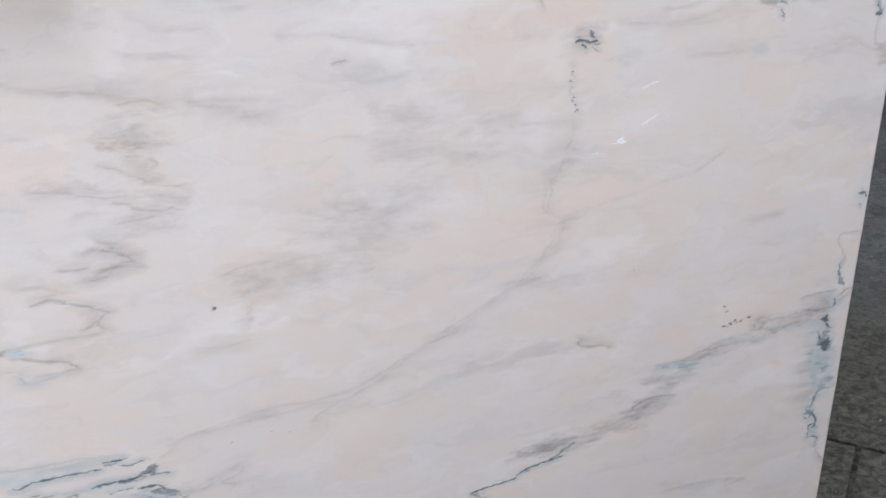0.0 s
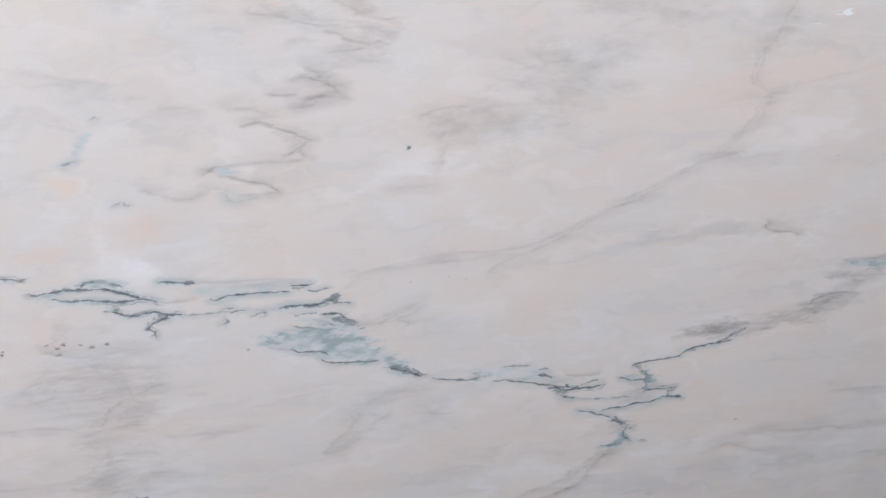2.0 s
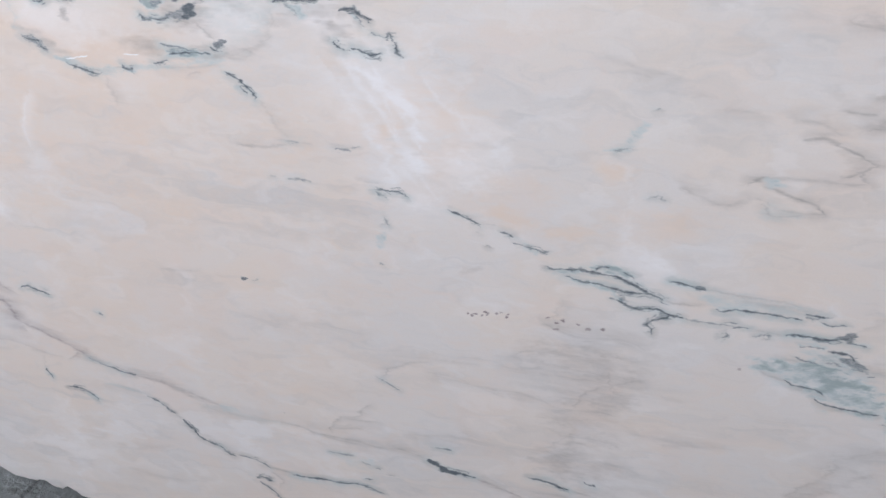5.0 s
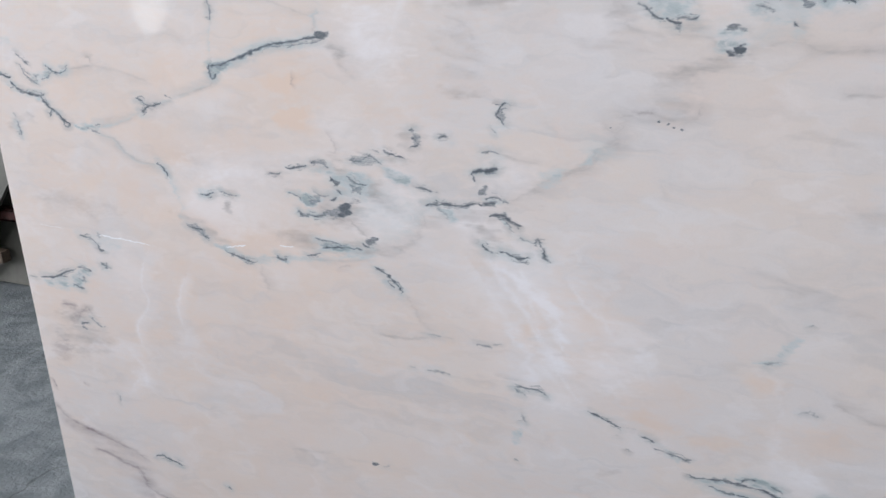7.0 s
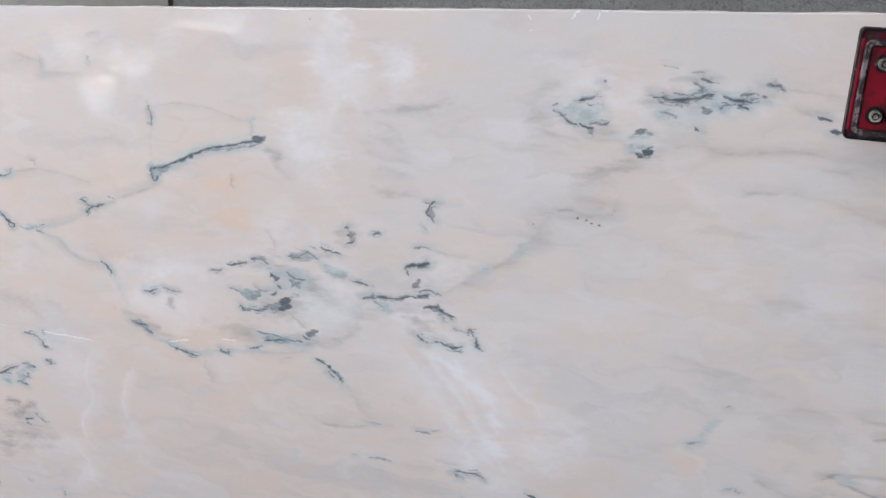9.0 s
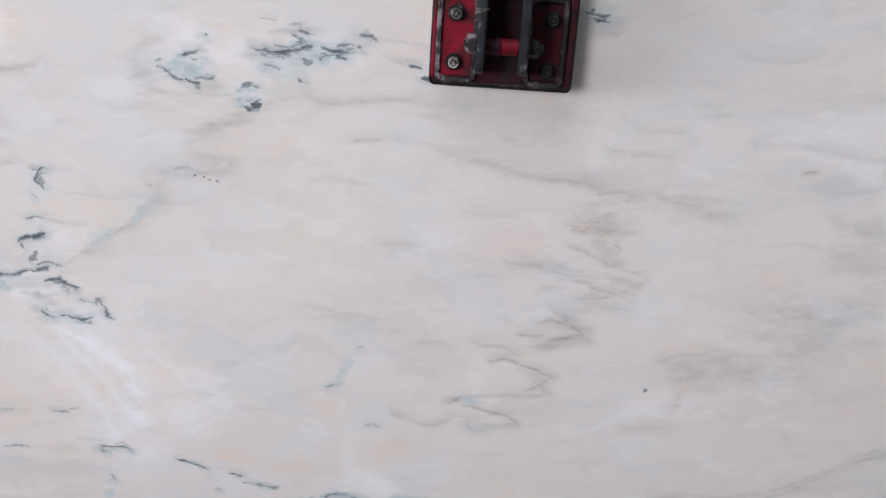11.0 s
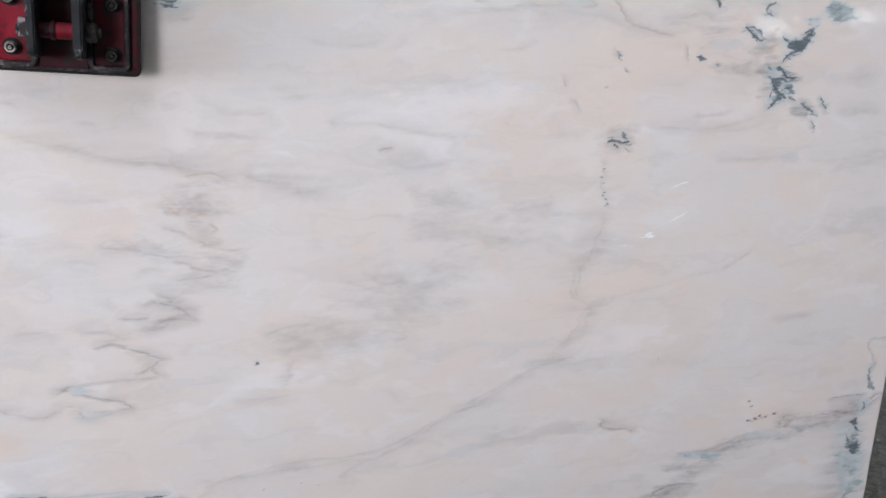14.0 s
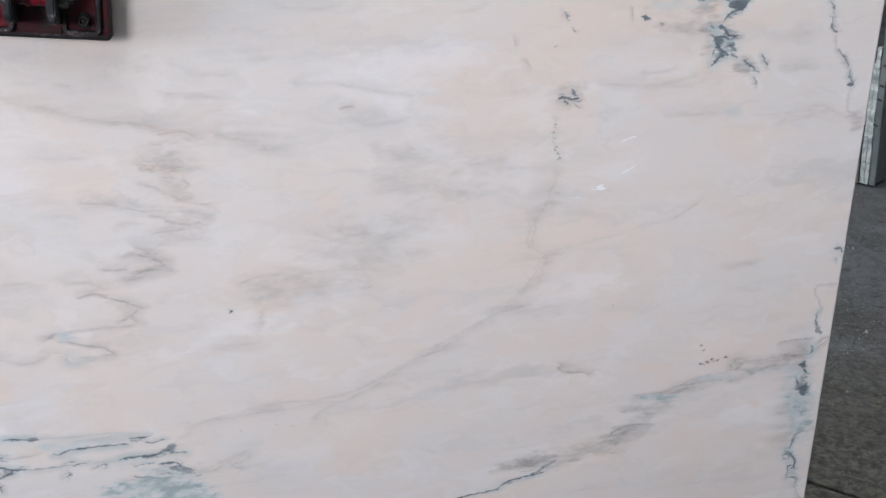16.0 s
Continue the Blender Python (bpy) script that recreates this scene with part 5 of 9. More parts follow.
vein("dark", 0.95, 1.8, (-1.2554, 1.2504), (-1.2351, 1.2535), (-1.2082, 1.2629), (-1.1817, 1.2721), (-1.1559, 1.2804), (-1.1308, 1.2850), (-1.1062, 1.2888), (-1.0819, 1.2934), (-1.0676, 1.2961))
wash("dark", 0.8, (-1.0747, 1.3001), (-1.0557, 1.3028), (-1.0534, 1.2979), (-1.0661, 1.2912), (-1.0773, 1.2926))
wash("dark", 0.35, (-1.2530, 1.2522), (-1.2133, 1.2628), (-1.1817, 1.2721), (-1.2141, 1.2567), (-1.2469, 1.2435))
vein("teal", 0.4, 2.5, (-1.2469, 1.3482), (-1.2500, 1.3183), (-1.2564, 1.2880), (-1.2586, 1.2573))
vein("dark", 0.7, 1.3, (-1.2479, 1.3482), (-1.2479, 1.3337), (-1.2480, 1.3184))
vein("grey", 0.3, 3, (-1.2462, 1.3456), (-1.1970, 1.3499), (-1.1485, 1.3441), (-1.1020, 1.3294), (-1.0789, 1.3238))
vein("teal", 0.5, 4, (-1.0716, 1.3320), (-1.0754, 1.3116), (-1.0651, 1.3019))
# ring of teal and black strokes
vein("dark", 0.8, 1.3, (-1.1748, 1.0909), (-1.1657, 1.0897), (-1.1541, 1.0924))
vein("dark", 0.85, 1.3, (-1.1441, 1.1004), (-1.1256, 1.1035), (-1.1102, 1.1073))
wash("dark", 0.55, (-1.1018, 1.1123), (-1.0896, 1.1167), (-1.0800, 1.1147), (-1.0757, 1.1078), (-1.0854, 1.1090), (-1.0975, 1.1064))
vein("dark", 0.7, 1.2, (-1.1000, 1.1107), (-1.0898, 1.1140), (-1.0805, 1.1093), (-1.0710, 1.1064))
wash("teal", 0.5, (-1.1102, 1.1082), (-1.0759, 1.1060), (-1.0472, 1.1018), (-1.0186, 1.1012), (-1.0010, 1.0848), (-0.9929, 1.0677), (-1.0222, 1.0563), (-1.0461, 1.0588), (-1.0588, 1.0804), (-1.0821, 1.0921))
wash("dark", 0.75, (-1.0650, 1.0871), (-1.0554, 1.0851), (-1.0582, 1.0759), (-1.0647, 1.0790))
vein("dark", 0.85, 2, (-1.0713, 1.0920), (-1.0659, 1.0870))
vein("dark", 0.85, 2, (-1.0615, 1.0712), (-1.0540, 1.0681))
vein("dark", 0.8, 2, (-1.0706, 1.0568), (-1.0633, 1.0620))
vein("dark", 0.8, 1.5, (-1.0411, 1.0951), (-1.0339, 1.0894), (-1.0247, 1.0848), (-1.0124, 1.0840))
wash("dark", 0.5, (-1.0375, 1.0802), (-1.0157, 1.0784), (-1.0191, 1.0709), (-1.0344, 1.0715))
wash("dark", 0.45, (-1.0461, 1.0588), (-1.0263, 1.0650), (-1.0222, 1.0563), (-1.0418, 1.0520))
vein("dark", 0.8, 1.6, (-1.0342, 1.1195), (-1.0248, 1.1184), (-1.0122, 1.1236), (-1.0025, 1.1268), (-0.9935, 1.1231), (-0.9873, 1.1191))
wash("dark", 0.42, (-1.0311, 1.1232), (-1.0071, 1.1283), (-0.9844, 1.1211), (-1.0033, 1.1163), (-1.0270, 1.1147))
vein("dark", 0.5, 1.3, (-0.9971, 1.1376), (-0.9862, 1.1339))
vein("dark", 0.8, 1.3, (-0.9786, 1.1370), (-0.9652, 1.1327), (-0.9490, 1.1294))
wash("teal", 0.65, (-0.9892, 1.1190), (-0.9622, 1.1096), (-0.9398, 1.1025), (-0.9434, 1.0893), (-0.9633, 1.0921), (-0.9808, 1.1057))
vein("dark", 0.75, 1.3, (-0.9317, 1.0867), (-0.9183, 1.0860), (-0.9069, 1.0809))
wash("teal", 0.85, (-1.1451, 1.0627), (-1.1243, 1.0680), (-1.1001, 1.0589), (-1.0855, 1.0556), (-1.0964, 1.0454), (-1.1165, 1.0456), (-1.1308, 1.0536))
wash("dark", 0.5, (-1.1082, 1.0583), (-1.0919, 1.0614), (-1.0910, 1.0505), (-1.1052, 1.0484))
vein("dark", 0.6, 1.1, (-1.1452, 1.0617), (-1.1322, 1.0600), (-1.1228, 1.0534))
vein("dark", 0.6, 1.1, (-1.0992, 1.0682), (-1.0879, 1.0618), (-1.0749, 1.0637))
wash("dark", 0.85, (-1.0599, 1.0459), (-1.0494, 1.0540), (-1.0410, 1.0502), (-1.0418, 1.0401), (-1.0512, 1.0329), (-1.0587, 1.0368))
wash("dark", 0.55, (-1.0871, 1.0389), (-1.0620, 1.0438), (-1.0570, 1.0333), (-1.0732, 1.0281), (-1.0847, 1.0326))
vein("dark", 0.8, 1.5, (-1.1150, 1.0299), (-1.0980, 1.0296), (-1.0827, 1.0328))
vein("dark", 0.75, 1.7, (-1.1307, 1.0350), (-1.1232, 1.0292), (-1.1112, 1.0275))
vein("grey", 0.5, 3.5, (-1.0532, 1.0327), (-1.0392, 1.0249), (-1.0256, 1.0142), (-1.0149, 1.0024))
vein("dark", 0.8, 1.2, (-1.1035, 0.9935), (-1.0916, 0.9910), (-1.0767, 0.9906), (-1.0601, 0.9867))
wash("teal", 0.75, (-1.0973, 0.9847), (-1.0670, 0.9879), (-1.0277, 0.9873), (-1.0234, 0.9812), (-1.0580, 0.9776), (-1.0932, 0.9738))
wash("dark", 0.35, (-1.0950, 0.9868), (-1.0768, 0.9887), (-1.0676, 0.9803), (-1.0900, 0.9760))
vein("dark", 0.85, 1.4, (-1.0928, 0.9786), (-1.0675, 0.9822), (-1.0426, 0.9838), (-1.0281, 0.9826))
wash("dark", 0.7, (-1.0191, 0.9983), (-1.0091, 1.0030), (-1.0006, 1.0020), (-1.0062, 0.9904), (-1.0161, 0.9876))
vein("dark", 0.8, 1.4, (-1.0272, 0.9938), (-1.0198, 0.9890), (-1.0123, 0.9870))
vein("dark", 0.8, 1.4, (-1.1249, 0.9628), (-1.1114, 0.9642), (-1.0988, 0.9685))
vein("dark", 0.85, 1.7, (-1.1777, 0.9561), (-1.1697, 0.9521), (-1.1592, 0.9523))
wash("dark", 0.5, (-1.3432, 0.9925), (-1.3260, 0.9931), (-1.3099, 0.9877), (-1.3090, 0.9778), (-1.2984, 0.9739), (-1.3071, 0.9681), (-1.3161, 0.9761), (-1.3305, 0.9857))
vein("dark", 0.85, 1.5, (-1.3432, 0.9925), (-1.3301, 0.9887), (-1.3157, 0.9861), (-1.3115, 0.9766), (-1.3031, 0.9725))
vein("dark", 0.85, 1.6, (-1.2731, 0.9546), (-1.2594, 0.9501), (-1.2434, 0.9459), (-1.2276, 0.9417), (-1.2201, 0.9406))
wash("dark", 0.35, (-1.2613, 0.9519), (-1.2376, 0.9485), (-1.2223, 0.9403), (-1.2428, 0.9420))
wash("teal", 0.45, (-1.2964, 0.9642), (-1.2702, 0.9520), (-1.2386, 0.9405), (-1.1954, 0.9404), (-1.1521, 0.9501), (-1.0898, 0.9571), (-1.0295, 0.9657), (-1.0044, 0.9758), (-1.0185, 0.9808), (-1.0688, 0.9670), (-1.1512, 0.9580), (-1.2264, 0.9517), (-1.2632, 0.9626))
vein("dark", 0.8, 1.5, (-1.3068, 1.0478), (-1.2959, 1.0467), (-1.2808, 1.0518))
vein("dark", 0.8, 1.3, (-1.2695, 1.0546), (-1.2570, 1.0508), (-1.2409, 1.0502))
wash("teal", 0.3, (-1.3119, 1.0512), (-1.2671, 1.0567), (-1.2352, 1.0526), (-1.2689, 1.0431), (-1.3077, 1.0419))
wash("grey", 0.35, (-1.2565, 1.0384), (-1.2458, 1.0374), (-1.2497, 1.0236), (-1.2580, 1.0267))
wash("milk", 0.6, (-1.3475, 1.0386), (-1.2861, 1.0772), (-1.2073, 1.1062), (-1.1142, 1.1169), (-1.1156, 1.1033), (-1.1786, 1.0851), (-1.2358, 1.0478), (-1.2642, 0.9970), (-1.2978, 0.9938), (-1.3421, 0.9995))
vein("grey", 0.35, 5, (-1.0187, 0.9789), (-0.9799, 0.9859), (-0.9508, 0.9998), (-0.9265, 1.0203), (-0.9191, 1.0387), (-0.9200, 1.0545))
wash("teal", 0.2, (-1.0393, 1.0819), (-0.9642, 1.0789), (-0.9199, 1.0563), (-0.9309, 1.0243), (-0.9791, 0.9969), (-1.0162, 1.0115), (-1.0334, 1.0373))
# strokes past the ring
vein("dark", 0.8, 1.5, (-0.9376, 1.1683), (-0.9295, 1.1687))
wash("dark", 0.5, (-0.9358, 1.1684), (-0.9245, 1.1631), (-0.9217, 1.1507), (-0.9344, 1.1465), (-0.9303, 1.1552))
vein("dark", 0.8, 1.6, (-0.9345, 1.1600), (-0.9277, 1.1545), (-0.9263, 1.1487), (-0.9362, 1.1464))
vein("dark", 0.8, 1.7, (-0.8930, 1.1599), (-0.8851, 1.1628), (-0.8782, 1.1615))
vein("dark", 0.9, 1.7, (-0.7957, 1.2126), (-0.8015, 1.2107), (-0.8050, 1.2018), (-0.8085, 1.1961), (-0.8021, 1.1900), (-0.7982, 1.1838))
wash("dark", 0.5, (-0.8085, 1.1977), (-0.7978, 1.1966), (-0.7966, 1.1839), (-0.8038, 1.1883))
wash("teal", 0.45, (-0.8173, 1.1796), (-0.8064, 1.1834), (-0.8095, 1.1654), (-0.8144, 1.1668))
vein("dark", 0.6, 1.2, (-0.8157, 1.1780), (-0.8110, 1.1702))
vein("dark", 0.7, 1.1, (-0.8311, 1.1437), (-0.8185, 1.1445), (-0.8052, 1.1429))
vein("dark", 0.95, 2.1, (-0.8450, 1.1137), (-0.8338, 1.1178), (-0.8211, 1.1179), (-0.8100, 1.1220))
vein("dark", 0.8, 1.5, (-0.8450, 1.1137), (-0.8446, 1.1028))
wash("dark", 0.65, (-0.8416, 1.0929), (-0.8278, 1.0965), (-0.8307, 1.0870), (-0.8377, 1.0822))
vein("dark", 0.9, 1.7, (-0.9179, 1.0608), (-0.9060, 1.0636), (-0.8972, 1.0626), (-0.8881, 1.0651))
vein("dark", 0.9, 1.5, (-0.9013, 1.0683), (-0.8881, 1.0660), (-0.8749, 1.0645), (-0.8618, 1.0639), (-0.8443, 1.0680), (-0.8331, 1.0681))
vein("dark", 0.6, 1.2, (-0.8707, 1.0606), (-0.8531, 1.0647))
wash("teal", 0.55, (-0.9060, 1.0636), (-0.8798, 1.0554), (-0.8706, 1.0432), (-0.8805, 1.0406), (-0.8950, 1.0515))
vein("dark", 0.5, 1.8, (-0.9036, 1.0594), (-0.8950, 1.0532), (-0.8846, 1.0472))
vein("dark", 0.95, 2.4, (-0.8287, 1.0710), (-0.8209, 1.0734), (-0.8124, 1.0724))
vein("dark", 0.75, 1.3, (-0.8267, 1.0771), (-0.8138, 1.0824), (-0.8013, 1.0776), (-0.7947, 1.0739))
wash("teal", 0.5, (-0.8310, 1.0768), (-0.8011, 1.0835), (-0.7930, 1.0758), (-0.8143, 1.0689))
vein("dark", 0.9, 1.7, (-0.8216, 1.0520), (-0.8104, 1.0556), (-0.8020, 1.0555), (-0.7953, 1.0519), (-0.7870, 1.0467), (-0.7787, 1.0432))
wash("dark", 0.7, (-0.8147, 1.0544), (-0.7993, 1.0583), (-0.7912, 1.0489), (-0.8021, 1.0513))
wash("teal", 0.6, (-0.8046, 1.0527), (-0.7939, 1.0418), (-0.7907, 1.0353), (-0.7981, 1.0414))
vein("dark", 0.6, 1.5, (-0.7996, 1.0498), (-0.7939, 1.0418), (-0.7915, 1.0360))
vein("teal", 0.65, 3, (-0.7900, 1.0319), (-0.7775, 1.0263), (-0.7651, 1.0207), (-0.7568, 1.0190))
vein("dark", 0.75, 1.3, (-0.7775, 1.0255), (-0.7651, 1.0207), (-0.7568, 1.0199), (-0.7525, 1.0263), (-0.7485, 1.0165), (-0.7438, 1.0042), (-0.7406, 0.9959))
vein("dark", 0.85, 1.8, (-0.7462, 1.0108), (-0.7430, 1.0025), (-0.7406, 0.9959))
vein("dark", 0.8, 1.6, (-0.8317, 1.0104), (-0.8267, 1.0039), (-0.8191, 0.9995))
vein("dark", 0.9, 1.5, (-0.8078, 1.0016), (-0.7968, 1.0002), (-0.7867, 0.9960), (-0.7740, 0.9948), (-0.7656, 0.9958))
vein("dark", 0.95, 1.4, (-1.0058, 0.9571), (-0.9966, 0.9516), (-0.9846, 0.9455), (-0.9756, 0.9373), (-0.9695, 0.9287), (-0.9634, 0.9201))
vein("dark", 0.8, 1.2, (-0.9871, 0.9368), (-0.9817, 0.9309), (-0.9773, 0.9258))
vein("grey", 0.5, 5, (-0.7786, 1.0853), (-0.7636, 1.0890), (-0.7513, 1.0958), (-0.7430, 1.1047), (-0.7292, 1.1123), (-0.7188, 1.1187), (-0.7069, 1.1260), (-0.6912, 1.1311), (-0.6819, 1.1428), (-0.6719, 1.1537), (-0.6604, 1.1622), (-0.6491, 1.1668), (-0.6432, 1.1764), (-0.6455, 1.1839))
wash("teal", 0.45, (-0.7511, 1.1041), (-0.7307, 1.1203), (-0.7187, 1.1243), (-0.7229, 1.1103), (-0.7390, 1.1009))
wash("teal", 0.4, (-0.6951, 1.1324), (-0.6834, 1.1451), (-0.6757, 1.1535), (-0.6795, 1.1398))
# nest of strokes beside the clamp
vein("dark", 0.65, 1.7, (-0.6266, 1.3468), (-0.6195, 1.3489))
vein("dark", 0.8, 1.7, (-0.6265, 1.3398), (-0.6180, 1.3363), (-0.6122, 1.3292), (-0.6051, 1.3243), (-0.5966, 1.3216))
vein("dark", 0.88, 2, (-0.5917, 1.3223), (-0.5861, 1.3196), (-0.5770, 1.3168))
vein("dark", 0.75, 1.6, (-0.5813, 1.3224), (-0.5723, 1.3232), (-0.5620, 1.3219), (-0.5566, 1.3233))
wash("dark", 0.55, (-0.5840, 1.3182), (-0.5743, 1.3169), (-0.5754, 1.3084), (-0.5811, 1.3126))
vein("dark", 0.85, 1.9, (-0.5923, 1.3517), (-0.5868, 1.3538), (-0.5765, 1.3538), (-0.5711, 1.3565))
wash("dark", 0.35, (-0.6007, 1.3517), (-0.5834, 1.3545), (-0.5867, 1.3482), (-0.5971, 1.3475))
wash("teal", 0.3, (-0.5972, 1.3517), (-0.5732, 1.3586), (-0.5558, 1.3413), (-0.5566, 1.3240), (-0.5861, 1.3203), (-0.6038, 1.3307))
vein("grey", 0.5, 3, (-0.5642, 1.3517), (-0.5591, 1.3413))
vein("dark", 0.7, 1.8, (-0.5615, 1.3776), (-0.5594, 1.3756))
vein("dark", 0.5, 1.2, (-0.4887, 1.3940), (-0.4727, 1.3912))
vein("dark", 0.55, 1.3, (-0.4535, 1.3857), (-0.4410, 1.3842))
vein("dark", 0.97, 2.2, (-0.4999, 1.3570), (-0.4901, 1.3556), (-0.4803, 1.3529), (-0.4675, 1.3516), (-0.4549, 1.3529), (-0.4424, 1.3548), (-0.4271, 1.3581))
vein("dark", 0.6, 1.3, (-0.4965, 1.3536), (-0.4866, 1.3482))
vein("dark", 0.75, 1.3, (-0.4802, 1.3496), (-0.4674, 1.3489), (-0.4578, 1.3482))
vein("dark", 0.75, 2, (-0.4529, 1.3733), (-0.4451, 1.3693), (-0.4399, 1.3647), (-0.4448, 1.3627))
wash("dark", 0.5, (-0.4529, 1.3739), (-0.4415, 1.3712), (-0.4368, 1.3647), (-0.4428, 1.3614), (-0.4494, 1.3674))
vein("dark", 0.8, 1.7, (-0.4450, 1.3778), (-0.4374, 1.3751), (-0.4292, 1.3731))
vein("dark", 0.88, 1.7, (-0.4177, 1.3561), (-0.4083, 1.3528), (-0.3990, 1.3502), (-0.3900, 1.3502), (-0.3808, 1.3482))
vein("dark", 0.8, 1.7, (-0.3965, 1.3567), (-0.3875, 1.3579), (-0.3786, 1.3592))
vein("dark", 0.65, 1.2, (-0.4212, 1.3430), (-0.4128, 1.3463), (-0.4018, 1.3463))
vein("dark", 0.88, 1.6, (-0.4005, 1.3450), (-0.3944, 1.3437), (-0.3863, 1.3404))
vein("dark", 0.75, 1.6, (-0.3726, 1.3579), (-0.3663, 1.3534))
wash("teal", 0.5, (-0.4148, 1.3580), (-0.3787, 1.3605), (-0.3776, 1.3450), (-0.4015, 1.3417))
vein("dark", 0.8, 2, (-0.3706, 1.3707), (-0.3616, 1.3693), (-0.3528, 1.3686))
vein("dark", 0.75, 1.7, (-0.3555, 1.3667), (-0.3465, 1.3629))
wash("dark", 0.65, (-0.4411, 1.3423), (-0.4322, 1.3403), (-0.4343, 1.3330), (-0.4400, 1.3343))
vein("dark", 0.55, 2.4, (-0.4906, 1.3368), (-0.4814, 1.3341), (-0.4729, 1.3308))
wash("dark", 0.75, (-0.5226, 1.3140), (-0.5113, 1.3155), (-0.5066, 1.3121), (-0.5144, 1.3092), (-0.5211, 1.3105))
vein("dark", 0.55, 1.6, (-0.5079, 1.3121), (-0.4998, 1.3073))
vein("dark", 0.85, 2.3, (-0.4499, 1.3182), (-0.4446, 1.3142))
wash("teal", 0.45, (-0.4560, 1.3147), (-0.4469, 1.3216), (-0.4421, 1.3149), (-0.4525, 1.3080))
wash("dark", 1, (-0.5102, 1.2863), (-0.5037, 1.2907), (-0.4982, 1.2873), (-0.4999, 1.2803), (-0.5079, 1.2794))
wash("dark", 0.95, (-0.5195, 1.2840), (-0.5120, 1.2828), (-0.5085, 1.2780), (-0.5172, 1.2771))
wash("teal", 0.6, (-0.5339, 1.2929), (-0.5144, 1.3106), (-0.5008, 1.3004), (-0.5004, 1.2900), (-0.5167, 1.2827), (-0.5303, 1.2859))
wash("grey", 0.42, (-0.5672, 1.2564), (-0.5535, 1.2640), (-0.5266, 1.2768), (-0.5132, 1.2772), (-0.5259, 1.2577), (-0.5461, 1.2463), (-0.5635, 1.2472))
vein("grey", 0.38, 4.5, (-0.4970, 1.2901), (-0.4808, 1.2939), (-0.4615, 1.2977), (-0.4423, 1.2966), (-0.4294, 1.2928), (-0.4165, 1.2863), (-0.3917, 1.2868), (-0.3437, 1.2912))
wash("teal", 0.2, (-0.5757, 1.3204), (-0.5216, 1.3243), (-0.4764, 1.3382), (-0.4321, 1.3383), (-0.4364, 1.3049), (-0.4809, 1.2959), (-0.5271, 1.2895), (-0.5685, 1.3064))
wash("teal", 0.3, (-0.4967, 1.3583), (-0.4272, 1.3594), (-0.4323, 1.3416), (-0.4830, 1.3415))
# marks by the left end
vein("dark", 0.8, 1.5, (-1.5783, 0.9511), (-1.5657, 0.9502), (-1.5535, 0.9472), (-1.5449, 0.9396))
wash("dark", 0.5, (-1.5409, 0.9601), (-1.5261, 0.9584), (-1.5352, 0.9501))
vein("dark", 0.8, 1.8, (-1.5416, 0.9367), (-1.5366, 0.9298), (-1.5269, 0.9276))
wash("teal", 0.35, (-1.5805, 0.9530), (-1.5276, 0.9635), (-1.4810, 0.9472), (-1.5224, 0.9249), (-1.5455, 0.9363))
vein("dark", 0.6, 1.3, (-1.7167, 0.8602), (-1.6962, 0.8592))
vein("dark", 0.88, 1.5, (-1.6861, 0.8615), (-1.6585, 0.8637), (-1.6396, 0.8704), (-1.6245, 0.8788), (-1.6076, 0.8841))
vein("dark", 0.6, 1.2, (-1.6442, 0.8676), (-1.6237, 0.8700))
vein("dark", 0.75, 1.5, (-1.5933, 0.8901), (-1.5804, 0.8894), (-1.5658, 0.8845))
vein("dark", 0.75, 1.5, (-1.5391, 0.9038), (-1.5272, 0.8998), (-1.5332, 0.8948))
vein("dark", 0.7, 1.5, (-1.5952, 0.8679), (-1.5880, 0.8643), (-1.5835, 0.8737))
vein("dark", 0.8, 1.4, (-1.6132, 0.8569), (-1.6011, 0.8517), (-1.5885, 0.8488))
wash("teal", 0.55, (-1.6801, 0.8577), (-1.6230, 0.8734), (-1.5738, 0.8901), (-1.5623, 0.8827), (-1.5844, 0.8692), (-1.6013, 0.8505), (-1.6422, 0.8455), (-1.6757, 0.8470))
vein("mauve", 0.9, 2.6, (-1.6419, 0.8151), (-1.6286, 0.8146), (-1.6183, 0.8125))
vein("dark", 0.8, 1.5, (-1.6133, 0.7780), (-1.5951, 0.7828))
vein("dark", 0.7, 2, (-1.6104, 0.7727), (-1.6020, 0.7682))
vein("dark", 0.6, 1.4, (-1.5862, 0.7943), (-1.5752, 0.7834), (-1.5631, 0.7783))
wash("grey", 0.38, (-1.6763, 0.7493), (-1.6190, 0.7635), (-1.5700, 0.7762), (-1.5825, 0.7459), (-1.6250, 0.7337), (-1.6730, 0.7323))
vein("grey", 0.5, 3, (-1.6050, 0.7996), (-1.5918, 0.8127), (-1.5846, 0.8024))
vein("grey", 0.4, 4, (-1.6321, 0.7845), (-1.6242, 0.7902), (-1.6142, 0.7870))
vein("mauve", 0.6, 2.5, (-1.6845, 0.7305), (-1.6807, 0.7288))
vein("mauve", 0.5, 3, (-1.6775, 0.7116), (-1.6649, 0.7123))

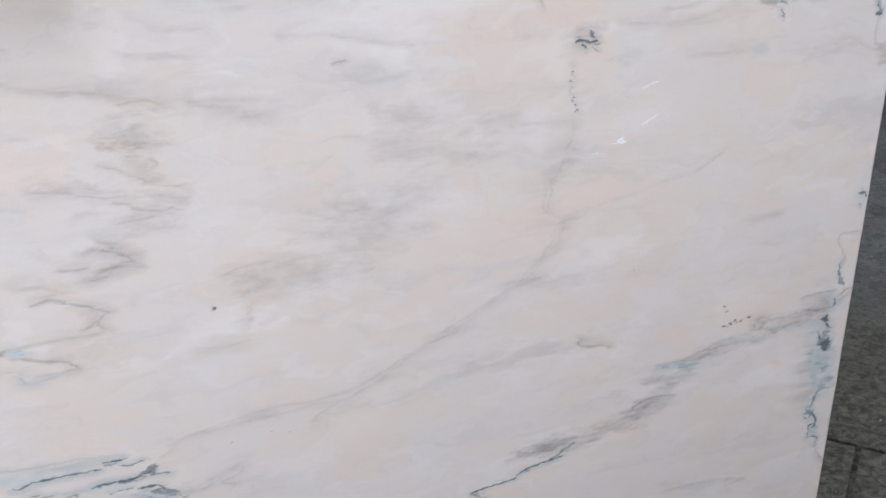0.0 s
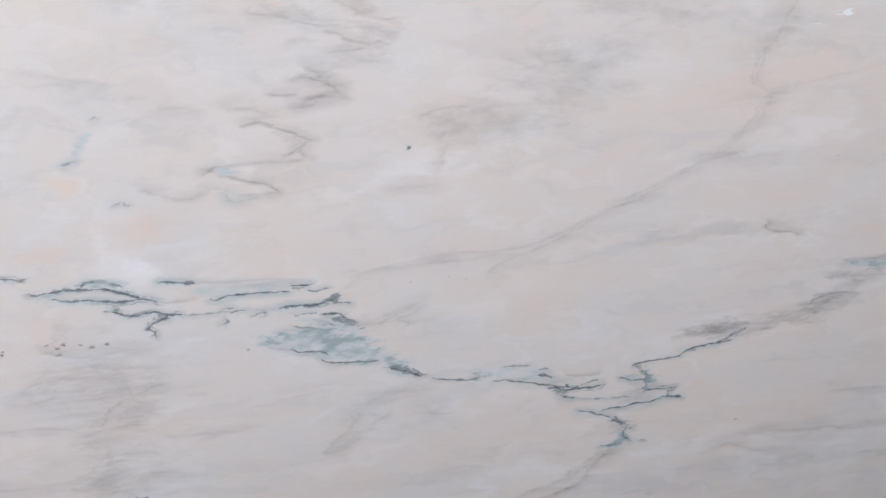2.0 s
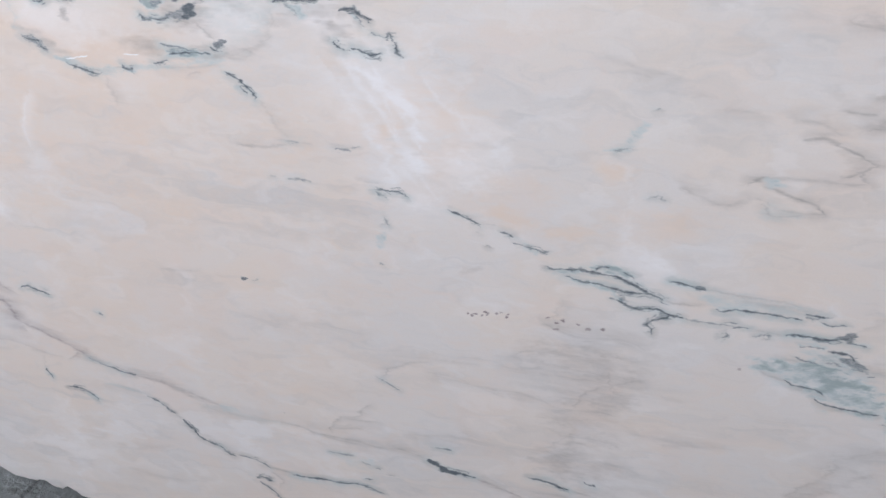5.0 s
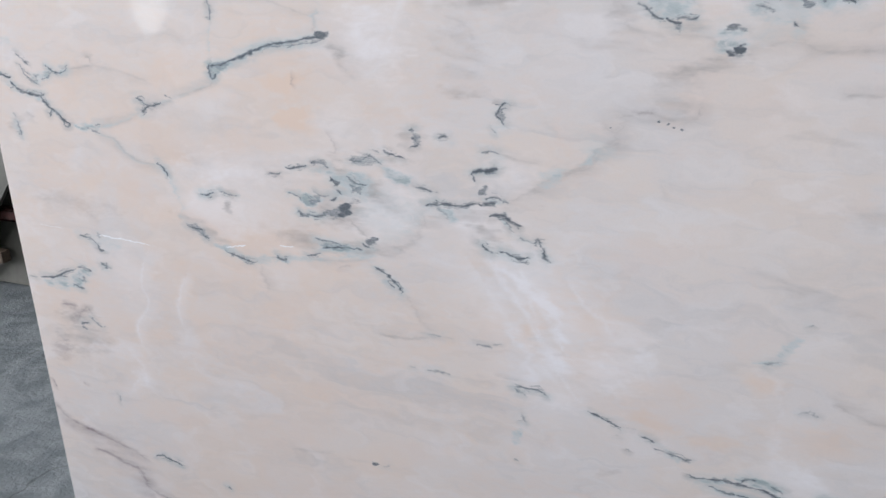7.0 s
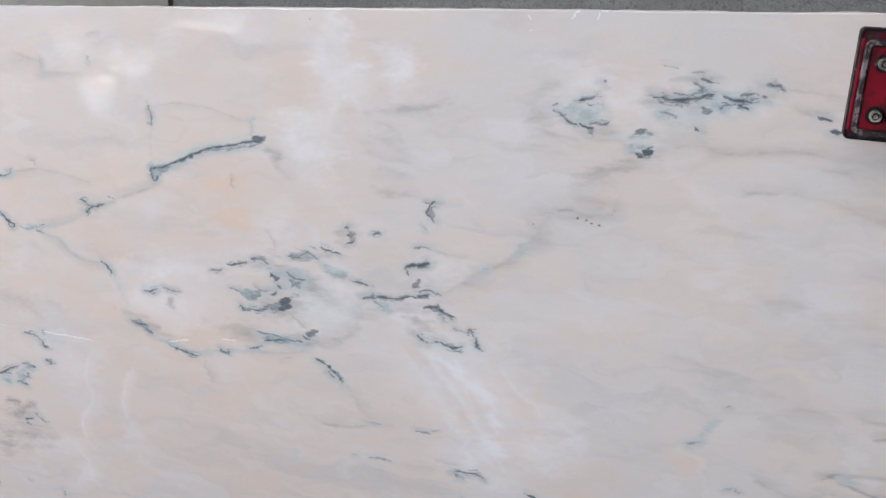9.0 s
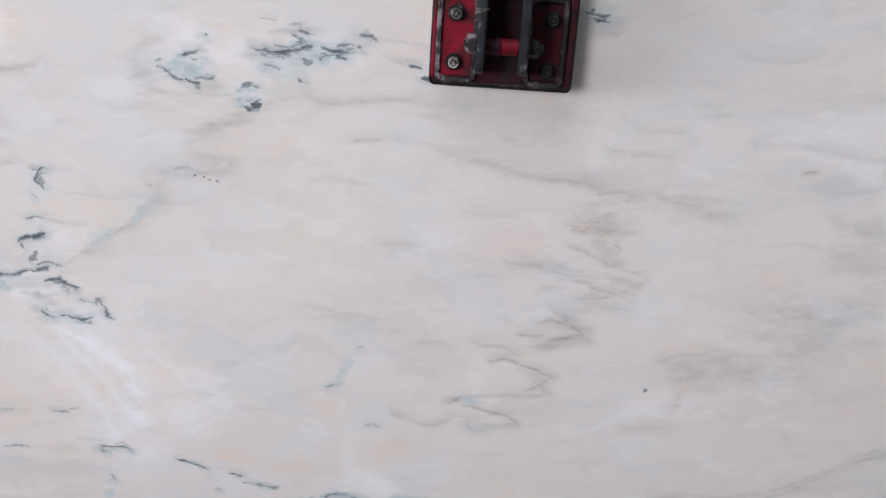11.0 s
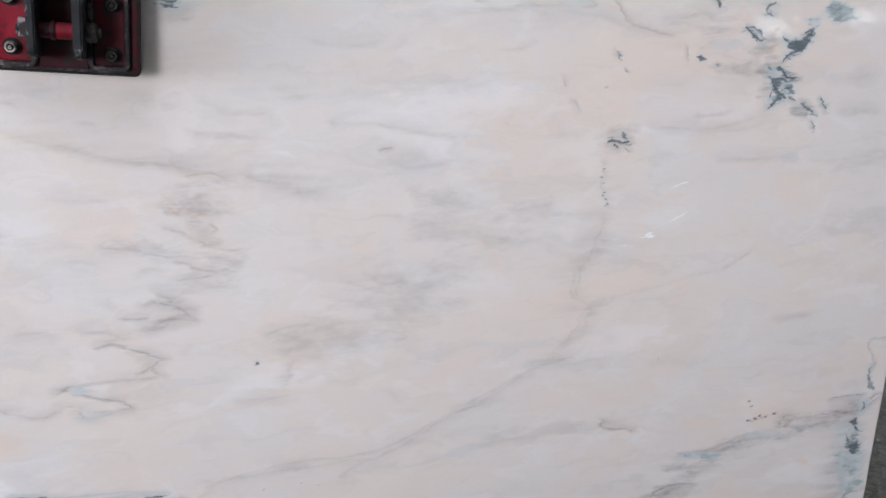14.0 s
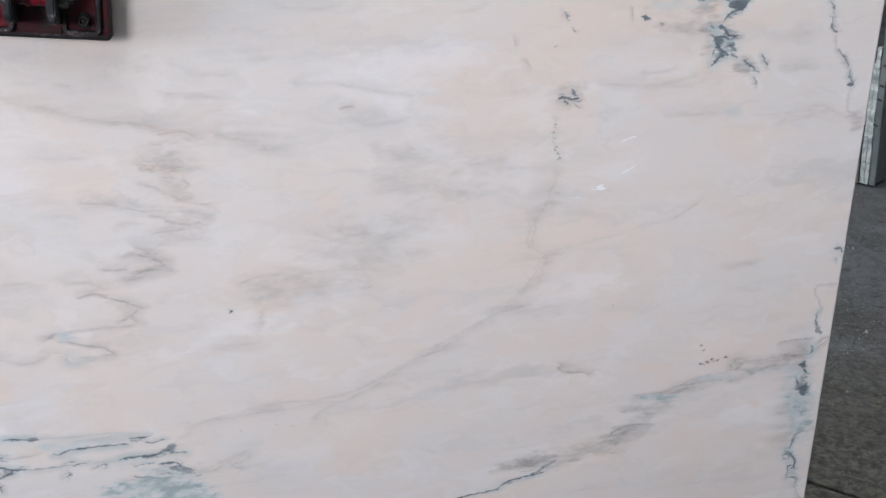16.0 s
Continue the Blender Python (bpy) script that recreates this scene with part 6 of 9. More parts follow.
# long veins of the lower left
vein("dark", 0.85, 1.6, (-1.4914, 0.5237), (-1.4766, 0.5282), (-1.4608, 0.5245), (-1.4463, 0.5206), (-1.4343, 0.5163))
wash("mauve", 0.5, (-1.5471, 0.4923), (-1.5327, 0.4908), (-1.5237, 0.4798), (-1.5215, 0.4551), (-1.5152, 0.4435), (-1.5275, 0.4440), (-1.5371, 0.4652), (-1.5506, 0.4819))
vein("mauve", 0.6, 4, (-1.5236, 0.4485), (-1.4903, 0.4348), (-1.4624, 0.4241), (-1.4346, 0.4134), (-1.4064, 0.4041), (-1.3908, 0.3939))
vein("mauve", 0.4, 3, (-1.4018, 0.3985), (-1.4166, 0.3804), (-1.4311, 0.3726))
vein("dark", 0.5, 1.6, (-1.3869, 0.3856), (-1.3649, 0.3765), (-1.3478, 0.3718))
vein("dark", 0.88, 1.5, (-1.3478, 0.3718), (-1.3305, 0.3684), (-1.3114, 0.3628), (-1.2901, 0.3615))
vein("grey", 0.45, 3.5, (-1.2901, 0.3615), (-1.2492, 0.3587), (-1.2209, 0.3536), (-1.1878, 0.3444), (-1.1555, 0.3311))
vein("teal", 0.4, 5, (-1.1575, 0.3202), (-1.1234, 0.3179), (-1.0897, 0.3141), (-1.0456, 0.3074), (-1.0012, 0.3062))
wash("teal", 0.35, (-1.1277, 0.3262), (-1.0880, 0.3249), (-1.0843, 0.3126), (-1.1188, 0.3109))
vein("grey", 0.3, 2.5, (-1.4842, 0.3712), (-1.4903, 0.3502), (-1.4891, 0.3371))
vein("dark", 0.8, 1.3, (-1.4896, 0.3397), (-1.4857, 0.3309), (-1.4809, 0.3210))
vein("grey", 0.25, 3, (-1.5059, 0.3832), (-1.4759, 0.3779), (-1.4453, 0.3754))
vein("dark", 0.9, 1.6, (-1.4520, 0.3061), (-1.4265, 0.3068), (-1.4089, 0.3020), (-1.3950, 0.2924), (-1.3884, 0.2842))
vein("teal", 0.45, 4, (-1.3645, 0.3293), (-1.3284, 0.3268), (-1.2989, 0.3231), (-1.2705, 0.3153))
vein("dark", 0.8, 1.6, (-1.2705, 0.3153), (-1.2542, 0.3078), (-1.2409, 0.2970), (-1.2307, 0.2883), (-1.2231, 0.2845))
vein("dark", 0.97, 2, (-1.2076, 0.2728), (-1.1976, 0.2626), (-1.1880, 0.2510), (-1.1819, 0.2385), (-1.1711, 0.2325))
vein("dark", 0.8, 1.5, (-1.1679, 0.2304), (-1.1509, 0.2258), (-1.1340, 0.2212), (-1.1273, 0.2116), (-1.1129, 0.2064))
vein("dark", 0.7, 1.3, (-1.1007, 0.2092), (-1.0834, 0.2075), (-1.0664, 0.2044), (-1.0499, 0.1984), (-1.0415, 0.1919))
vein("grey", 0.6, 3.5, (-1.0503, 0.1955), (-1.0162, 0.1922), (-0.9823, 0.1889))
vein("dark", 0.8, 1.5, (-0.9964, 0.1856), (-0.9657, 0.1859), (-0.9372, 0.1885), (-0.9038, 0.1881), (-0.8648, 0.1933), (-0.8380, 0.1874), (-0.8167, 0.1815))
vein("dark", 0.85, 2, (-1.0731, 0.1590), (-1.0605, 0.1649), (-1.0492, 0.1618), (-1.0438, 0.1588))
vein("dark", 0.8, 1.4, (-1.0658, 0.1522), (-1.0521, 0.1411), (-1.0392, 0.1326), (-1.0294, 0.1176))
wash("grey", 0.5, (-1.0722, 0.1650), (-1.0450, 0.1671), (-1.0436, 0.1603), (-1.0678, 0.1545))
vein("grey", 0.4, 3, (-1.0405, 0.1823), (-1.0196, 0.1660), (-1.0275, 0.1499))
wash("dark", 0.9, (-1.0356, 0.6077), (-1.0285, 0.6076), (-1.0309, 0.5986), (-1.0358, 0.6001))
vein("dark", 0.37, 1.3, (-1.0177, 0.6048), (-1.0040, 0.6078))
vein("dark", 0.7, 1.5, (-1.3368, 0.4913), (-1.3305, 0.4887))
vein("grey", 0.55, 4, (-1.0012, 0.3062), (-0.9682, 0.3066), (-0.9418, 0.2991), (-0.9040, 0.2981), (-0.8614, 0.2969), (-0.8198, 0.2905), (-0.7780, 0.2933), (-0.7322, 0.2842))
wash("dark", 0.95, (-0.7313, 0.2832), (-0.7171, 0.2799), (-0.6972, 0.2716), (-0.6721, 0.2645), (-0.6491, 0.2608), (-0.6773, 0.2607), (-0.7025, 0.2626), (-0.7226, 0.2709))
vein("dark", 0.9, 1.6, (-0.7314, 0.2792), (-0.7023, 0.2704), (-0.6751, 0.2651), (-0.6491, 0.2608))
vein("mauve", 0.55, 3.5, (-0.6491, 0.2608), (-0.6273, 0.2530), (-0.5976, 0.2433), (-0.5680, 0.2349))
vein("grey", 0.45, 3.5, (-0.9064, 0.3066), (-0.8987, 0.3300), (-0.8835, 0.3458), (-0.8568, 0.3513), (-0.8396, 0.3709), (-0.8231, 0.3865))
vein("grey", 0.35, 3.5, (-0.8835, 0.3458), (-0.8470, 0.3445), (-0.8107, 0.3458))
vein("grey", 0.35, 3.5, (-0.8968, 0.3177), (-0.8483, 0.3279))
vein("dark", 0.56, 1.3, (-0.8058, 0.4435), (-0.7962, 0.4383), (-0.7867, 0.4330), (-0.7732, 0.4261))
vein("grey", 0.38, 3.5, (-0.7966, 0.4476), (-0.7946, 0.4630), (-0.7773, 0.4719), (-0.7622, 0.4803), (-0.7184, 0.4938))
vein("dark", 0.46, 1.3, (-0.9133, 0.2593), (-0.8969, 0.2603), (-0.8699, 0.2610))
vein("dark", 0.37, 1.2, (-0.8548, 0.2485), (-0.8391, 0.2441))
vein("dark", 0.5, 1.5, (-0.8309, 0.2393), (-0.8223, 0.2400))
vein("dark", 0.7, 1.2, (-0.8504, 0.2091), (-0.8362, 0.2111))
vein("dark", 0.31, 1.2, (-0.8029, 0.2284), (-0.7922, 0.2296))
vein("dark", 0.7, 1.2, (-0.7159, 0.3134), (-0.7008, 0.3129), (-0.6879, 0.3120))
wash("teal", 0.28, (-0.9189, 0.2580), (-0.8327, 0.2575), (-0.8131, 0.2354), (-0.8776, 0.2339))
vein("dark", 0.95, 1.6, (-0.5540, 0.2821), (-0.5349, 0.2816), (-0.5158, 0.2798), (-0.5014, 0.2744), (-0.4871, 0.2702))
vein("dark", 0.7, 1.3, (-0.4601, 0.2956), (-0.4533, 0.2898))
vein("dark", 0.8, 1.5, (-0.4552, 0.2906), (-0.4441, 0.2908))
vein("grey", 0.38, 7, (-0.5976, 0.5043), (-0.5616, 0.5020), (-0.5172, 0.5025), (-0.4649, 0.5014))
vein("grey", 0.33, 5, (-0.7100, 0.4670), (-0.6347, 0.4583), (-0.5610, 0.4554), (-0.5064, 0.4378))
vein("grey", 0.32, 5, (-0.7554, 0.3325), (-0.6851, 0.3413), (-0.6265, 0.3417))
vein("grey", 0.45, 4, (-0.5752, 0.5278), (-0.5621, 0.5408), (-0.5183, 0.5420), (-0.4670, 0.5468))
vein("grey", 0.45, 4, (-0.4664, 0.5332), (-0.4363, 0.5280), (-0.4300, 0.4917), (-0.4125, 0.4842))
vein("grey", 0.4, 5, (-0.4960, 0.3938), (-0.4600, 0.3956), (-0.4296, 0.4079))
vein("grey", 0.42, 6, (-0.5176, 0.3475), (-0.4940, 0.3345), (-0.5024, 0.3080), (-0.4925, 0.2916))
wash("grey", 0.33, (-0.5363, 0.3554), (-0.4960, 0.3938), (-0.4855, 0.3546), (-0.4925, 0.2916), (-0.5210, 0.2974))
vein("dark", 0.46, 1.2, (-0.9246, 0.8571), (-0.9111, 0.8565), (-0.9020, 0.8573))
vein("grey", 0.33, 3.5, (-0.9382, 0.8577), (-0.8843, 0.8553))
vein("dark", 0.56, 1.6, (-0.8474, 0.8523), (-0.8377, 0.8523), (-0.8228, 0.8519))
vein("dark", 0.37, 1.2, (-0.8314, 0.8538), (-0.8092, 0.8592))
vein("dark", 0.37, 1.2, (-0.9556, 0.7975), (-0.9483, 0.7963))
vein("dark", 0.46, 1.2, (-0.9260, 0.7958), (-0.9093, 0.7965), (-0.8913, 0.7937))
vein("grey", 0.38, 3.5, (-0.8093, 0.8048), (-0.7875, 0.8024))
vein("dark", 0.5, 1.5, (-0.7892, 0.7903), (-0.7826, 0.7846), (-0.7757, 0.7835))
vein("dark", 0.75, 1.3, (-0.7926, 0.7928), (-0.7794, 0.7932), (-0.7619, 0.7932), (-0.7490, 0.7918), (-0.7390, 0.7847))
wash("teal", 0.5, (-0.7937, 0.7172), (-0.7797, 0.7237), (-0.7796, 0.6994), (-0.7911, 0.6911))
vein("dark", 0.5, 1.4, (-0.7781, 0.7478), (-0.7744, 0.7358))
vein("dark", 0.5, 1.4, (-0.7881, 0.6686), (-0.7820, 0.6644))
vein("dark", 0.88, 1.3, (-0.6744, 0.7707), (-0.6602, 0.7641), (-0.6435, 0.7578), (-0.6310, 0.7528))
vein("dark", 0.31, 1.1, (-0.6268, 0.7533), (-0.6076, 0.7537))
vein("dark", 0.8, 1.6, (-0.5993, 0.7446), (-0.5910, 0.7428), (-0.5810, 0.7385))
wash("teal", 0.45, (-0.6018, 0.7452), (-0.5852, 0.7426), (-0.5479, 0.7241), (-0.5644, 0.7239))
vein("dark", 0.7, 1.3, (-0.5810, 0.7292), (-0.5644, 0.7257), (-0.5437, 0.7191), (-0.5314, 0.7188))
wash("teal", 0.5, (-0.5727, 0.7284), (-0.5397, 0.7233), (-0.5477, 0.7129), (-0.5684, 0.7168))
vein("dark", 0.31, 1.1, (-0.6396, 0.7406), (-0.6311, 0.7398))
vein("dark", 0.5, 1.2, (-0.6229, 0.7193), (-0.6170, 0.7181))
wash("milk", 0.95, (-0.8119, 0.9754), (-0.7952, 0.9764), (-0.7634, 0.9624), (-0.7362, 0.9401), (-0.7212, 0.9166), (-0.7143, 0.8880), (-0.7067, 0.8743), (-0.7193, 0.8706), (-0.7347, 0.8948), (-0.7574, 0.9304), (-0.7889, 0.9527))
wash("milk", 0.75, (-0.8006, 0.9105), (-0.7813, 0.8867), (-0.7635, 0.8362), (-0.7392, 0.8118), (-0.7571, 0.8010), (-0.7814, 0.8256), (-0.7955, 0.8683))
wash("milk", 0.6, (-0.7635, 0.8362), (-0.7212, 0.8314), (-0.6301, 0.8229), (-0.5898, 0.8861), (-0.6015, 0.9015), (-0.6056, 0.8596), (-0.6706, 0.8450), (-0.7203, 0.8490))
wash("milk", 0.65, (-0.4253, 0.8601), (-0.4108, 0.7595), (-0.3733, 0.7194), (-0.3574, 0.7125), (-0.3961, 0.7164), (-0.4272, 0.7751))
wash("grey", 0.35, (-0.7286, 0.8526), (-0.7115, 0.8602), (-0.7101, 0.8543), (-0.7221, 0.8471))
vein("dark", 0.5, 1.6, (-0.4417, 0.8845), (-0.4311, 0.8903))
wash("teal", 0.38, (-0.4600, 0.8813), (-0.4314, 0.8958), (-0.4121, 0.9288), (-0.4048, 0.9255), (-0.4270, 0.8842))
vein("dark", 0.37, 1.5, (-0.3966, 0.8215), (-0.3860, 0.8268), (-0.3805, 0.8232))
# dark star of the upper right
wash("dark", 0.85, (0.7992, 1.3156), (0.8116, 1.3087), (0.8228, 1.3092), (0.8321, 1.3105), (0.8383, 1.3185), (0.8467, 1.3248), (0.8520, 1.3214), (0.8454, 1.3101), (0.8373, 1.3022), (0.8329, 1.2941), (0.8250, 1.2960), (0.8125, 1.3029))
vein("dark", 0.9, 1.8, (0.7992, 1.3156), (0.8098, 1.3079), (0.8217, 1.3043), (0.8307, 1.3073), (0.8388, 1.3152), (0.8489, 1.3231))
vein("dark", 0.9, 1.5, (0.8281, 1.2942), (0.8172, 1.2913), (0.8078, 1.2850), (0.8022, 1.2786))
vein("dark", 0.6, 1.2, (0.8078, 1.2850), (0.8160, 1.2814))
wash("teal", 0.65, (0.7970, 1.3116), (0.8295, 1.3147), (0.8552, 1.3302), (0.8526, 1.3181), (0.8374, 1.2956), (0.8132, 1.2988))
wash("teal", 0.75, (0.8645, 1.3583), (0.8776, 1.3644), (0.9028, 1.3575), (0.9206, 1.3408), (0.9024, 1.3347), (0.8785, 1.3337), (0.8626, 1.3422), (0.8402, 1.3347), (0.8344, 1.3413), (0.8571, 1.3464))
wash("dark", 0.4, (0.8695, 1.3566), (0.8884, 1.3578), (0.8903, 1.3375), (0.8753, 1.3354))
vein("dark", 0.75, 1.5, (0.7794, 1.3640), (0.7681, 1.3603), (0.7677, 1.3509), (0.7776, 1.3459))
wash("teal", 0.85, (0.7431, 1.3308), (0.7604, 1.3255), (0.7649, 1.3141), (0.7524, 1.3177))
vein("dark", 0.9, 1.6, (0.7376, 1.3309), (0.7494, 1.3194), (0.7598, 1.3111), (0.7689, 1.3124))
vein("dark", 0.75, 1.5, (0.7410, 1.3324), (0.7526, 1.3289), (0.7628, 1.3223), (0.7668, 1.3141))
vein("dark", 0.8, 1.8, (0.6814, 1.3738), (0.6916, 1.3635), seam=0.15)
vein("dark", 0.8, 1.8, (0.7796, 1.2728), (0.7858, 1.2692))
wash("dark", 0.75, (0.7980, 1.2754), (0.8071, 1.2659), (0.8123, 1.2574), (0.8091, 1.2533), (0.8004, 1.2604))
vein("dark", 0.95, 1.8, (0.8004, 1.2720), (0.8104, 1.2575), (0.8207, 1.2529), (0.8300, 1.2542))
wash("dark", 0.75, (0.7855, 1.2584), (0.7935, 1.2556), (0.8025, 1.2469), (0.8022, 1.2368), (0.8103, 1.2279), (0.8013, 1.2241), (0.7900, 1.2356), (0.7913, 1.2456))
vein("dark", 0.95, 1.8, (0.7865, 1.2584), (0.7939, 1.2413), (0.8052, 1.2298), (0.8158, 1.2234))
vein("dark", 0.8, 1.5, (0.7941, 1.2522), (0.8062, 1.2534), (0.8165, 1.2488))
vein("dark", 0.85, 1.6, (0.8227, 1.2401), (0.8135, 1.2380), (0.8044, 1.2350))
wash("dark", 0.65, (0.8112, 1.2406), (0.8223, 1.2427), (0.8290, 1.2313), (0.8183, 1.2318))
vein("dark", 0.88, 1.7, (0.8081, 1.2238), (0.7974, 1.2183), (0.7891, 1.2101))
vein("dark", 0.8, 1.5, (0.7904, 1.2330), (0.7869, 1.2247))
vein("dark", 0.7, 1.3, (0.8203, 1.2258), (0.8340, 1.2183))
wash("teal", 0.75, (0.7779, 1.2712), (0.8025, 1.2769), (0.8200, 1.2571), (0.8312, 1.2355), (0.8207, 1.2232), (0.7923, 1.2202), (0.7856, 1.2459))
vein("dark", 0.85, 1.5, (0.8446, 1.2135), (0.8551, 1.2087), (0.8662, 1.2012))
wash("dark", 0.6, (0.8571, 1.2086), (0.8679, 1.2029), (0.8743, 1.1947), (0.8652, 1.1961))
vein("dark", 0.7, 1.4, (0.8688, 1.1863), (0.8741, 1.1728))
vein("dark", 0.8, 1.3, (0.8794, 1.2214), (0.8841, 1.2117), (0.8895, 1.2036))
wash("teal", 0.45, (0.8519, 1.2106), (0.8785, 1.1989), (0.8783, 1.1884), (0.8609, 1.1980))
vein("dark", 0.65, 1.5, (0.5361, 1.3038), (0.5395, 1.2943), (0.5416, 1.2902), seam=0.15)
vein("dark", 0.6, 1.4, (0.5485, 1.2797), (0.5526, 1.2732), seam=0.15)
vein("mauve", 0.45, 2.5, (0.5261, 1.3730), (0.5370, 1.3637), (0.5448, 1.3514), (0.5542, 1.3420))
vein("mauve", 0.3, 3, (0.5543, 1.3405), (0.5827, 1.3320), (0.6185, 1.3232))
vein("mauve", 0.6, 2, (0.6436, 1.3042), (0.6439, 1.2939), (0.6477, 1.2841))
wash("dark", 0.8, (0.6613, 1.2901), (0.6681, 1.2938), (0.6707, 1.2873), (0.6639, 1.2835))
vein("dark", 0.5, 1.4, (0.6917, 1.2785), (0.7011, 1.2765), seam=0.15)
vein("grey", 0.42, 5, (0.6122, 1.3405), (0.6421, 1.3475), (0.6589, 1.3549), (0.6872, 1.3425))
vein("grey", 0.38, 5, (0.6252, 1.3417), (0.6797, 1.3309), (0.6990, 1.3209))
vein("mauve", 0.3, 4, (0.6717, 1.3232), (0.7028, 1.3263))
wash("teal", 0.4, (0.6734, 1.3089), (0.7272, 1.3136), (0.7474, 1.3009), (0.7019, 1.2983))
wash("grey", 0.4, (0.7474, 1.3009), (0.7742, 1.3082), (0.7798, 1.2711), (0.7634, 1.2552), (0.7504, 1.2804))
wash("dark", 0.7, (0.5493, 1.1886), (0.5556, 1.1874), (0.5594, 1.1746), (0.5524, 1.1734))
vein("dark", 0.9, 1.5, (0.5286, 1.1705), (0.5400, 1.1724), (0.5519, 1.1683), (0.5624, 1.1711), seam=0.15)
vein("dark", 0.8, 1.5, (0.5379, 1.1658), (0.5453, 1.1620), seam=0.15)
vein("dark", 0.7, 1.3, (0.5540, 1.1648), (0.5647, 1.1659), seam=0.15)
vein("dark", 0.5, 1.2, (0.5543, 1.1614), (0.5639, 1.1541), seam=0.15)
wash("grey", 0.42, (0.5308, 1.1763), (0.5567, 1.1857), (0.5647, 1.1659), (0.5362, 1.1642))
wash("grey", 0.38, (0.4959, 0.9751), (0.5125, 1.0011), (0.5250, 1.0182), (0.5387, 1.0188), (0.5270, 0.9906), (0.5104, 0.9644))
wash("grey", 0.42, (0.4880, 0.9554), (0.5064, 0.9555), (0.5117, 0.9456), (0.4884, 0.9479))
vein("grey", 0.42, 6, (0.4869, 0.9713), (0.4872, 0.9387), (0.4996, 0.9185), (0.5171, 0.9091), (0.5154, 0.8929), (0.5076, 0.8696))
vein("grey", 0.38, 5, (0.5171, 0.9091), (0.5519, 0.9111))
# grey and teal band towards the right end
wash("grey", 0.94, (0.4475, 0.5092), (0.4903, 0.5102), (0.5171, 0.5213), (0.5499, 0.5145), (0.5559, 0.5024), (0.5290, 0.4874), (0.5017, 0.4873), (0.4583, 0.5000))
vein("grey", 0.8, 5, (0.5290, 0.4849), (0.5672, 0.4930), (0.6004, 0.4946))
wash("grey", 0.58, (0.5669, 0.5005), (0.6222, 0.5057), (0.6786, 0.5022), (0.6907, 0.4914), (0.6229, 0.4907), (0.5786, 0.4860))
wash("grey", 0.87, (0.6212, 0.5243), (0.6426, 0.5390), (0.6751, 0.5556), (0.7261, 0.5522), (0.6880, 0.5315), (0.6782, 0.5085), (0.6674, 0.5004), (0.6384, 0.5152))
vein("grey", 0.87, 4, (0.6324, 0.5224), (0.6539, 0.5372), (0.6810, 0.5510), (0.7263, 0.5497))
wash("grey", 0.72, (0.6670, 0.5954), (0.7063, 0.5916), (0.7406, 0.5839), (0.7316, 0.5550), (0.7205, 0.5507), (0.7130, 0.5762), (0.6731, 0.5873))
wash("teal", 0.85, (0.6991, 0.6142), (0.7442, 0.6097), (0.7846, 0.6012), (0.7626, 0.5925), (0.7167, 0.6020))
vein("grey", 0.94, 5, (0.6992, 0.6118), (0.7496, 0.6125), (0.7772, 0.6202), (0.8049, 0.6280), (0.8272, 0.6331))
wash("grey", 0.8, (0.7387, 0.6082), (0.7826, 0.6230), (0.8327, 0.6359), (0.8969, 0.6301), (0.8864, 0.6196), (0.8287, 0.6185), (0.7846, 0.6012), (0.7636, 0.5803), (0.7182, 0.5814))
wash("teal", 0.4, (0.8156, 0.6348), (0.8847, 0.6343), (0.8980, 0.6203), (0.8399, 0.6217))
wash("grey", 0.94, (0.8782, 0.6412), (0.8871, 0.6636), (0.9159, 0.6655), (0.9063, 0.6491), (0.9308, 0.6396), (1.0016, 0.6416), (1.0059, 0.6530), (1.0361, 0.6512), (1.0147, 0.6337), (0.9677, 0.6283), (0.9204, 0.6291))
vein("grey", 0.94, 4, (0.8840, 0.6403), (0.8989, 0.6620), (0.9233, 0.6526))
vein("mauve", 0.4, 4, (0.9293, 0.6518), (0.9880, 0.6531), (1.0361, 0.6512), (1.0592, 0.6576), (1.0918, 0.6808))
vein("teal", 0.45, 5, (0.9082, 0.6333), (0.9682, 0.6246), (1.0147, 0.6337))
vein("grey", 1, 4, (0.5488, 0.6942), (0.5597, 0.6847), (0.5918, 0.6789), (0.6082, 0.6720))
vein("mauve", 0.9, 1.7, (0.8205, 0.6997), (0.8231, 0.6959))
vein("mauve", 0.9, 1.5, (0.8280, 0.6590), (0.8315, 0.6585))
vein("mauve", 0.9, 1.7, (0.8378, 0.6635), (0.8414, 0.6618))
vein("mauve", 0.8, 1.4, (0.8489, 0.6666), (0.8513, 0.6651))
vein("mauve", 0.8, 1.4, (0.8595, 0.6640), (0.8617, 0.6648))
vein("mauve", 0.9, 1.8, (0.8753, 0.6665), (0.8797, 0.6682))
vein("dark", 0.8, 1.4, (1.0676, 0.8627), (1.0816, 0.8623), (1.0864, 0.8552))
vein("dark", 0.6, 1.2, (1.0766, 0.8440), (1.0781, 0.8416))
vein("mauve", 0.55, 2.5, (1.0878, 0.7910), (1.0617, 0.7918), (1.0419, 0.7907), (1.0474, 0.7707), (1.0596, 0.7461), (1.0585, 0.7382))
vein("dark", 0.75, 1.4, (1.0549, 0.7386), (1.0525, 0.7238), (1.0573, 0.7079), (1.0568, 0.6962))
wash("dark", 0.6, (1.0537, 0.7084), (1.0638, 0.7047), (1.0686, 0.6899), (1.0580, 0.6960))
vein("mauve", 0.5, 3, (0.9838, 0.6834), (1.0310, 0.6854), (1.0550, 0.6845))
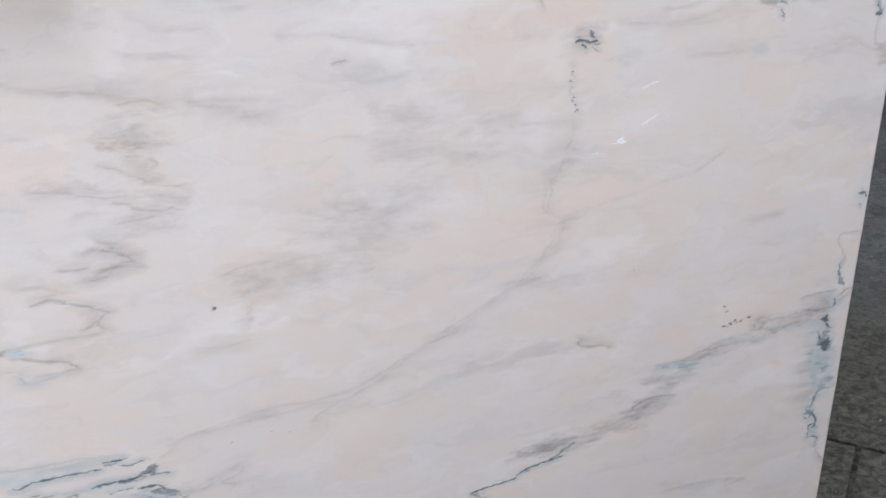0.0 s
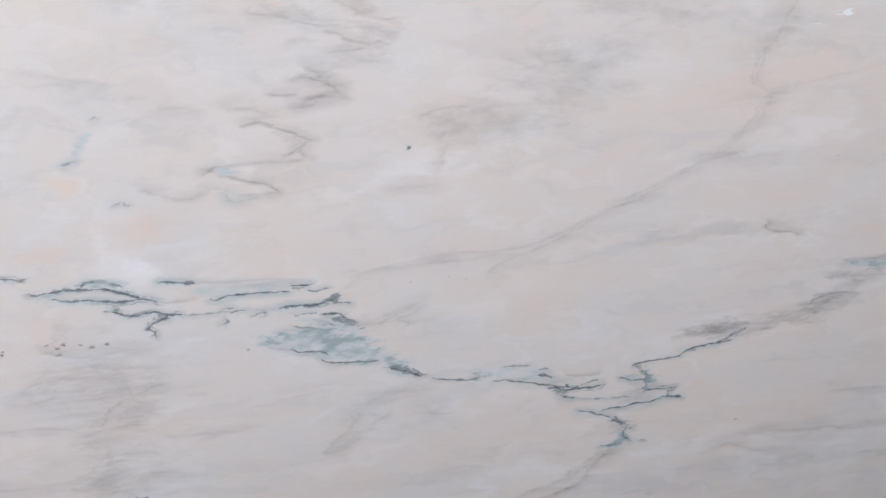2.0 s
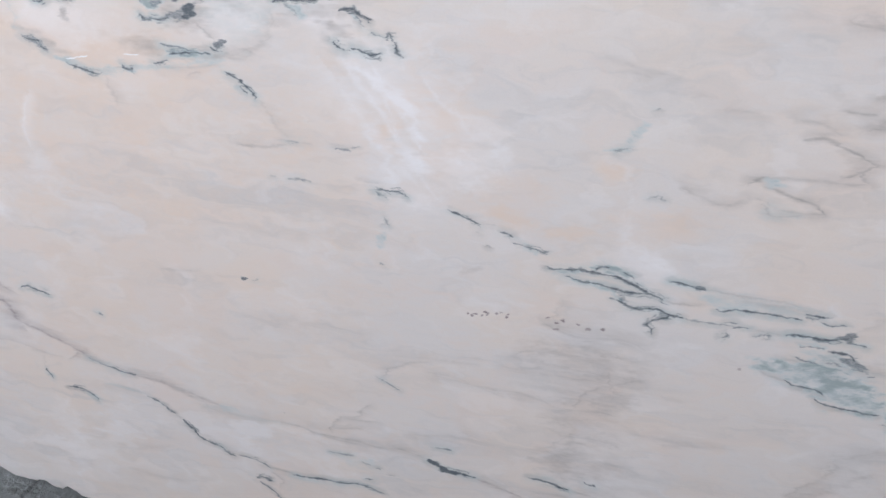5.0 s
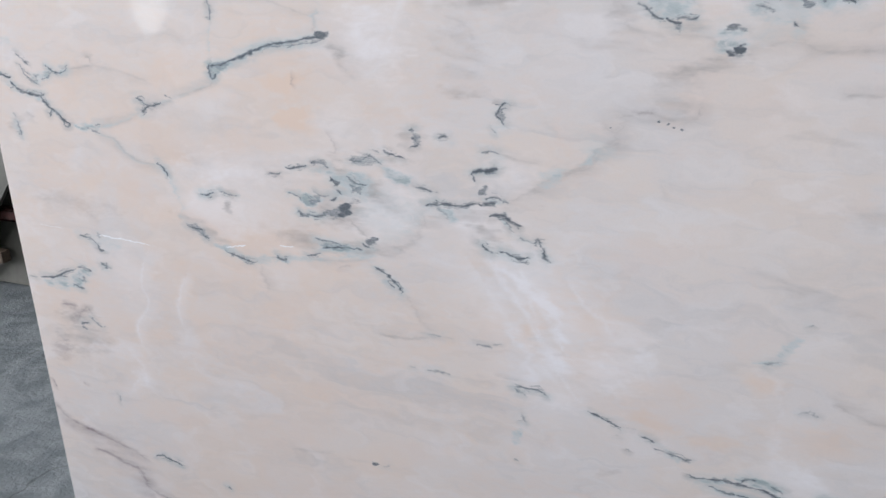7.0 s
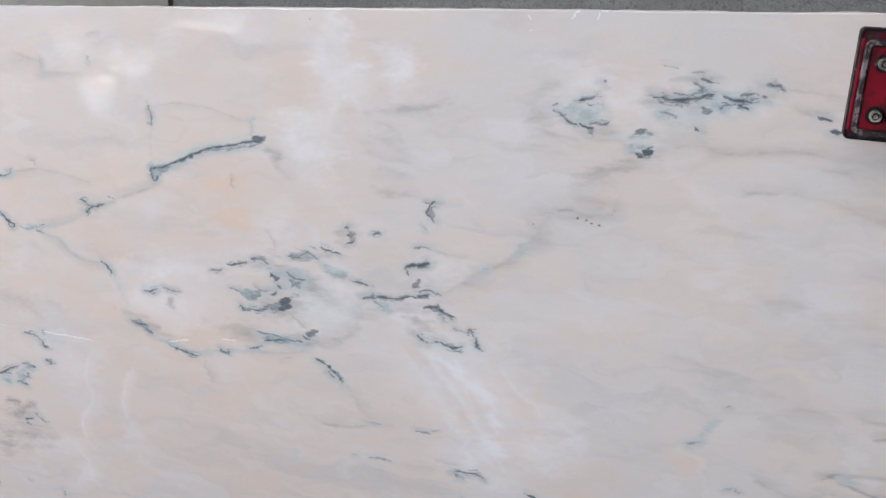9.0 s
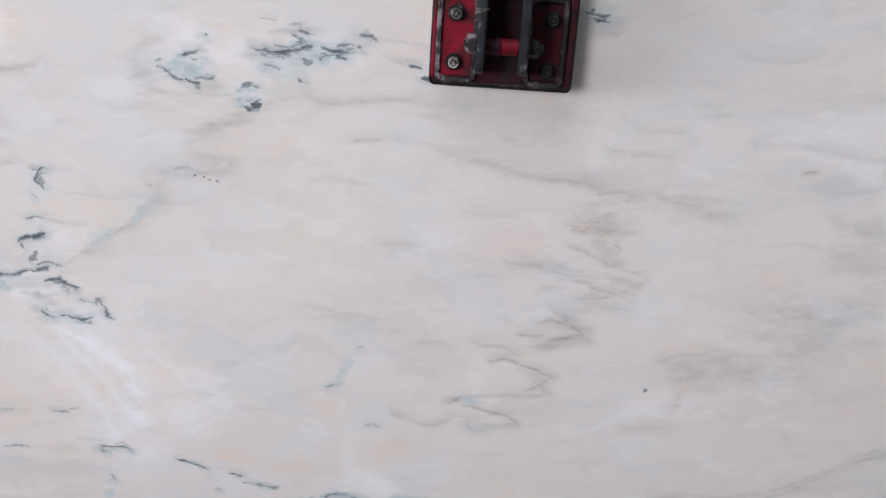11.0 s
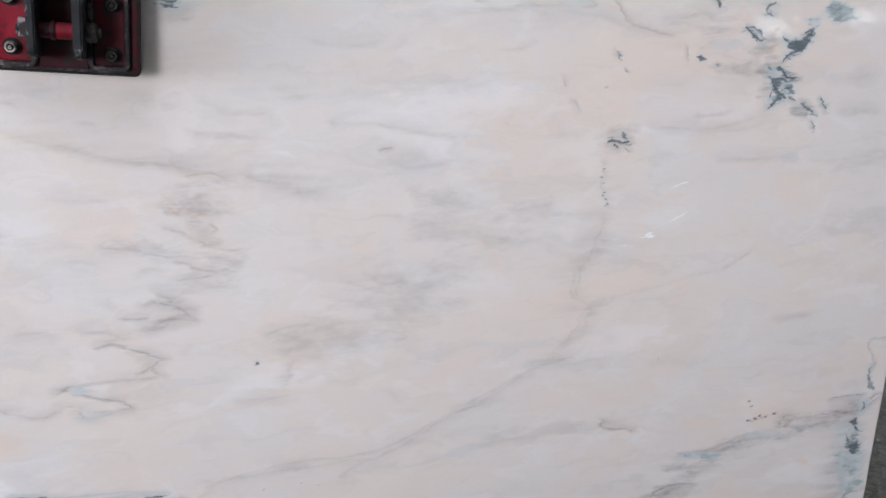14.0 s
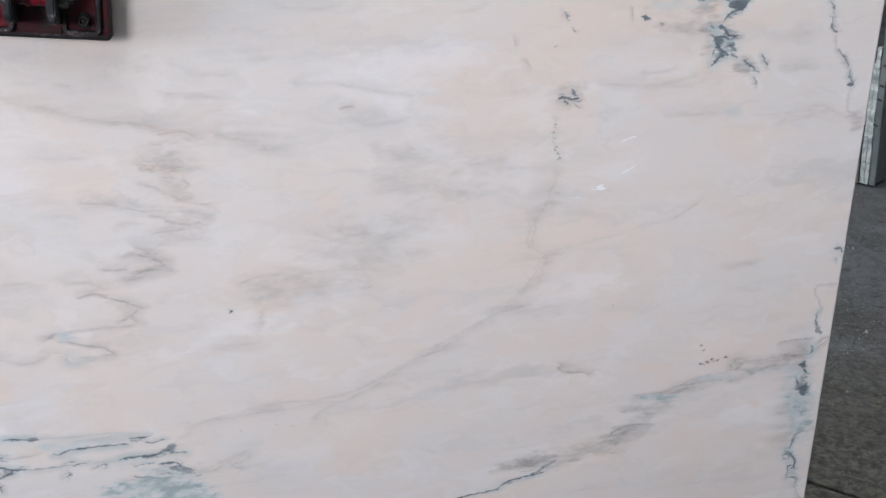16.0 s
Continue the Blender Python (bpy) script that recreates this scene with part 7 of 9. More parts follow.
vein("dark", 0.6, 1.3, (1.0332, 0.6863), (1.0454, 0.6846))
vein("mauve", 0.5, 3, (1.0918, 0.6808), (1.0738, 0.6796), (1.0635, 0.6691))
vein("dark", 0.75, 1.7, (1.0540, 0.6680), (1.0568, 0.6580), (1.0509, 0.6492))
vein("grey", 0.72, 3.5, (1.0509, 0.6492), (1.0433, 0.6357))
wash("dark", 0.8, (1.0368, 0.6305), (1.0458, 0.6353), (1.0501, 0.6226), (1.0412, 0.6177))
vein("dark", 0.85, 1.5, (1.0431, 0.6211), (1.0520, 0.6100))
wash("teal", 0.85, (1.0198, 0.6147), (1.0350, 0.6186), (1.0459, 0.5863), (1.0579, 0.5720), (1.0560, 0.5598), (1.0444, 0.5553), (1.0291, 0.5764))
wash("dark", 0.8, (1.0406, 0.5809), (1.0518, 0.5879), (1.0588, 0.5819), (1.0523, 0.5604), (1.0393, 0.5648))
vein("dark", 0.85, 1.5, (1.0287, 0.6036), (1.0359, 0.5877), (1.0453, 0.5739), (1.0615, 0.5802))
wash("teal", 0.75, (1.0256, 0.5582), (1.0623, 0.5588), (1.0727, 0.5320), (1.0566, 0.5154), (1.0294, 0.5324))
wash("teal", 0.8, (1.0449, 0.5109), (1.0757, 0.5124), (1.0852, 0.4915), (1.0690, 0.4747), (1.0466, 0.4823))
vein("dark", 0.55, 1.8, (1.0620, 0.4797), (1.0482, 0.4716), (1.0403, 0.4573))
vein("dark", 0.8, 1.6, (1.0415, 0.4662), (1.0393, 0.4470), (1.0335, 0.4348))
wash("teal", 0.55, (1.0226, 0.4498), (1.0444, 0.4461), (1.0628, 0.3897), (1.0603, 0.3631), (1.0407, 0.3666), (1.0264, 0.4228))
wash("dark", 0.6, (1.0304, 0.4393), (1.0438, 0.4330), (1.0442, 0.4131), (1.0329, 0.4217))
vein("dark", 0.85, 1.5, (1.0374, 0.4342), (1.0497, 0.4188), (1.0566, 0.3975), (1.0494, 0.3948))
vein("dark", 0.85, 1.5, (1.0510, 0.4012), (1.0412, 0.3989), (1.0422, 0.3826), (1.0397, 0.3736))
vein("dark", 0.75, 1.5, (1.0399, 0.3722), (1.0528, 0.3712), (1.0639, 0.3651), (1.0629, 0.3544))
vein("mauve", 0.5, 4, (1.0620, 0.3518), (1.0715, 0.3308), (1.0876, 0.3098))
vein("dark", 0.7, 1.3, (1.0235, 0.4260), (1.0333, 0.4190))
wash("grey", 0.58, (1.0185, 0.5655), (1.0353, 0.5754), (1.0474, 0.5105), (1.0278, 0.5263))
vein("dark", 0.8, 1.5, (0.9926, 1.3014), (0.9997, 1.2895))
vein("mauve", 0.6, 3, (0.9923, 1.3032), (0.9997, 1.2833), (1.0042, 1.2624))
vein("dark", 0.75, 1.5, (0.9978, 1.2762), (0.9990, 1.2627), (1.0047, 1.2533), (1.0115, 1.2503))
vein("mauve", 0.35, 2.5, (1.0068, 1.2469), (1.0139, 1.2301))
vein("dark", 0.75, 1.4, (1.0171, 1.2234), (1.0275, 1.2127), (1.0359, 1.2011), (1.0419, 1.1914))
vein("dark", 0.8, 1.5, (1.0443, 1.1837), (1.0496, 1.1720), (1.0550, 1.1660))
wash("dark", 0.7, (1.0455, 1.1704), (1.0545, 1.1689), (1.0556, 1.1621), (1.0483, 1.1607))
wash("grey", 0.51, (0.9065, 1.2007), (0.9322, 1.2021), (0.9588, 1.1988), (0.9336, 1.1927), (0.9132, 1.1893))
wash("mauve", 0.28, (1.0485, 1.1094), (1.0707, 1.1079), (1.0894, 1.0967), (1.0682, 1.0913))
wash("teal", 0.35, (0.8155, 1.1487), (0.8476, 1.1372), (0.8545, 1.1225), (0.8238, 1.1199))
# zigzag of grey folds in the middle
vein("grey", 0.7, 3.5, (-0.0685, 1.1583), (-0.0554, 1.1602), (-0.0371, 1.1582), (-0.0261, 1.1542))
wash("grey", 0.5, (-0.0518, 1.1609), (-0.0262, 1.1587), (-0.0185, 1.1486), (-0.0293, 1.1435), (-0.0369, 1.1514))
vein("warm", 0.5, 4, (-0.0627, 1.1589), (-0.0335, 1.1589))
wash("grey", 0.38, (-0.0916, 1.1427), (-0.0697, 1.1499), (-0.0512, 1.1417), (-0.0582, 1.1303), (-0.0801, 1.1192), (-0.0950, 1.1273))
wash("grey", 0.55, (-0.1110, 1.1082), (-0.0911, 1.1140), (-0.0686, 1.1033), (-0.0537, 1.1006), (-0.0572, 1.0928), (-0.0759, 1.0956), (-0.1020, 1.1001))
wash("grey", 0.5, (-0.0577, 1.1109), (-0.0394, 1.1159), (-0.0171, 1.1122), (-0.0095, 1.1042), (-0.0315, 1.1000), (-0.0500, 1.0989))
wash("grey", 0.7, (-0.0552, 1.0990), (-0.0463, 1.1004), (-0.0423, 1.0892), (-0.0496, 1.0870))
vein("grey", 0.62, 3.5, (-0.0722, 1.0963), (-0.0572, 1.0928), (-0.0475, 1.0909))
vein("grey", 0.58, 3.5, (-0.0475, 1.0909), (-0.0419, 1.0789), (-0.0566, 1.0713), (-0.0618, 1.0674))
vein("grey", 0.55, 4, (-0.1092, 1.0868), (-0.0905, 1.0816), (-0.0754, 1.0741), (-0.0618, 1.0674), (-0.0525, 1.0591), (-0.0335, 1.0506), (-0.0109, 1.0485))
wash("grey", 0.42, (-0.0412, 1.0548), (-0.0110, 1.0501), (-0.0031, 1.0402), (-0.0294, 1.0408))
wash("grey", 0.52, (-0.1879, 1.0783), (-0.1654, 1.0777), (-0.1503, 1.0734), (-0.1692, 1.0658), (-0.1842, 1.0661))
vein("grey", 0.62, 3.5, (-0.1842, 1.0742), (-0.1880, 1.0686), (-0.1767, 1.0635), (-0.1503, 1.0613), (-0.1277, 1.0527), (-0.1049, 1.0457), (-0.0823, 1.0452))
vein("grey", 0.42, 5, (-0.1541, 1.0735), (-0.1428, 1.0612), (-0.1126, 1.0540), (-0.0749, 1.0499))
wash("grey", 0.38, (-0.0750, 1.0556), (-0.0561, 1.0528), (-0.0634, 1.0416), (-0.0747, 1.0434))
vein("grey", 0.58, 4, (-0.1010, 1.0375), (-0.0783, 1.0329), (-0.0706, 1.0270), (-0.0515, 1.0217), (-0.0400, 1.0165))
wash("grey", 0.42, (-0.0744, 1.0312), (-0.0481, 1.0347), (-0.0439, 1.0223), (-0.0628, 1.0186))
wash("grey", 0.44, (-0.0439, 1.0223), (-0.0138, 1.0258), (-0.0094, 1.0092), (-0.0317, 0.9973), (-0.0434, 1.0058))
vein("grey", 0.52, 4, (-0.0968, 1.0094), (-0.0740, 1.0123), (-0.0437, 1.0133))
vein("grey", 0.42, 5, (-0.1427, 1.0286), (-0.1199, 1.0297))
vein("grey", 0.38, 5, (-0.0623, 0.9979), (-0.0355, 0.9949), (-0.0239, 0.9913))
vein("grey", 0.32, 5, (-0.1311, 0.9994), (-0.0812, 0.9925), (-0.0507, 0.9952))
wash("grey", 0.48, (-0.1348, 0.9869), (-0.1119, 0.9948), (-0.1003, 0.9862), (-0.1078, 0.9737), (-0.1309, 0.9741))
vein("grey", 0.82, 3.5, (-0.1232, 0.9782), (-0.1078, 0.9737), (-0.0962, 0.9692), (-0.0868, 0.9605), (-0.0820, 0.9536))
vein("grey", 0.62, 3.5, (-0.0820, 0.9536), (-0.0997, 0.9506), (-0.1191, 0.9509), (-0.1346, 0.9461), (-0.1462, 0.9377))
wash("grey", 0.38, (-0.1424, 0.9488), (-0.1036, 0.9498), (-0.1190, 0.9372), (-0.1423, 0.9342))
vein("grey", 0.62, 4, (-0.1695, 0.9596), (-0.1540, 0.9585), (-0.1385, 0.9582))
vein("grey", 0.42, 6, (-0.2281, 0.9462), (-0.2047, 0.9440), (-0.1892, 0.9368), (-0.1736, 0.9279))
vein("grey", 0.82, 3.5, (-0.2129, 0.9199), (-0.1932, 0.9230), (-0.1775, 0.9192), (-0.1658, 0.9120), (-0.1501, 0.9056), (-0.1422, 0.9011), (-0.1343, 0.8939))
vein("grey", 0.7, 4, (-0.1343, 0.8939), (-0.1461, 0.8852), (-0.1540, 0.8792), (-0.1659, 0.8731))
vein("grey", 0.7, 3.5, (-0.1501, 0.8853), (-0.1405, 0.8745), (-0.1357, 0.8681))
vein("grey", 0.48, 4, (-0.1357, 0.8672), (-0.1659, 0.8660), (-0.2057, 0.8667), (-0.2456, 0.8647), (-0.2698, 0.8570))
vein("grey", 0.82, 3.5, (-0.2779, 0.8544), (-0.2633, 0.8614), (-0.2496, 0.8656))
vein("grey", 0.85, 3.5, (-0.2580, 0.8514), (-0.2420, 0.8493), (-0.2221, 0.8417), (-0.2021, 0.8368), (-0.1885, 0.8302), (-0.1805, 0.8209))
vein("grey", 0.55, 3.5, (-0.1805, 0.8209), (-0.2063, 0.8195), (-0.2305, 0.8217))
wash("teal", 0.42, (-0.2576, 0.8631), (-0.2417, 0.8628), (-0.2299, 0.8536), (-0.2499, 0.8512))
vein("grey", 0.58, 5, (-0.3551, 0.8394), (-0.3353, 0.8308), (-0.3154, 0.8231), (-0.2992, 0.8210), (-0.2829, 0.8244), (-0.2705, 0.8334), (-0.2584, 0.8332), (-0.2465, 0.8265))
vein("grey", 0.48, 4, (-0.2546, 0.8267), (-0.2387, 0.8126), (-0.2185, 0.8141), (-0.1982, 0.8193))
wash("teal", 0.25, (-0.2464, 0.8311), (-0.1983, 0.8166), (-0.2228, 0.7985), (-0.2550, 0.8082))
vein("dark", 0.34, 1.6, (-0.3925, 0.8234), (-0.3844, 0.8224), (-0.3781, 0.8195))
wash("grey", 0.38, (-0.3833, 0.9750), (-0.3444, 0.9725), (-0.3331, 0.9637), (-0.3528, 0.9607))
vein("grey", 0.38, 5, (-0.3101, 0.9521), (-0.2749, 0.9488))
vein("grey", 0.32, 5, (-0.4290, 0.9929), (-0.4059, 0.9882))
wash("teal", 0.42, (-0.4530, 0.8845), (-0.4321, 0.8958), (-0.4267, 0.9151), (-0.4191, 0.9106), (-0.4290, 0.8841), (-0.4455, 0.8781))
vein("dark", 0.5, 1.4, (-0.4450, 0.8844), (-0.4317, 0.8904))
vein("dark", 0.4, 1, (-0.3985, 0.9452), (-0.3929, 0.9468))
# faint grey clouds and the body of the zigzag
wash("grey", 0.34, (0.2321, 1.1140), (0.2856, 1.1153), (0.3639, 1.0835), (0.4463, 1.0894), (0.4724, 1.0627), (0.3966, 1.0521), (0.2998, 1.0759), (0.2388, 1.0984))
wash("grey", 0.32, (0.2295, 1.0694), (0.2838, 1.0702), (0.3553, 1.0455), (0.4134, 1.0339), (0.3632, 1.0164), (0.2821, 1.0275), (0.2281, 1.0465))
wash("grey", 0.36, (0.1566, 1.0098), (0.2181, 1.0088), (0.2974, 1.0054), (0.3378, 0.9832), (0.2794, 0.9589), (0.3117, 0.9370), (0.2609, 0.9112), (0.2190, 0.8926), (0.1797, 0.9081), (0.1899, 0.9400), (0.1209, 0.9514), (0.1146, 0.9646), (0.1685, 0.9681))
wash("grey", 0.42, (0.0157, 0.9163), (0.0508, 0.9306), (0.1039, 0.9337), (0.1800, 0.9123), (0.2192, 0.8969), (0.1943, 0.8884), (0.1450, 0.8715), (0.0825, 0.8746), (0.0515, 0.8719), (0.0318, 0.8968))
vein("grey", 0.4, 4.5, (0.1245, 0.9886), (0.1540, 0.9784), (0.1839, 0.9656))
vein("grey", 0.4, 4.5, (0.1105, 0.9612), (0.1442, 0.9541), (0.1818, 0.9372))
vein("grey", 0.42, 4.5, (0.0193, 0.9157), (0.0500, 0.9242), (0.0877, 0.9242))
vein("grey", 0.5, 4.5, (0.1794, 0.9039), (0.2112, 0.8983), (0.2187, 0.8884), (0.2022, 0.8852))
vein("grey", 0.42, 6, (0.0438, 0.8389), (0.0505, 0.8636), (0.0670, 0.8733), (0.1131, 0.8688))
wash("warm", 0.3, (0.0450, 0.8817), (0.0599, 0.8789), (0.0542, 0.8280), (0.0423, 0.8260))
vein("grey", 0.35, 6, (-0.0206, 0.8127), (0.0133, 0.8099), (0.0446, 0.8123))
wash("grey", 0.6, (-0.1068, 1.1190), (-0.0808, 1.1397), (-0.0379, 1.1449), (-0.0217, 1.1224), (-0.0314, 1.1026), (-0.0591, 1.0955), (-0.0841, 1.1023), (-0.1062, 1.1052))
wash("grey", 0.5, (-0.0904, 1.1031), (-0.0467, 1.0904), (-0.0380, 1.0604), (-0.0601, 1.0490), (-0.0831, 1.0703))
wash("grey", 0.5, (-0.1844, 1.0775), (-0.1534, 1.0752), (-0.1182, 1.0574), (-0.0812, 1.0432), (-0.0558, 1.0336), (-0.0893, 1.0349), (-0.1325, 1.0508), (-0.1751, 1.0620))
wash("grey", 0.45, (-0.0785, 1.0589), (-0.0066, 1.0412), (-0.0177, 1.0128), (-0.0582, 1.0190), (-0.0409, 0.9974), (-0.0763, 0.9916), (-0.0989, 1.0178), (-0.0630, 1.0309))
wash("grey", 0.5, (-0.1308, 0.9891), (-0.0896, 0.9937), (-0.0867, 0.9702), (-0.0792, 0.9533), (-0.1127, 0.9395), (-0.1398, 0.9405), (-0.1093, 0.9586), (-0.1264, 0.9769))
wash("grey", 0.4, (-0.1897, 0.9261), (-0.1455, 0.9097), (-0.1317, 0.8908), (-0.1427, 0.8682), (-0.1580, 0.8796))
# grey column under the teal band
wash("grey", 0.45, (-0.5742, 0.5270), (-0.5383, 0.5620), (-0.4626, 0.5675), (-0.3908, 0.5413), (-0.3767, 0.5187), (-0.4219, 0.4998), (-0.4336, 0.4782), (-0.4980, 0.5052), (-0.5565, 0.5094))
wash("grey", 0.42, (-0.4575, 0.4912), (-0.4142, 0.4937), (-0.3821, 0.4745), (-0.4210, 0.4430), (-0.4643, 0.4462))
wash("grey", 0.48, (-0.5319, 0.3559), (-0.4985, 0.3959), (-0.4258, 0.4081), (-0.4016, 0.3882), (-0.4670, 0.3691), (-0.4974, 0.3469), (-0.4823, 0.3269), (-0.4199, 0.3153), (-0.4232, 0.2899), (-0.5053, 0.2969), (-0.5293, 0.3182))
wash("grey", 0.38, (-0.1593, 0.3318), (-0.1213, 0.3599), (-0.0654, 0.4043), (-0.0380, 0.4141), (-0.0655, 0.3801), (-0.1029, 0.3523), (-0.1223, 0.3160))
vein("grey", 0.42, 4.5, (-0.0970, 0.4304), (-0.0652, 0.4421), (-0.0291, 0.4488), (-0.0019, 0.4445))
vein("grey", 0.38, 6, (-0.3465, 0.3995), (-0.3008, 0.4079), (-0.2645, 0.4135))
vein("grey", 0.5, 6, (0.1594, 0.1638), (0.1928, 0.1889), (0.2321, 0.1994), (0.2697, 0.2236), (0.3018, 0.2479), (0.3193, 0.2665))

# chain of dark grains
vein("grey", 0.4, 3.5, (0.5256, 1.1411), (0.5240, 1.1155), (0.5275, 1.0936), (0.5365, 1.0710))
cloud("dark", 0.72, 0.5264, 1.1308, 1.95, 1.61, 0, 0.3)
cloud("dark", 0.72, 0.5230, 1.1173, 2.55, 2.11, 0, 0.3)
cloud("dark", 0.72, 0.5263, 1.1085, 1.65, 1.36, 0, 0.3)
cloud("dark", 0.72, 0.5292, 1.0943, 2.40, 1.98, 0, 0.3)
cloud("dark", 0.72, 0.5270, 1.0884, 1.80, 1.49, 0, 0.3)
cloud("dark", 0.72, 0.5329, 1.0818, 1.95, 1.61, 0, 0.3)
cloud("dark", 0.72, 0.5361, 1.0754, 2.55, 2.11, 0, 0.3)
cloud("dark", 0.72, 0.5326, 1.0739, 1.80, 1.49, 0, 0.3)

wash("grey", 0.55, (0.4369, 0.5014), (0.5116, 0.5247), (0.5664, 0.5153), (0.6318, 0.5347), (0.6750, 0.5580), (0.7292, 0.5857), (0.7835, 0.6133), (0.8833, 0.6464), (0.9285, 0.6578), (1.0361, 0.6512), (1.0156, 0.6275), (0.9207, 0.6266), (0.8406, 0.6144), (0.7862, 0.5828), (0.7320, 0.5488), (0.6897, 0.5065), (0.6229, 0.4907), (0.5456, 0.4820))
wash("teal", 0.6, (1.0103, 0.6222), (1.0464, 0.6231), (1.0730, 0.5698), (1.0831, 0.5047), (1.0700, 0.4680), (1.0399, 0.4600), (1.0259, 0.5139), (1.0123, 0.5665))
wash("dark", 0.55, (1.0282, 0.6074), (1.0483, 0.6106), (1.0614, 0.5653), (1.0372, 0.5627))
wash("grey", 0.5, (1.0076, 0.6165), (1.0551, 0.6218), (1.0847, 0.4786), (1.0380, 0.4733))
vein("mauve", 0.85, 5.5, (-1.5484, 0.4884), (-1.5305, 0.4663), (-1.5183, 0.4455), (-1.4788, 0.4316), (-1.4346, 0.4134), (-1.3912, 0.3926))
vein("mauve", 0.5, 4.5, (-1.3912, 0.3926), (-1.3478, 0.3718), (-1.2901, 0.3615), (-1.2215, 0.3509))
vein("mauve", 0.4, 4, (-1.2215, 0.3509), (-1.1773, 0.3386), (-1.1115, 0.3202))

# teal and black band across the lower middle, with pale teal bodies between its strokes
wash("teal", 0.675, (-0.5330, 0.6958), (-0.5109, 0.6950), (-0.4764, 0.6983), (-0.4627, 0.7098), (-0.4436, 0.7112), (-0.4184, 0.7046), (-0.4087, 0.6959), (-0.4175, 0.6894), (-0.4432, 0.6944), (-0.4810, 0.6942), (-0.4979, 0.6859), (-0.4770, 0.6776), (-0.4548, 0.6749), (-0.4327, 0.6703), (-0.4244, 0.6538), (-0.4357, 0.6552), (-0.4419, 0.6628), (-0.4634, 0.6702), (-0.4848, 0.6767), (-0.5063, 0.6822), (-0.5235, 0.6890))
wash("dark", 0.48, (-0.5312, 0.6974), (-0.5252, 0.6911), (-0.5185, 0.6940), (-0.5247, 0.6995))
vein("dark", 0.85, 1.55, (-0.5316, 0.6956), (-0.5226, 0.6926), (-0.5034, 0.6950), (-0.4881, 0.6960), (-0.4766, 0.6974), (-0.4619, 0.6957), (-0.4469, 0.6948), (-0.4284, 0.6926), (-0.4181, 0.6866), (-0.4038, 0.6811), (-0.3863, 0.6713), (-0.3641, 0.6648))
vein("dark", 0.7, 1.55, (-0.4646, 0.7007), (-0.4557, 0.7071), (-0.4443, 0.7076))
vein("dark", 0.6, 1.25, (-0.4266, 0.7018), (-0.4158, 0.6986), (-0.4092, 0.6932))
vein("dark", 0.82, 1.55, (-0.5061, 0.6831), (-0.4918, 0.6795), (-0.4809, 0.6772), (-0.4620, 0.6768), (-0.4471, 0.6749), (-0.4324, 0.6722), (-0.4215, 0.6689), (-0.4021, 0.6694), (-0.3828, 0.6690), (-0.3642, 0.6638))
vein("grey", 0.5, 3, (-0.3642, 0.6638), (-0.3491, 0.6610), (-0.3334, 0.6610), (-0.3134, 0.6625))
wash("dark", 0.48, (-0.4346, 0.6686), (-0.4252, 0.6694), (-0.4173, 0.6626), (-0.4165, 0.6547), (-0.4310, 0.6595))
vein("dark", 0.82, 1.4, (-0.4319, 0.6547), (-0.4175, 0.6490), (-0.3990, 0.6438), (-0.3829, 0.6466), (-0.3673, 0.6457), (-0.3525, 0.6399), (-0.3370, 0.6379))
vein("dark", 0.5, 1.1, (-0.3370, 0.6379), (-0.3175, 0.6355), (-0.2896, 0.6349), (-0.2655, 0.6349))
vein("dark", 0.8, 1.9, (-0.3524, 0.6408), (-0.3616, 0.6331), (-0.3767, 0.6281), (-0.3858, 0.6212), (-0.3806, 0.6145), (-0.3781, 0.6061))
wash("dark", 0.48, (-0.3710, 0.6471), (-0.3485, 0.6403), (-0.3533, 0.6350), (-0.3656, 0.6326), (-0.3724, 0.6255), (-0.3816, 0.6267), (-0.3657, 0.6366))
vein("dark", 0.8, 1.25, (-0.3588, 0.6957), (-0.3437, 0.6939), (-0.3286, 0.6912), (-0.3119, 0.6883))
wash("dark", 0.64, (-0.3298, 0.6932), (-0.3201, 0.6959), (-0.3116, 0.6901), (-0.3177, 0.6861))
wash("teal", 0.405, (-0.3131, 0.6903), (-0.2666, 0.6868), (-0.2194, 0.6831), (-0.1877, 0.6804), (-0.1765, 0.6713), (-0.1657, 0.6573), (-0.1902, 0.6563), (-0.2225, 0.6563), (-0.2707, 0.6563), (-0.2937, 0.6620), (-0.3114, 0.6758))
vein("grey", 0.5, 3, (-0.3131, 0.6903), (-0.2667, 0.6858), (-0.2274, 0.6831), (-0.2035, 0.6832), (-0.1801, 0.6766))
vein("dark", 0.82, 1.25, (-0.2941, 0.6591), (-0.2826, 0.6568), (-0.2700, 0.6611), (-0.2459, 0.6621), (-0.2219, 0.6621), (-0.1979, 0.6602), (-0.1818, 0.6593))
wash("dark", 0.48, (-0.1791, 0.6697), (-0.1662, 0.6691), (-0.1501, 0.6682), (-0.1570, 0.6632), (-0.1656, 0.6583), (-0.1778, 0.6588))
vein("dark", 0.9, 1.55, (-0.1767, 0.6694), (-0.1606, 0.6685), (-0.1502, 0.6672))
vein("dark", 0.8, 1.25, (-0.1534, 0.6588), (-0.1415, 0.6544), (-0.1314, 0.6572), (-0.1233, 0.6562))
vein("dark", 0.88, 1.55, (-0.1946, 0.6301), (-0.1845, 0.6328), (-0.1680, 0.6328), (-0.1518, 0.6308), (-0.1392, 0.6322), (-0.1266, 0.6347), (-0.1165, 0.6375))
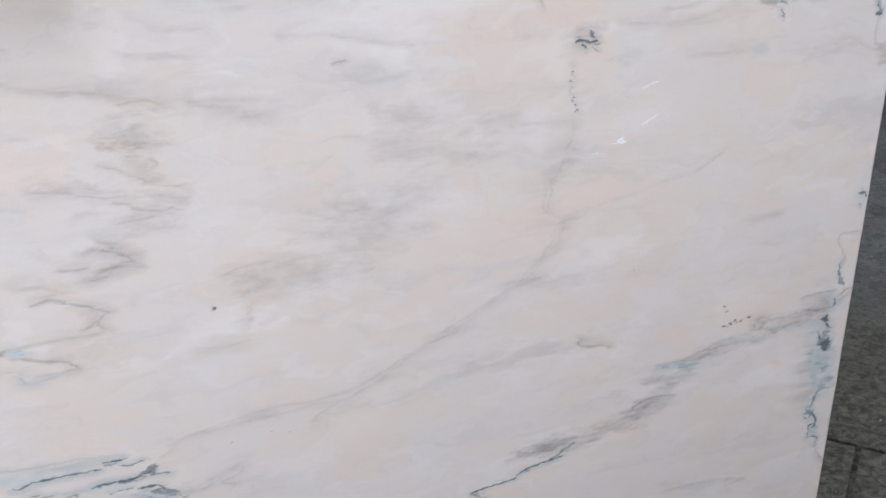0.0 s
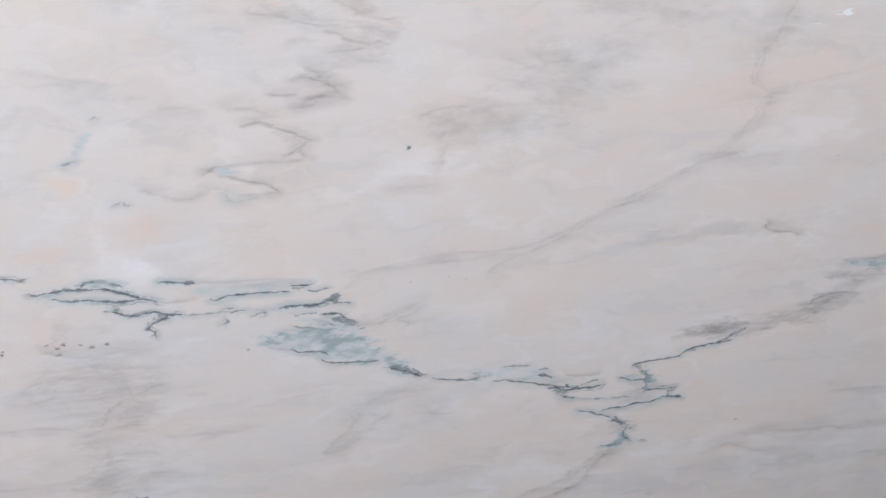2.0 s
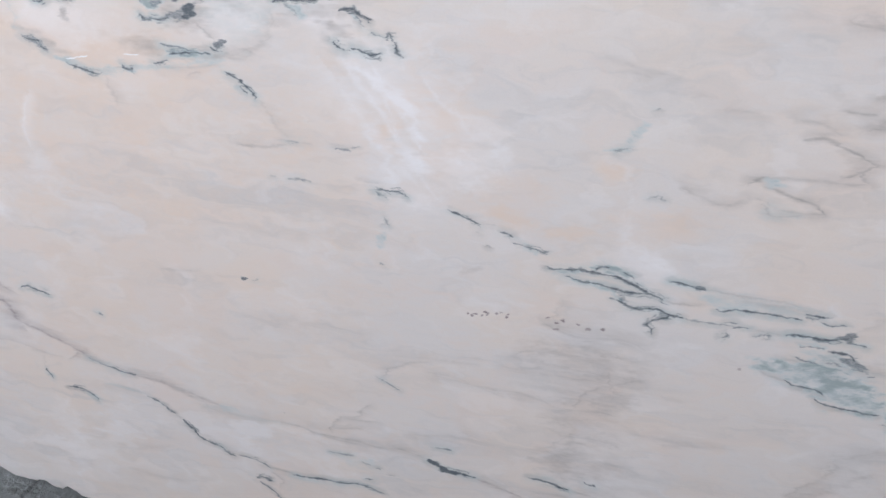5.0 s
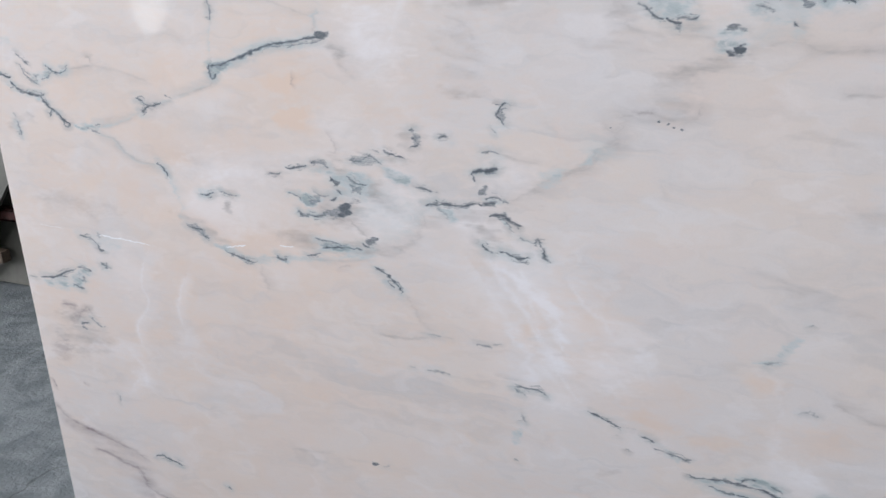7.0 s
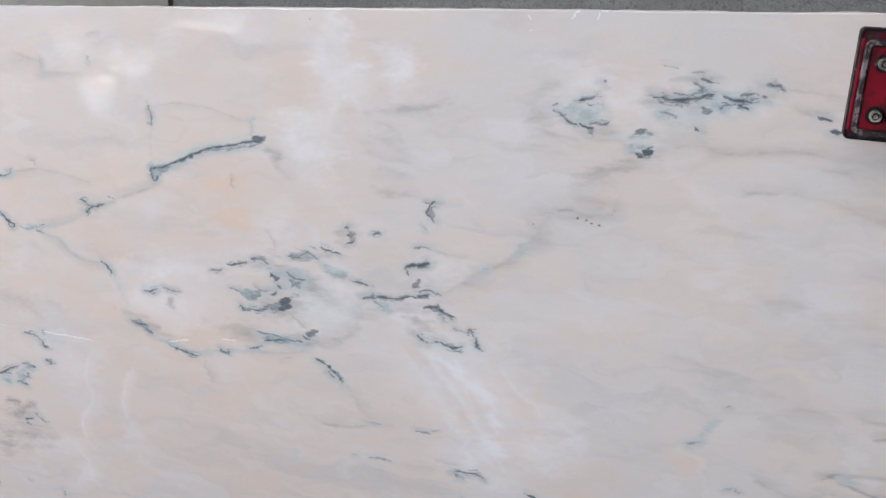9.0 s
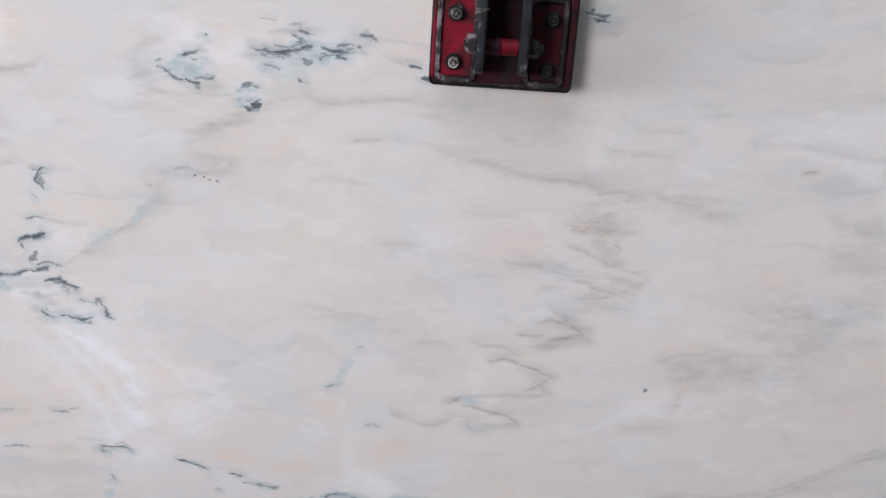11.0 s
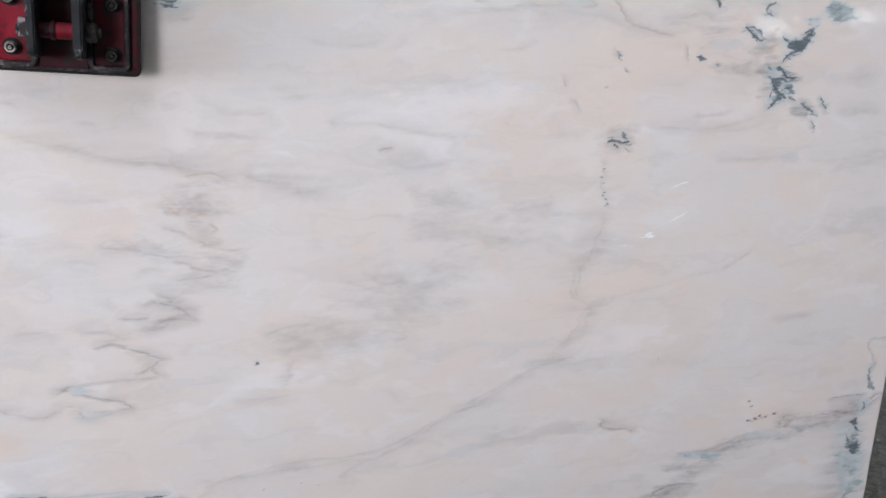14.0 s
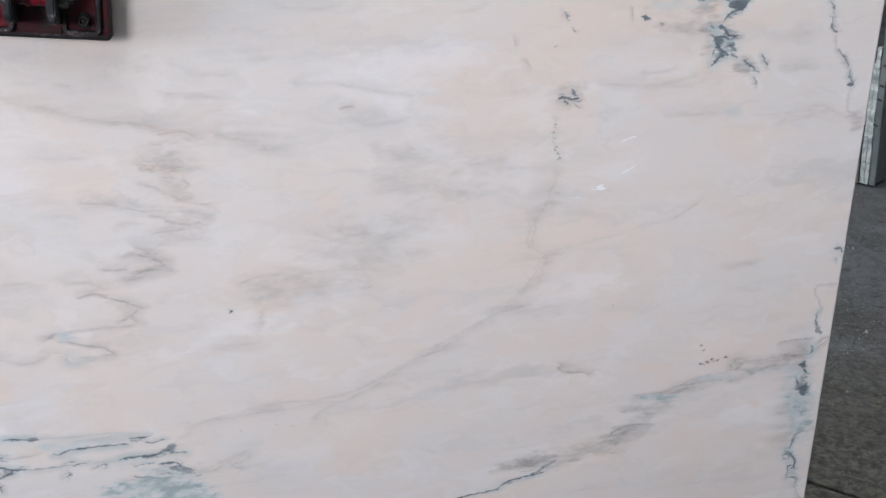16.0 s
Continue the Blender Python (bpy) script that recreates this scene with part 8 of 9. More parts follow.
wash("dark", 0.64, (-0.1315, 0.6363), (-0.1216, 0.6461), (-0.1090, 0.6485), (-0.1073, 0.6384), (-0.1144, 0.6312), (-0.1224, 0.6352))
vein("dark", 0.7, 1.25, (-0.1186, 0.6317), (-0.1062, 0.6302), (-0.0939, 0.6277))
vein("dark", 0.6, 1.25, (-0.2795, 0.6386), (-0.2726, 0.6417), (-0.2647, 0.6408))
vein("dark", 0.7, 1.25, (-0.2676, 0.6312), (-0.2574, 0.6349), (-0.2455, 0.6334))
vein("dark", 0.65, 1.55, (-0.2806, 0.6127), (-0.2743, 0.6170), (-0.2737, 0.6219))
vein("dark", 0.55, 1.55, (-0.2365, 0.6202), (-0.2262, 0.6250), (-0.2138, 0.6264))
vein("grey", 0.5, 3, (-0.2415, 0.6329), (-0.2174, 0.6309), (-0.1930, 0.6299))
wash("teal", 0.7425, (-0.1778, 0.6169), (-0.1565, 0.6233), (-0.1404, 0.6182), (-0.1452, 0.6107))
vein("dark", 0.7, 1.1, (-0.1780, 0.6148), (-0.1614, 0.6158), (-0.1449, 0.6147))
wash("teal", 0.945, (-0.2297, 0.5804), (-0.2141, 0.5867), (-0.1888, 0.5896), (-0.1594, 0.5920), (-0.1340, 0.5939), (-0.1134, 0.5881), (-0.0887, 0.5776), (-0.0725, 0.5617), (-0.0561, 0.5446), (-0.0439, 0.5255), (-0.0314, 0.5106), (-0.0185, 0.5000), (-0.0406, 0.5008), (-0.0575, 0.5165), (-0.0834, 0.5222), (-0.1094, 0.5236), (-0.1388, 0.5342), (-0.1633, 0.5483), (-0.1880, 0.5559), (-0.2083, 0.5629), (-0.2245, 0.5672))
wash("teal", 0.4725, (-0.1785, 0.6098), (-0.1285, 0.6106), (-0.0958, 0.5983), (-0.0717, 0.5754), (-0.0810, 0.5628), (-0.1143, 0.5757), (-0.1471, 0.5883))
wash("teal", 1, (-0.1166, 0.5441), (-0.0949, 0.5466), (-0.0696, 0.5356), (-0.0573, 0.5208), (-0.0833, 0.5244), (-0.1073, 0.5299))
wash("teal", 1, (-0.1874, 0.5622), (-0.1623, 0.5588), (-0.1380, 0.5449), (-0.1261, 0.5325), (-0.1512, 0.5402), (-0.1759, 0.5500))
vein("dark", 0.85, 1.55, (-0.1367, 0.6127), (-0.1201, 0.6116), (-0.1077, 0.6090), (-0.1040, 0.6024))
wash("dark", 0.56, (-0.1208, 0.6015), (-0.1089, 0.6041), (-0.1021, 0.6053), (-0.0917, 0.5957), (-0.0797, 0.5838), (-0.0899, 0.5851), (-0.1045, 0.5942))
vein("dark", 0.6, 1.25, (-0.1384, 0.5924), (-0.1281, 0.5952), (-0.1200, 0.5910))
vein("dark", 0.6, 1.1, (-0.0842, 0.5801), (-0.0731, 0.5808))
vein("dark", 0.6, 1.1, (-0.1798, 0.5967), (-0.1636, 0.5915), (-0.1469, 0.5903))
vein("dark", 0.8, 1.25, (-0.1880, 0.5559), (-0.1761, 0.5479), (-0.1591, 0.5477), (-0.1464, 0.5460), (-0.1342, 0.5390))
vein("dark", 0.85, 1.25, (-0.1450, 0.5318), (-0.1396, 0.5245), (-0.1183, 0.5205), (-0.0924, 0.5180), (-0.0750, 0.5167), (-0.0575, 0.5165))
wash("teal", 1, (-0.0588, 0.5254), (-0.0397, 0.5228), (-0.0181, 0.5110), (-0.0067, 0.5050), (-0.0099, 0.4909), (-0.0321, 0.4929), (-0.0450, 0.5014))
wash("dark", 0.6, (-0.0450, 0.5014), (-0.0316, 0.5051), (-0.0122, 0.5013), (-0.0072, 0.4894), (0.0078, 0.4805), (-0.0014, 0.4762), (-0.0189, 0.4888), (-0.0364, 0.4958))
vein("dark", 1, 1.55, (-0.0407, 0.4986), (-0.0232, 0.4917), (-0.0100, 0.4876), (-0.0013, 0.4795), (0.0076, 0.4760))
vein("dark", 0.8, 1.25, (-0.0053, 0.4936), (0.0078, 0.4805), (0.0167, 0.4781))
vein("dark", 0.7, 1.25, (0.0256, 0.4700), (0.0437, 0.4652), (0.0619, 0.4625), (0.0802, 0.4576), (0.0940, 0.4568))
wash("teal", 1, (0.0830, 0.4630), (0.0940, 0.4729), (0.1077, 0.4755), (0.1262, 0.4717), (0.1217, 0.4609), (0.1079, 0.4548), (0.0922, 0.4547))
vein("dark", 0.8, 1.25, (0.0848, 0.4581), (0.1033, 0.4589))
wash("teal", 0.4725, (0.1262, 0.4717), (0.1585, 0.4729), (0.1962, 0.4619), (0.2301, 0.4419), (0.2452, 0.4280), (0.2068, 0.4335), (0.1688, 0.4414), (0.1311, 0.4514))
vein("dark", 0.85, 1.25, (0.1247, 0.4477), (0.1405, 0.4478), (0.1593, 0.4427), (0.1782, 0.4388), (0.1974, 0.4325), (0.2166, 0.4274), (0.2310, 0.4241), (0.2457, 0.4184))
vein("dark", 0.7, 1.25, (0.1428, 0.4740), (0.1585, 0.4752), (0.1818, 0.4719))
vein("dark", 0.6, 1.1, (0.2009, 0.4612), (0.2083, 0.4636), (0.2169, 0.4601))
vein("dark", 0.8, 1.55, (0.2014, 0.4495), (0.2108, 0.4493), (0.2206, 0.4433))
vein("dark", 0.9, 1.9, (0.2169, 0.4202), (0.2312, 0.4205), (0.2460, 0.4135), (0.2653, 0.4131), (0.2895, 0.4120), (0.3040, 0.4135), (0.3087, 0.4152))
wash("dark", 0.56, (0.2167, 0.4250), (0.2362, 0.4174), (0.2557, 0.4121), (0.2465, 0.4039), (0.2320, 0.4060), (0.2220, 0.4147))
vein("dark", 0.8, 1.25, (0.2453, 0.4256), (0.2554, 0.4170), (0.2700, 0.4148))
wash("teal", 0.81, (0.2455, 0.4232), (0.2650, 0.4179), (0.2789, 0.4255), (0.2981, 0.4275), (0.2941, 0.4161), (0.2752, 0.4093))
vein("dark", 0.6, 1.1, (0.2745, 0.4189), (0.2886, 0.4253), (0.3030, 0.4268))
vein("dark", 0.85, 1.55, (0.2319, 0.4084), (0.2468, 0.3990), (0.2616, 0.3944))
vein("dark", 0.5, 1.1, (0.2615, 0.3956), (0.2864, 0.3882), (0.3160, 0.3850), (0.3457, 0.3831), (0.3708, 0.3793))
vein("dark", 0.88, 1.25, (0.3593, 0.4471), (0.3685, 0.4517), (0.3780, 0.4539), (0.3973, 0.4547), (0.4167, 0.4556), (0.4360, 0.4576), (0.4448, 0.4657), (0.4588, 0.4708), (0.4780, 0.4740), (0.5022, 0.4766), (0.5313, 0.4797))
wash("dark", 0.48, (0.4404, 0.4617), (0.4459, 0.4726), (0.4686, 0.4707), (0.4572, 0.4606))
wash("teal", 0.675, (0.3790, 0.4444), (0.3947, 0.4339), (0.4020, 0.4125), (0.3944, 0.3918), (0.3843, 0.3933))
wash("dark", 0.52, (0.3569, 0.4510), (0.3687, 0.4493), (0.3800, 0.4348), (0.3929, 0.4234), (0.3922, 0.4115), (0.3921, 0.3946), (0.3845, 0.3908), (0.3810, 0.4059), (0.3835, 0.4200), (0.3719, 0.4371))
vein("dark", 0.8, 1.25, (0.3418, 0.4259), (0.3571, 0.4190), (0.3720, 0.4168), (0.3870, 0.4147))
wash("teal", 0.675, (0.3409, 0.4356), (0.3661, 0.4272), (0.3820, 0.4154), (0.3576, 0.4141))
vein("dark", 0.85, 1.55, (0.3845, 0.3908), (0.3993, 0.3923), (0.4194, 0.3906), (0.4394, 0.3901))
wash("dark", 0.48, (0.4095, 0.3896), (0.4245, 0.3898), (0.4398, 0.3876), (0.4335, 0.3811))
vein("dark", 0.9, 1.25, (0.4163, 0.3738), (0.4315, 0.3728), (0.4522, 0.3685))
vein("dark", 0.6, 1.1, (0.4306, 0.3803), (0.4262, 0.3748))
vein("dark", 0.85, 1.25, (0.3132, 0.3583), (0.3327, 0.3616), (0.3527, 0.3610), (0.3672, 0.3650), (0.3821, 0.3665), (0.3972, 0.3655), (0.4168, 0.3700))
vein("dark", 0.8, 1.25, (0.2704, 0.3636), (0.2934, 0.3576), (0.3037, 0.3523), (0.3190, 0.3474), (0.3347, 0.3387))
wash("dark", 0.72, (0.3296, 0.3395), (0.3415, 0.3414), (0.3587, 0.3286), (0.3695, 0.3206), (0.3675, 0.3106), (0.3516, 0.3183), (0.3388, 0.3254))
vein("dark", 0.7, 1.55, (0.3600, 0.3144), (0.3553, 0.2996), (0.3625, 0.2881), (0.3734, 0.2811))
wash("teal", 0.945, (0.3574, 0.3096), (0.3665, 0.2887), (0.3553, 0.2774), (0.3305, 0.2683), (0.3167, 0.2745), (0.3391, 0.2866))
vein("dark", 0.7, 1.25, (0.3165, 0.2772), (0.3350, 0.2755), (0.3450, 0.2778))
vein("dark", 0.5, 1.1, (0.3908, 0.2809), (0.3982, 0.2797))
# pale teal bodies of the nest beside the clamp
wash("teal", 0.513, (-0.6170, 1.3427), (-0.5935, 1.3565), (-0.5719, 1.3503), (-0.5581, 1.3380), (-0.5558, 1.3200), (-0.5750, 1.3131), (-0.5967, 1.3207), (-0.6110, 1.3282))
wash("teal", 0.513, (-0.4986, 1.3509), (-0.4554, 1.3479), (-0.4124, 1.3491), (-0.3912, 1.3452), (-0.4274, 1.3319), (-0.4428, 1.3108), (-0.4714, 1.3185), (-0.5000, 1.3297))
wash("teal", 0.675, (-0.5350, 1.3015), (-0.5158, 1.3121), (-0.5013, 1.3082), (-0.4985, 1.2937), (-0.5066, 1.2828), (-0.5212, 1.2867))
wash("teal", 0.6075, (-0.4582, 1.3641), (-0.4469, 1.3756), (-0.4294, 1.3703), (-0.4228, 1.3563), (-0.4408, 1.3546))
wash("teal", 0.54, (-0.4575, 1.3075), (-0.4390, 1.3143), (-0.4322, 1.3035), (-0.4471, 1.2965))
wash("dark", 0.56, (-0.5164, 1.2808), (-0.5086, 1.2858), (-0.4969, 1.2842), (-0.4994, 1.2791), (-0.5122, 1.2770))
# soft bodies of the grey zigzag
wash("grey", 0.3, (-0.1107, 1.0998), (-0.0906, 1.1268), (-0.0488, 1.1345), (-0.0192, 1.1117), (-0.0392, 1.0962), (-0.0527, 1.0845), (-0.0821, 1.0999))
wash("grey", 0.25, (-0.0990, 1.0083), (-0.0637, 1.0290), (-0.0351, 1.0334), (-0.0121, 1.0136), (-0.0321, 0.9889), (-0.0615, 0.9925))
wash("grey", 0.22, (-0.1898, 1.0837), (-0.1678, 1.0799), (-0.1306, 1.0603), (-0.0795, 1.0528), (-0.0791, 1.0465), (-0.1376, 1.0523), (-0.1821, 1.0679))

# broad tints: the left end is the warmest, the middle the palest
cloud("warm", 0.42, -1.35, 1.05, 520, 480, 0)
cloud("warm", 0.26, -1.25, 0.60, 560, 360, 0)
cloud("warm", 0.16, 0.85, 0.65, 420, 420, 0)
cloud("warm", 0.05, 0.1, 1.1, 620, 380, 0)
cloud("warm", 0.2, 0.78, 1.27, 360, 220, 0)
cloud("warm", 0.12, 0.4, 0.9, 600, 500, 0)


def run(points):
    """Points joined by a smooth curve."""
    p = [points[0], *points, points[-1]]
    out = []
    for a, b, c, d in zip(p, p[1:], p[2:], p[3:]):
        for k in range(4):
            t = k / 4
            out.append(tuple(0.5 * (2 * b[i] + (c[i] - a[i]) * t + (2 * a[i] - 5 * b[i] + 4 * c[i] - d[i]) * t * t + (3 * b[i] - a[i] - 3 * c[i] + d[i]) * t ** 3) for i in (0, 1)))
    return out + [points[-1]]


# ---- the sheet of points: a grid of cells, each cell that holds fine marks split further
corner_x = np.linspace(LEFT, RIGHT, COLS)
low, high = lower_edge(corner_x), upper_edge(corner_x)
split = np.zeros((COLS - 1, LEVELS - 1), bool)


def mark(x, z, around):
    """Split the cells within that distance of a point."""
    i = (x - LEFT) / (RIGHT - LEFT) * (COLS - 1)
    k = min(max(int(i), 0), COLS - 1)
    j = (z - low[k]) / (high[k] - low[k]) * (LEVELS - 1)
    r = around / 0.0024
    split[max(0, int(i - r)):max(0, int(i + r) + 1), max(0, int(j - r)):max(0, int(j + r) + 1)] = True


for sort, args in STROKES:
    if sort == "vein":
        kind, amount, width, points = args[:4]
        if kind in ("warm", "milk") or amount < 0.2:
            continue
        line = run(points) if len(points) > 2 else points
        for (ax, az), (bx, bz) in zip(line, line[1:]):
            for k in range(1 + int(math.hypot(bx - ax, bz - az) / 0.004)):
                t = k / (1 + int(math.hypot(bx - ax, bz - az) / 0.004))
                mark(ax + (bx - ax) * t, az + (bz - az) * t, width * 0.0028 + 0.004 if kind == "dark" else 0.0045)
    elif sort == "wash":
        if args[0] in ("dark", "teal", "grey"):
            for (ax, az), (bx, bz) in zip(args[2], args[2][1:] + args[2][:1]):
                for k in range(1 + int(math.hypot(bx - ax, bz - az) / 0.004)):
                    t = k / (1 + int(math.hypot(bx - ax, bz - az) / 0.004))
                    mark(ax + (bx - ax) * t, az + (bz - az) * t, 0.005)
    elif args[7] < 0.5:
        mark(args[2], args[3], max(args[4], args[5]) * 0.0014 + 0.002)

FX, FZ = (COLS - 1) * FINE + 1, (LEVELS - 1) * FINE + 1
ci, cj = np.meshgrid(np.arange(COLS), np.arange(LEVELS), indexing="ij")
si, sj = np.nonzero(split)
fa, fb = np.meshgrid(np.arange(FINE + 1), np.arange(FINE + 1), indexing="ij")
fine_ids = (si[:, None, None] * FINE + fa) * FZ + sj[:, None, None] * FINE + fb
IDS = np.unique(np.concatenate([(ci * FINE * FZ + cj * FINE).ravel(), fine_ids.ravel()]))
fi, fj = IDS // FZ, IDS % FZ
X = LEFT + fi * (RIGHT - LEFT) / (FX - 1)
foot, head = np.interp(X, corner_x, low), np.interp(X, corner_x, high)
Z = foot + (head - foot) * fj / (FZ - 1)
# the stone's grain frays every vein by a few millimetres, more along the bedding than across it
WX = X + 0.006 * rugged(X * 24, Z * 80, 31) + 0.007 * rugged(X * 110, Z * 320, 37, 4)
WZ = Z + 0.004 * rugged(X * 26, Z * 50, 41) + 0.0040 * rugged(X * 150, Z * 190, 47, 4)
# grey folds carry short horizontal teeth
TX = X + 0.018 * rugged(X * 14, Z * 90, 51, 4) + 0.010 * rugged(X * 70, Z * 260, 57, 3)
TZ = Z + 0.006 * rugged(X * 26, Z * 70, 43, 4)
# clouds fray further out than veins
CX = X + 0.07 * rugged(X * 9, Z * 40, 71, 5) + 0.03 * rugged(X * 40, Z * 150, 77, 3)
CZ = Z + 0.03 * rugged(X * 12, Z * 24, 79, 5)
BED = np.clip(0.5 + 1.7 * rugged(X * 11 + 2.0 * rugged(X * 6, Z * 12, 91), Z * 95 + 1.5 * rugged(X * 8, Z * 20, 93), 97, 4), 0, 1)
FLECK = np.clip(0.5 + 1.6 * rugged(X * 90, Z * 250, 103, 4), 0, 1)
BLOT = np.clip(0.5 + 1.9 * rugged(X * 16 + 1.6 * rugged(X * 9, Z * 9, 111), Z * 20 + 1.6 * rugged(X * 9, Z * 9, 115), 119, 5), 0, 1)
FIELDS = {k: np.zeros_like(X) for k in ("grey", "teal", "dark", "warm", "milk", "mauve", "scratch")}
COLUMN = np.searchsorted(fi, np.arange(FX + 1))


def near(points, reach):
    """The points of the sheet within reach of these."""
    xs, zs = [p[0] for p in points], [p[1] for p in points]
    scale = (FX - 1) / (RIGHT - LEFT)
    i0 = min(max(int((min(xs) - reach - LEFT) * scale), 0), FX)
    i1 = min(max(int((max(xs) + reach - LEFT) * scale) + 1, 0), FX)
    s = slice(COLUMN[i0], COLUMN[i1])
    return COLUMN[i0] + np.nonzero((Z[s] > min(zs) - reach) & (Z[s] < max(zs) + reach))[0]


def raise_to(kind, cut, value):
    FIELDS[kind][cut] = np.maximum(FIELDS[kind][cut], value)


def lay_vein(kind, amount, width, points, fade=0.25, uneven=0.5, straight=False, seam=1.0, twigs=True):
    """A vein that swells and thins along its way and thins out at its ends.
    Soft kinds have a firm line and bleed to one side; dark ones lie in a faint teal seam with feathered twigs."""
    w = width / (800 if kind in ("dark", "grey") else 1000)
    soft = kind not in ("dark", "scratch")
    cut = near(points, w * (6 if soft else 5) + 0.02)
    if not len(cut):
        return
    x, z = (TX[cut], TZ[cut]) if kind in ("grey", "teal") and width >= 3.4 else (WX[cut], WZ[cut])
    line = list(points) if straight or len(points) < 3 else run(points)
    lengths = [math.hypot(b[0] - a[0], b[1] - a[1]) for a, b in zip(line, line[1:])]
    whole, done = max(sum(lengths), 1e-6), 0.0
    seed = int(abs(points[0][0]) * 1000 + abs(points[-1][1]) * 777)
    rng = random.Random(seed)
    knots = 3 + int(whole / 0.006)
    swell = [rng.uniform(0.5, 1.0) if rng.random() < 0.72 else rng.uniform(1.0, 1.55) for _ in range(knots)]
    best, gap, side = np.full_like(x, -9.0), np.full_like(x, 9.0), np.zeros_like(x)
    for (ax, az), (bx, bz), length in zip(line, line[1:], lengths):
        if length < 1e-6:
            continue
        s = np.clip(((x - ax) * (bx - ax) + (z - az) * (bz - az)) / length ** 2, 0, 1)
        d = np.hypot(x - ax - s * (bx - ax), z - az - s * (bz - az))
        along = (done + s * length) / whole
        taper = 1 - np.clip(1 - np.minimum(along, 1 - along) / max(fade, 1e-3), 0, 1) ** 2 * 0.85
        if kind == "dark":
            taper = (0.45 + 0.55 * taper) * np.interp(along, np.linspace(0, 1, knots), swell)
        best = np.maximum(best, 1 - d / (w * taper))
        closer = d < gap
        gap = np.where(closer, d, gap)
        side = np.where(closer, np.sign((bx - ax) * (z - az) - (bz - az) * (x - ax)) / np.maximum(taper, 0.2), side)
        done += length
    lump = 1 + uneven * 2.0 * rugged(x * 60, z * 90, 61 + seed % 50, 3)
    bed = BED[cut]
    if kind == "dark":
        core = np.clip(0.94 + 0.46 * (best - 1) + (lump - 1) * 0.3 + (FLECK[cut] - 0.5) * 0.35, 0, 1) * (best > -1.2)
        raise_to(kind, cut, core * min(1.0, amount * 1.05))
        raise_to("teal", cut, np.clip(1 - gap / (w * 3 + 0.014), 0, 1) ** 1.4 * amount * 0.66 * seam * np.clip(1.7 * BLOT[cut] - 0.1, 0, 1) * (0.4 + 0.9 * bed))
        way = 1 if seed % 2 else -1
        smear = np.clip(1 - gap / np.where(side * way > 0, 4.5 * w + 0.004, 1.2 * w + 0.001), 0, 1) * amount * 0.75 * (0.1 + 1.2 * bed)
        raise_to("grey", cut, smear)
        if twigs and width >= 1.3 and whole > 0.012:
            # hair veins that run beside it for part of its length
            for _ in range(2 if whole < 0.04 else 3):
                i0 = rng.randrange(0, max(1, len(line) - 3))
                i1 = min(len(line), i0 + max(3, int(len(line) * rng.uniform(0.3, 0.7))))
                off = rng.choice((-1, 1)) * rng.uniform(1.4, 3.2) * w
                hair = [(a + rng.uniform(-0.5, 0.5) * w * 2 + rng.uniform(0, 0.004), b + off + rng.uniform(-0.7, 0.7) * w) for a, b in line[i0:i1:2]]
                if len(hair) > 1:
                    lay_vein("dark", amount * rng.uniform(0.5, 0.75), max(0.7, width * rng.uniform(0.3, 0.45)), hair, 0.5, 0.7, True, seam, False)
            # short barbs that leave it along the bedding
            for _ in range(1 + int(whole / 0.011)):
                px, pz = line[rng.randrange(len(line))]
                length, lean = rng.uniform(0.003, 0.010), rng.gauss(-0.12, 0.28)
                way = rng.choice((-1, 1))
                tip = (px + way * length, pz + way * length * lean)
                lay_vein("dark", amount * rng.uniform(0.5, 0.8), max(0.7, width * rng.uniform(0.3, 0.5)), ((px, pz), tip), 0.5, 0.6, True, seam * 0.6, False)
    elif kind == "scratch":
        raise_to(kind, cut, amount * np.clip(best * lump + 0.35, 0, 1))
    else:
        core = np.clip(best * lump, 0, 1)
        way = 1 if seed % 3 else -1
        spread = np.where(side * way > 0, 4.2, 1.6) * w
        bleed = np.clip(1 - gap / spread, 0, 1) ** 1.3 * 0.5 * np.clip(np.abs(side), 0, 1)
        if kind in ("warm", "milk"):
            bed = BLOT[cut]
        value = np.maximum(core * ((0.5 if width < 4.5 else 0.36) + 0.6 * bed), bleed * (0.25 + 1.25 * bed))
        if kind in ("grey", "mauve") and width >= 3.5:
            # the firm line along which the colour gathers
            firm = np.clip(1.0 - gap / (0.0045 + 0.0004 * width) * np.clip(np.abs(side), 0, 1.4), 0, 1) * np.clip(0.5 + 1.2 * (lump - 1) + 0.5 * FLECK[cut], 0.1, 1.0)
            value = np.maximum(value, firm * 0.4)
        raise_to(kind, cut, amount * value)


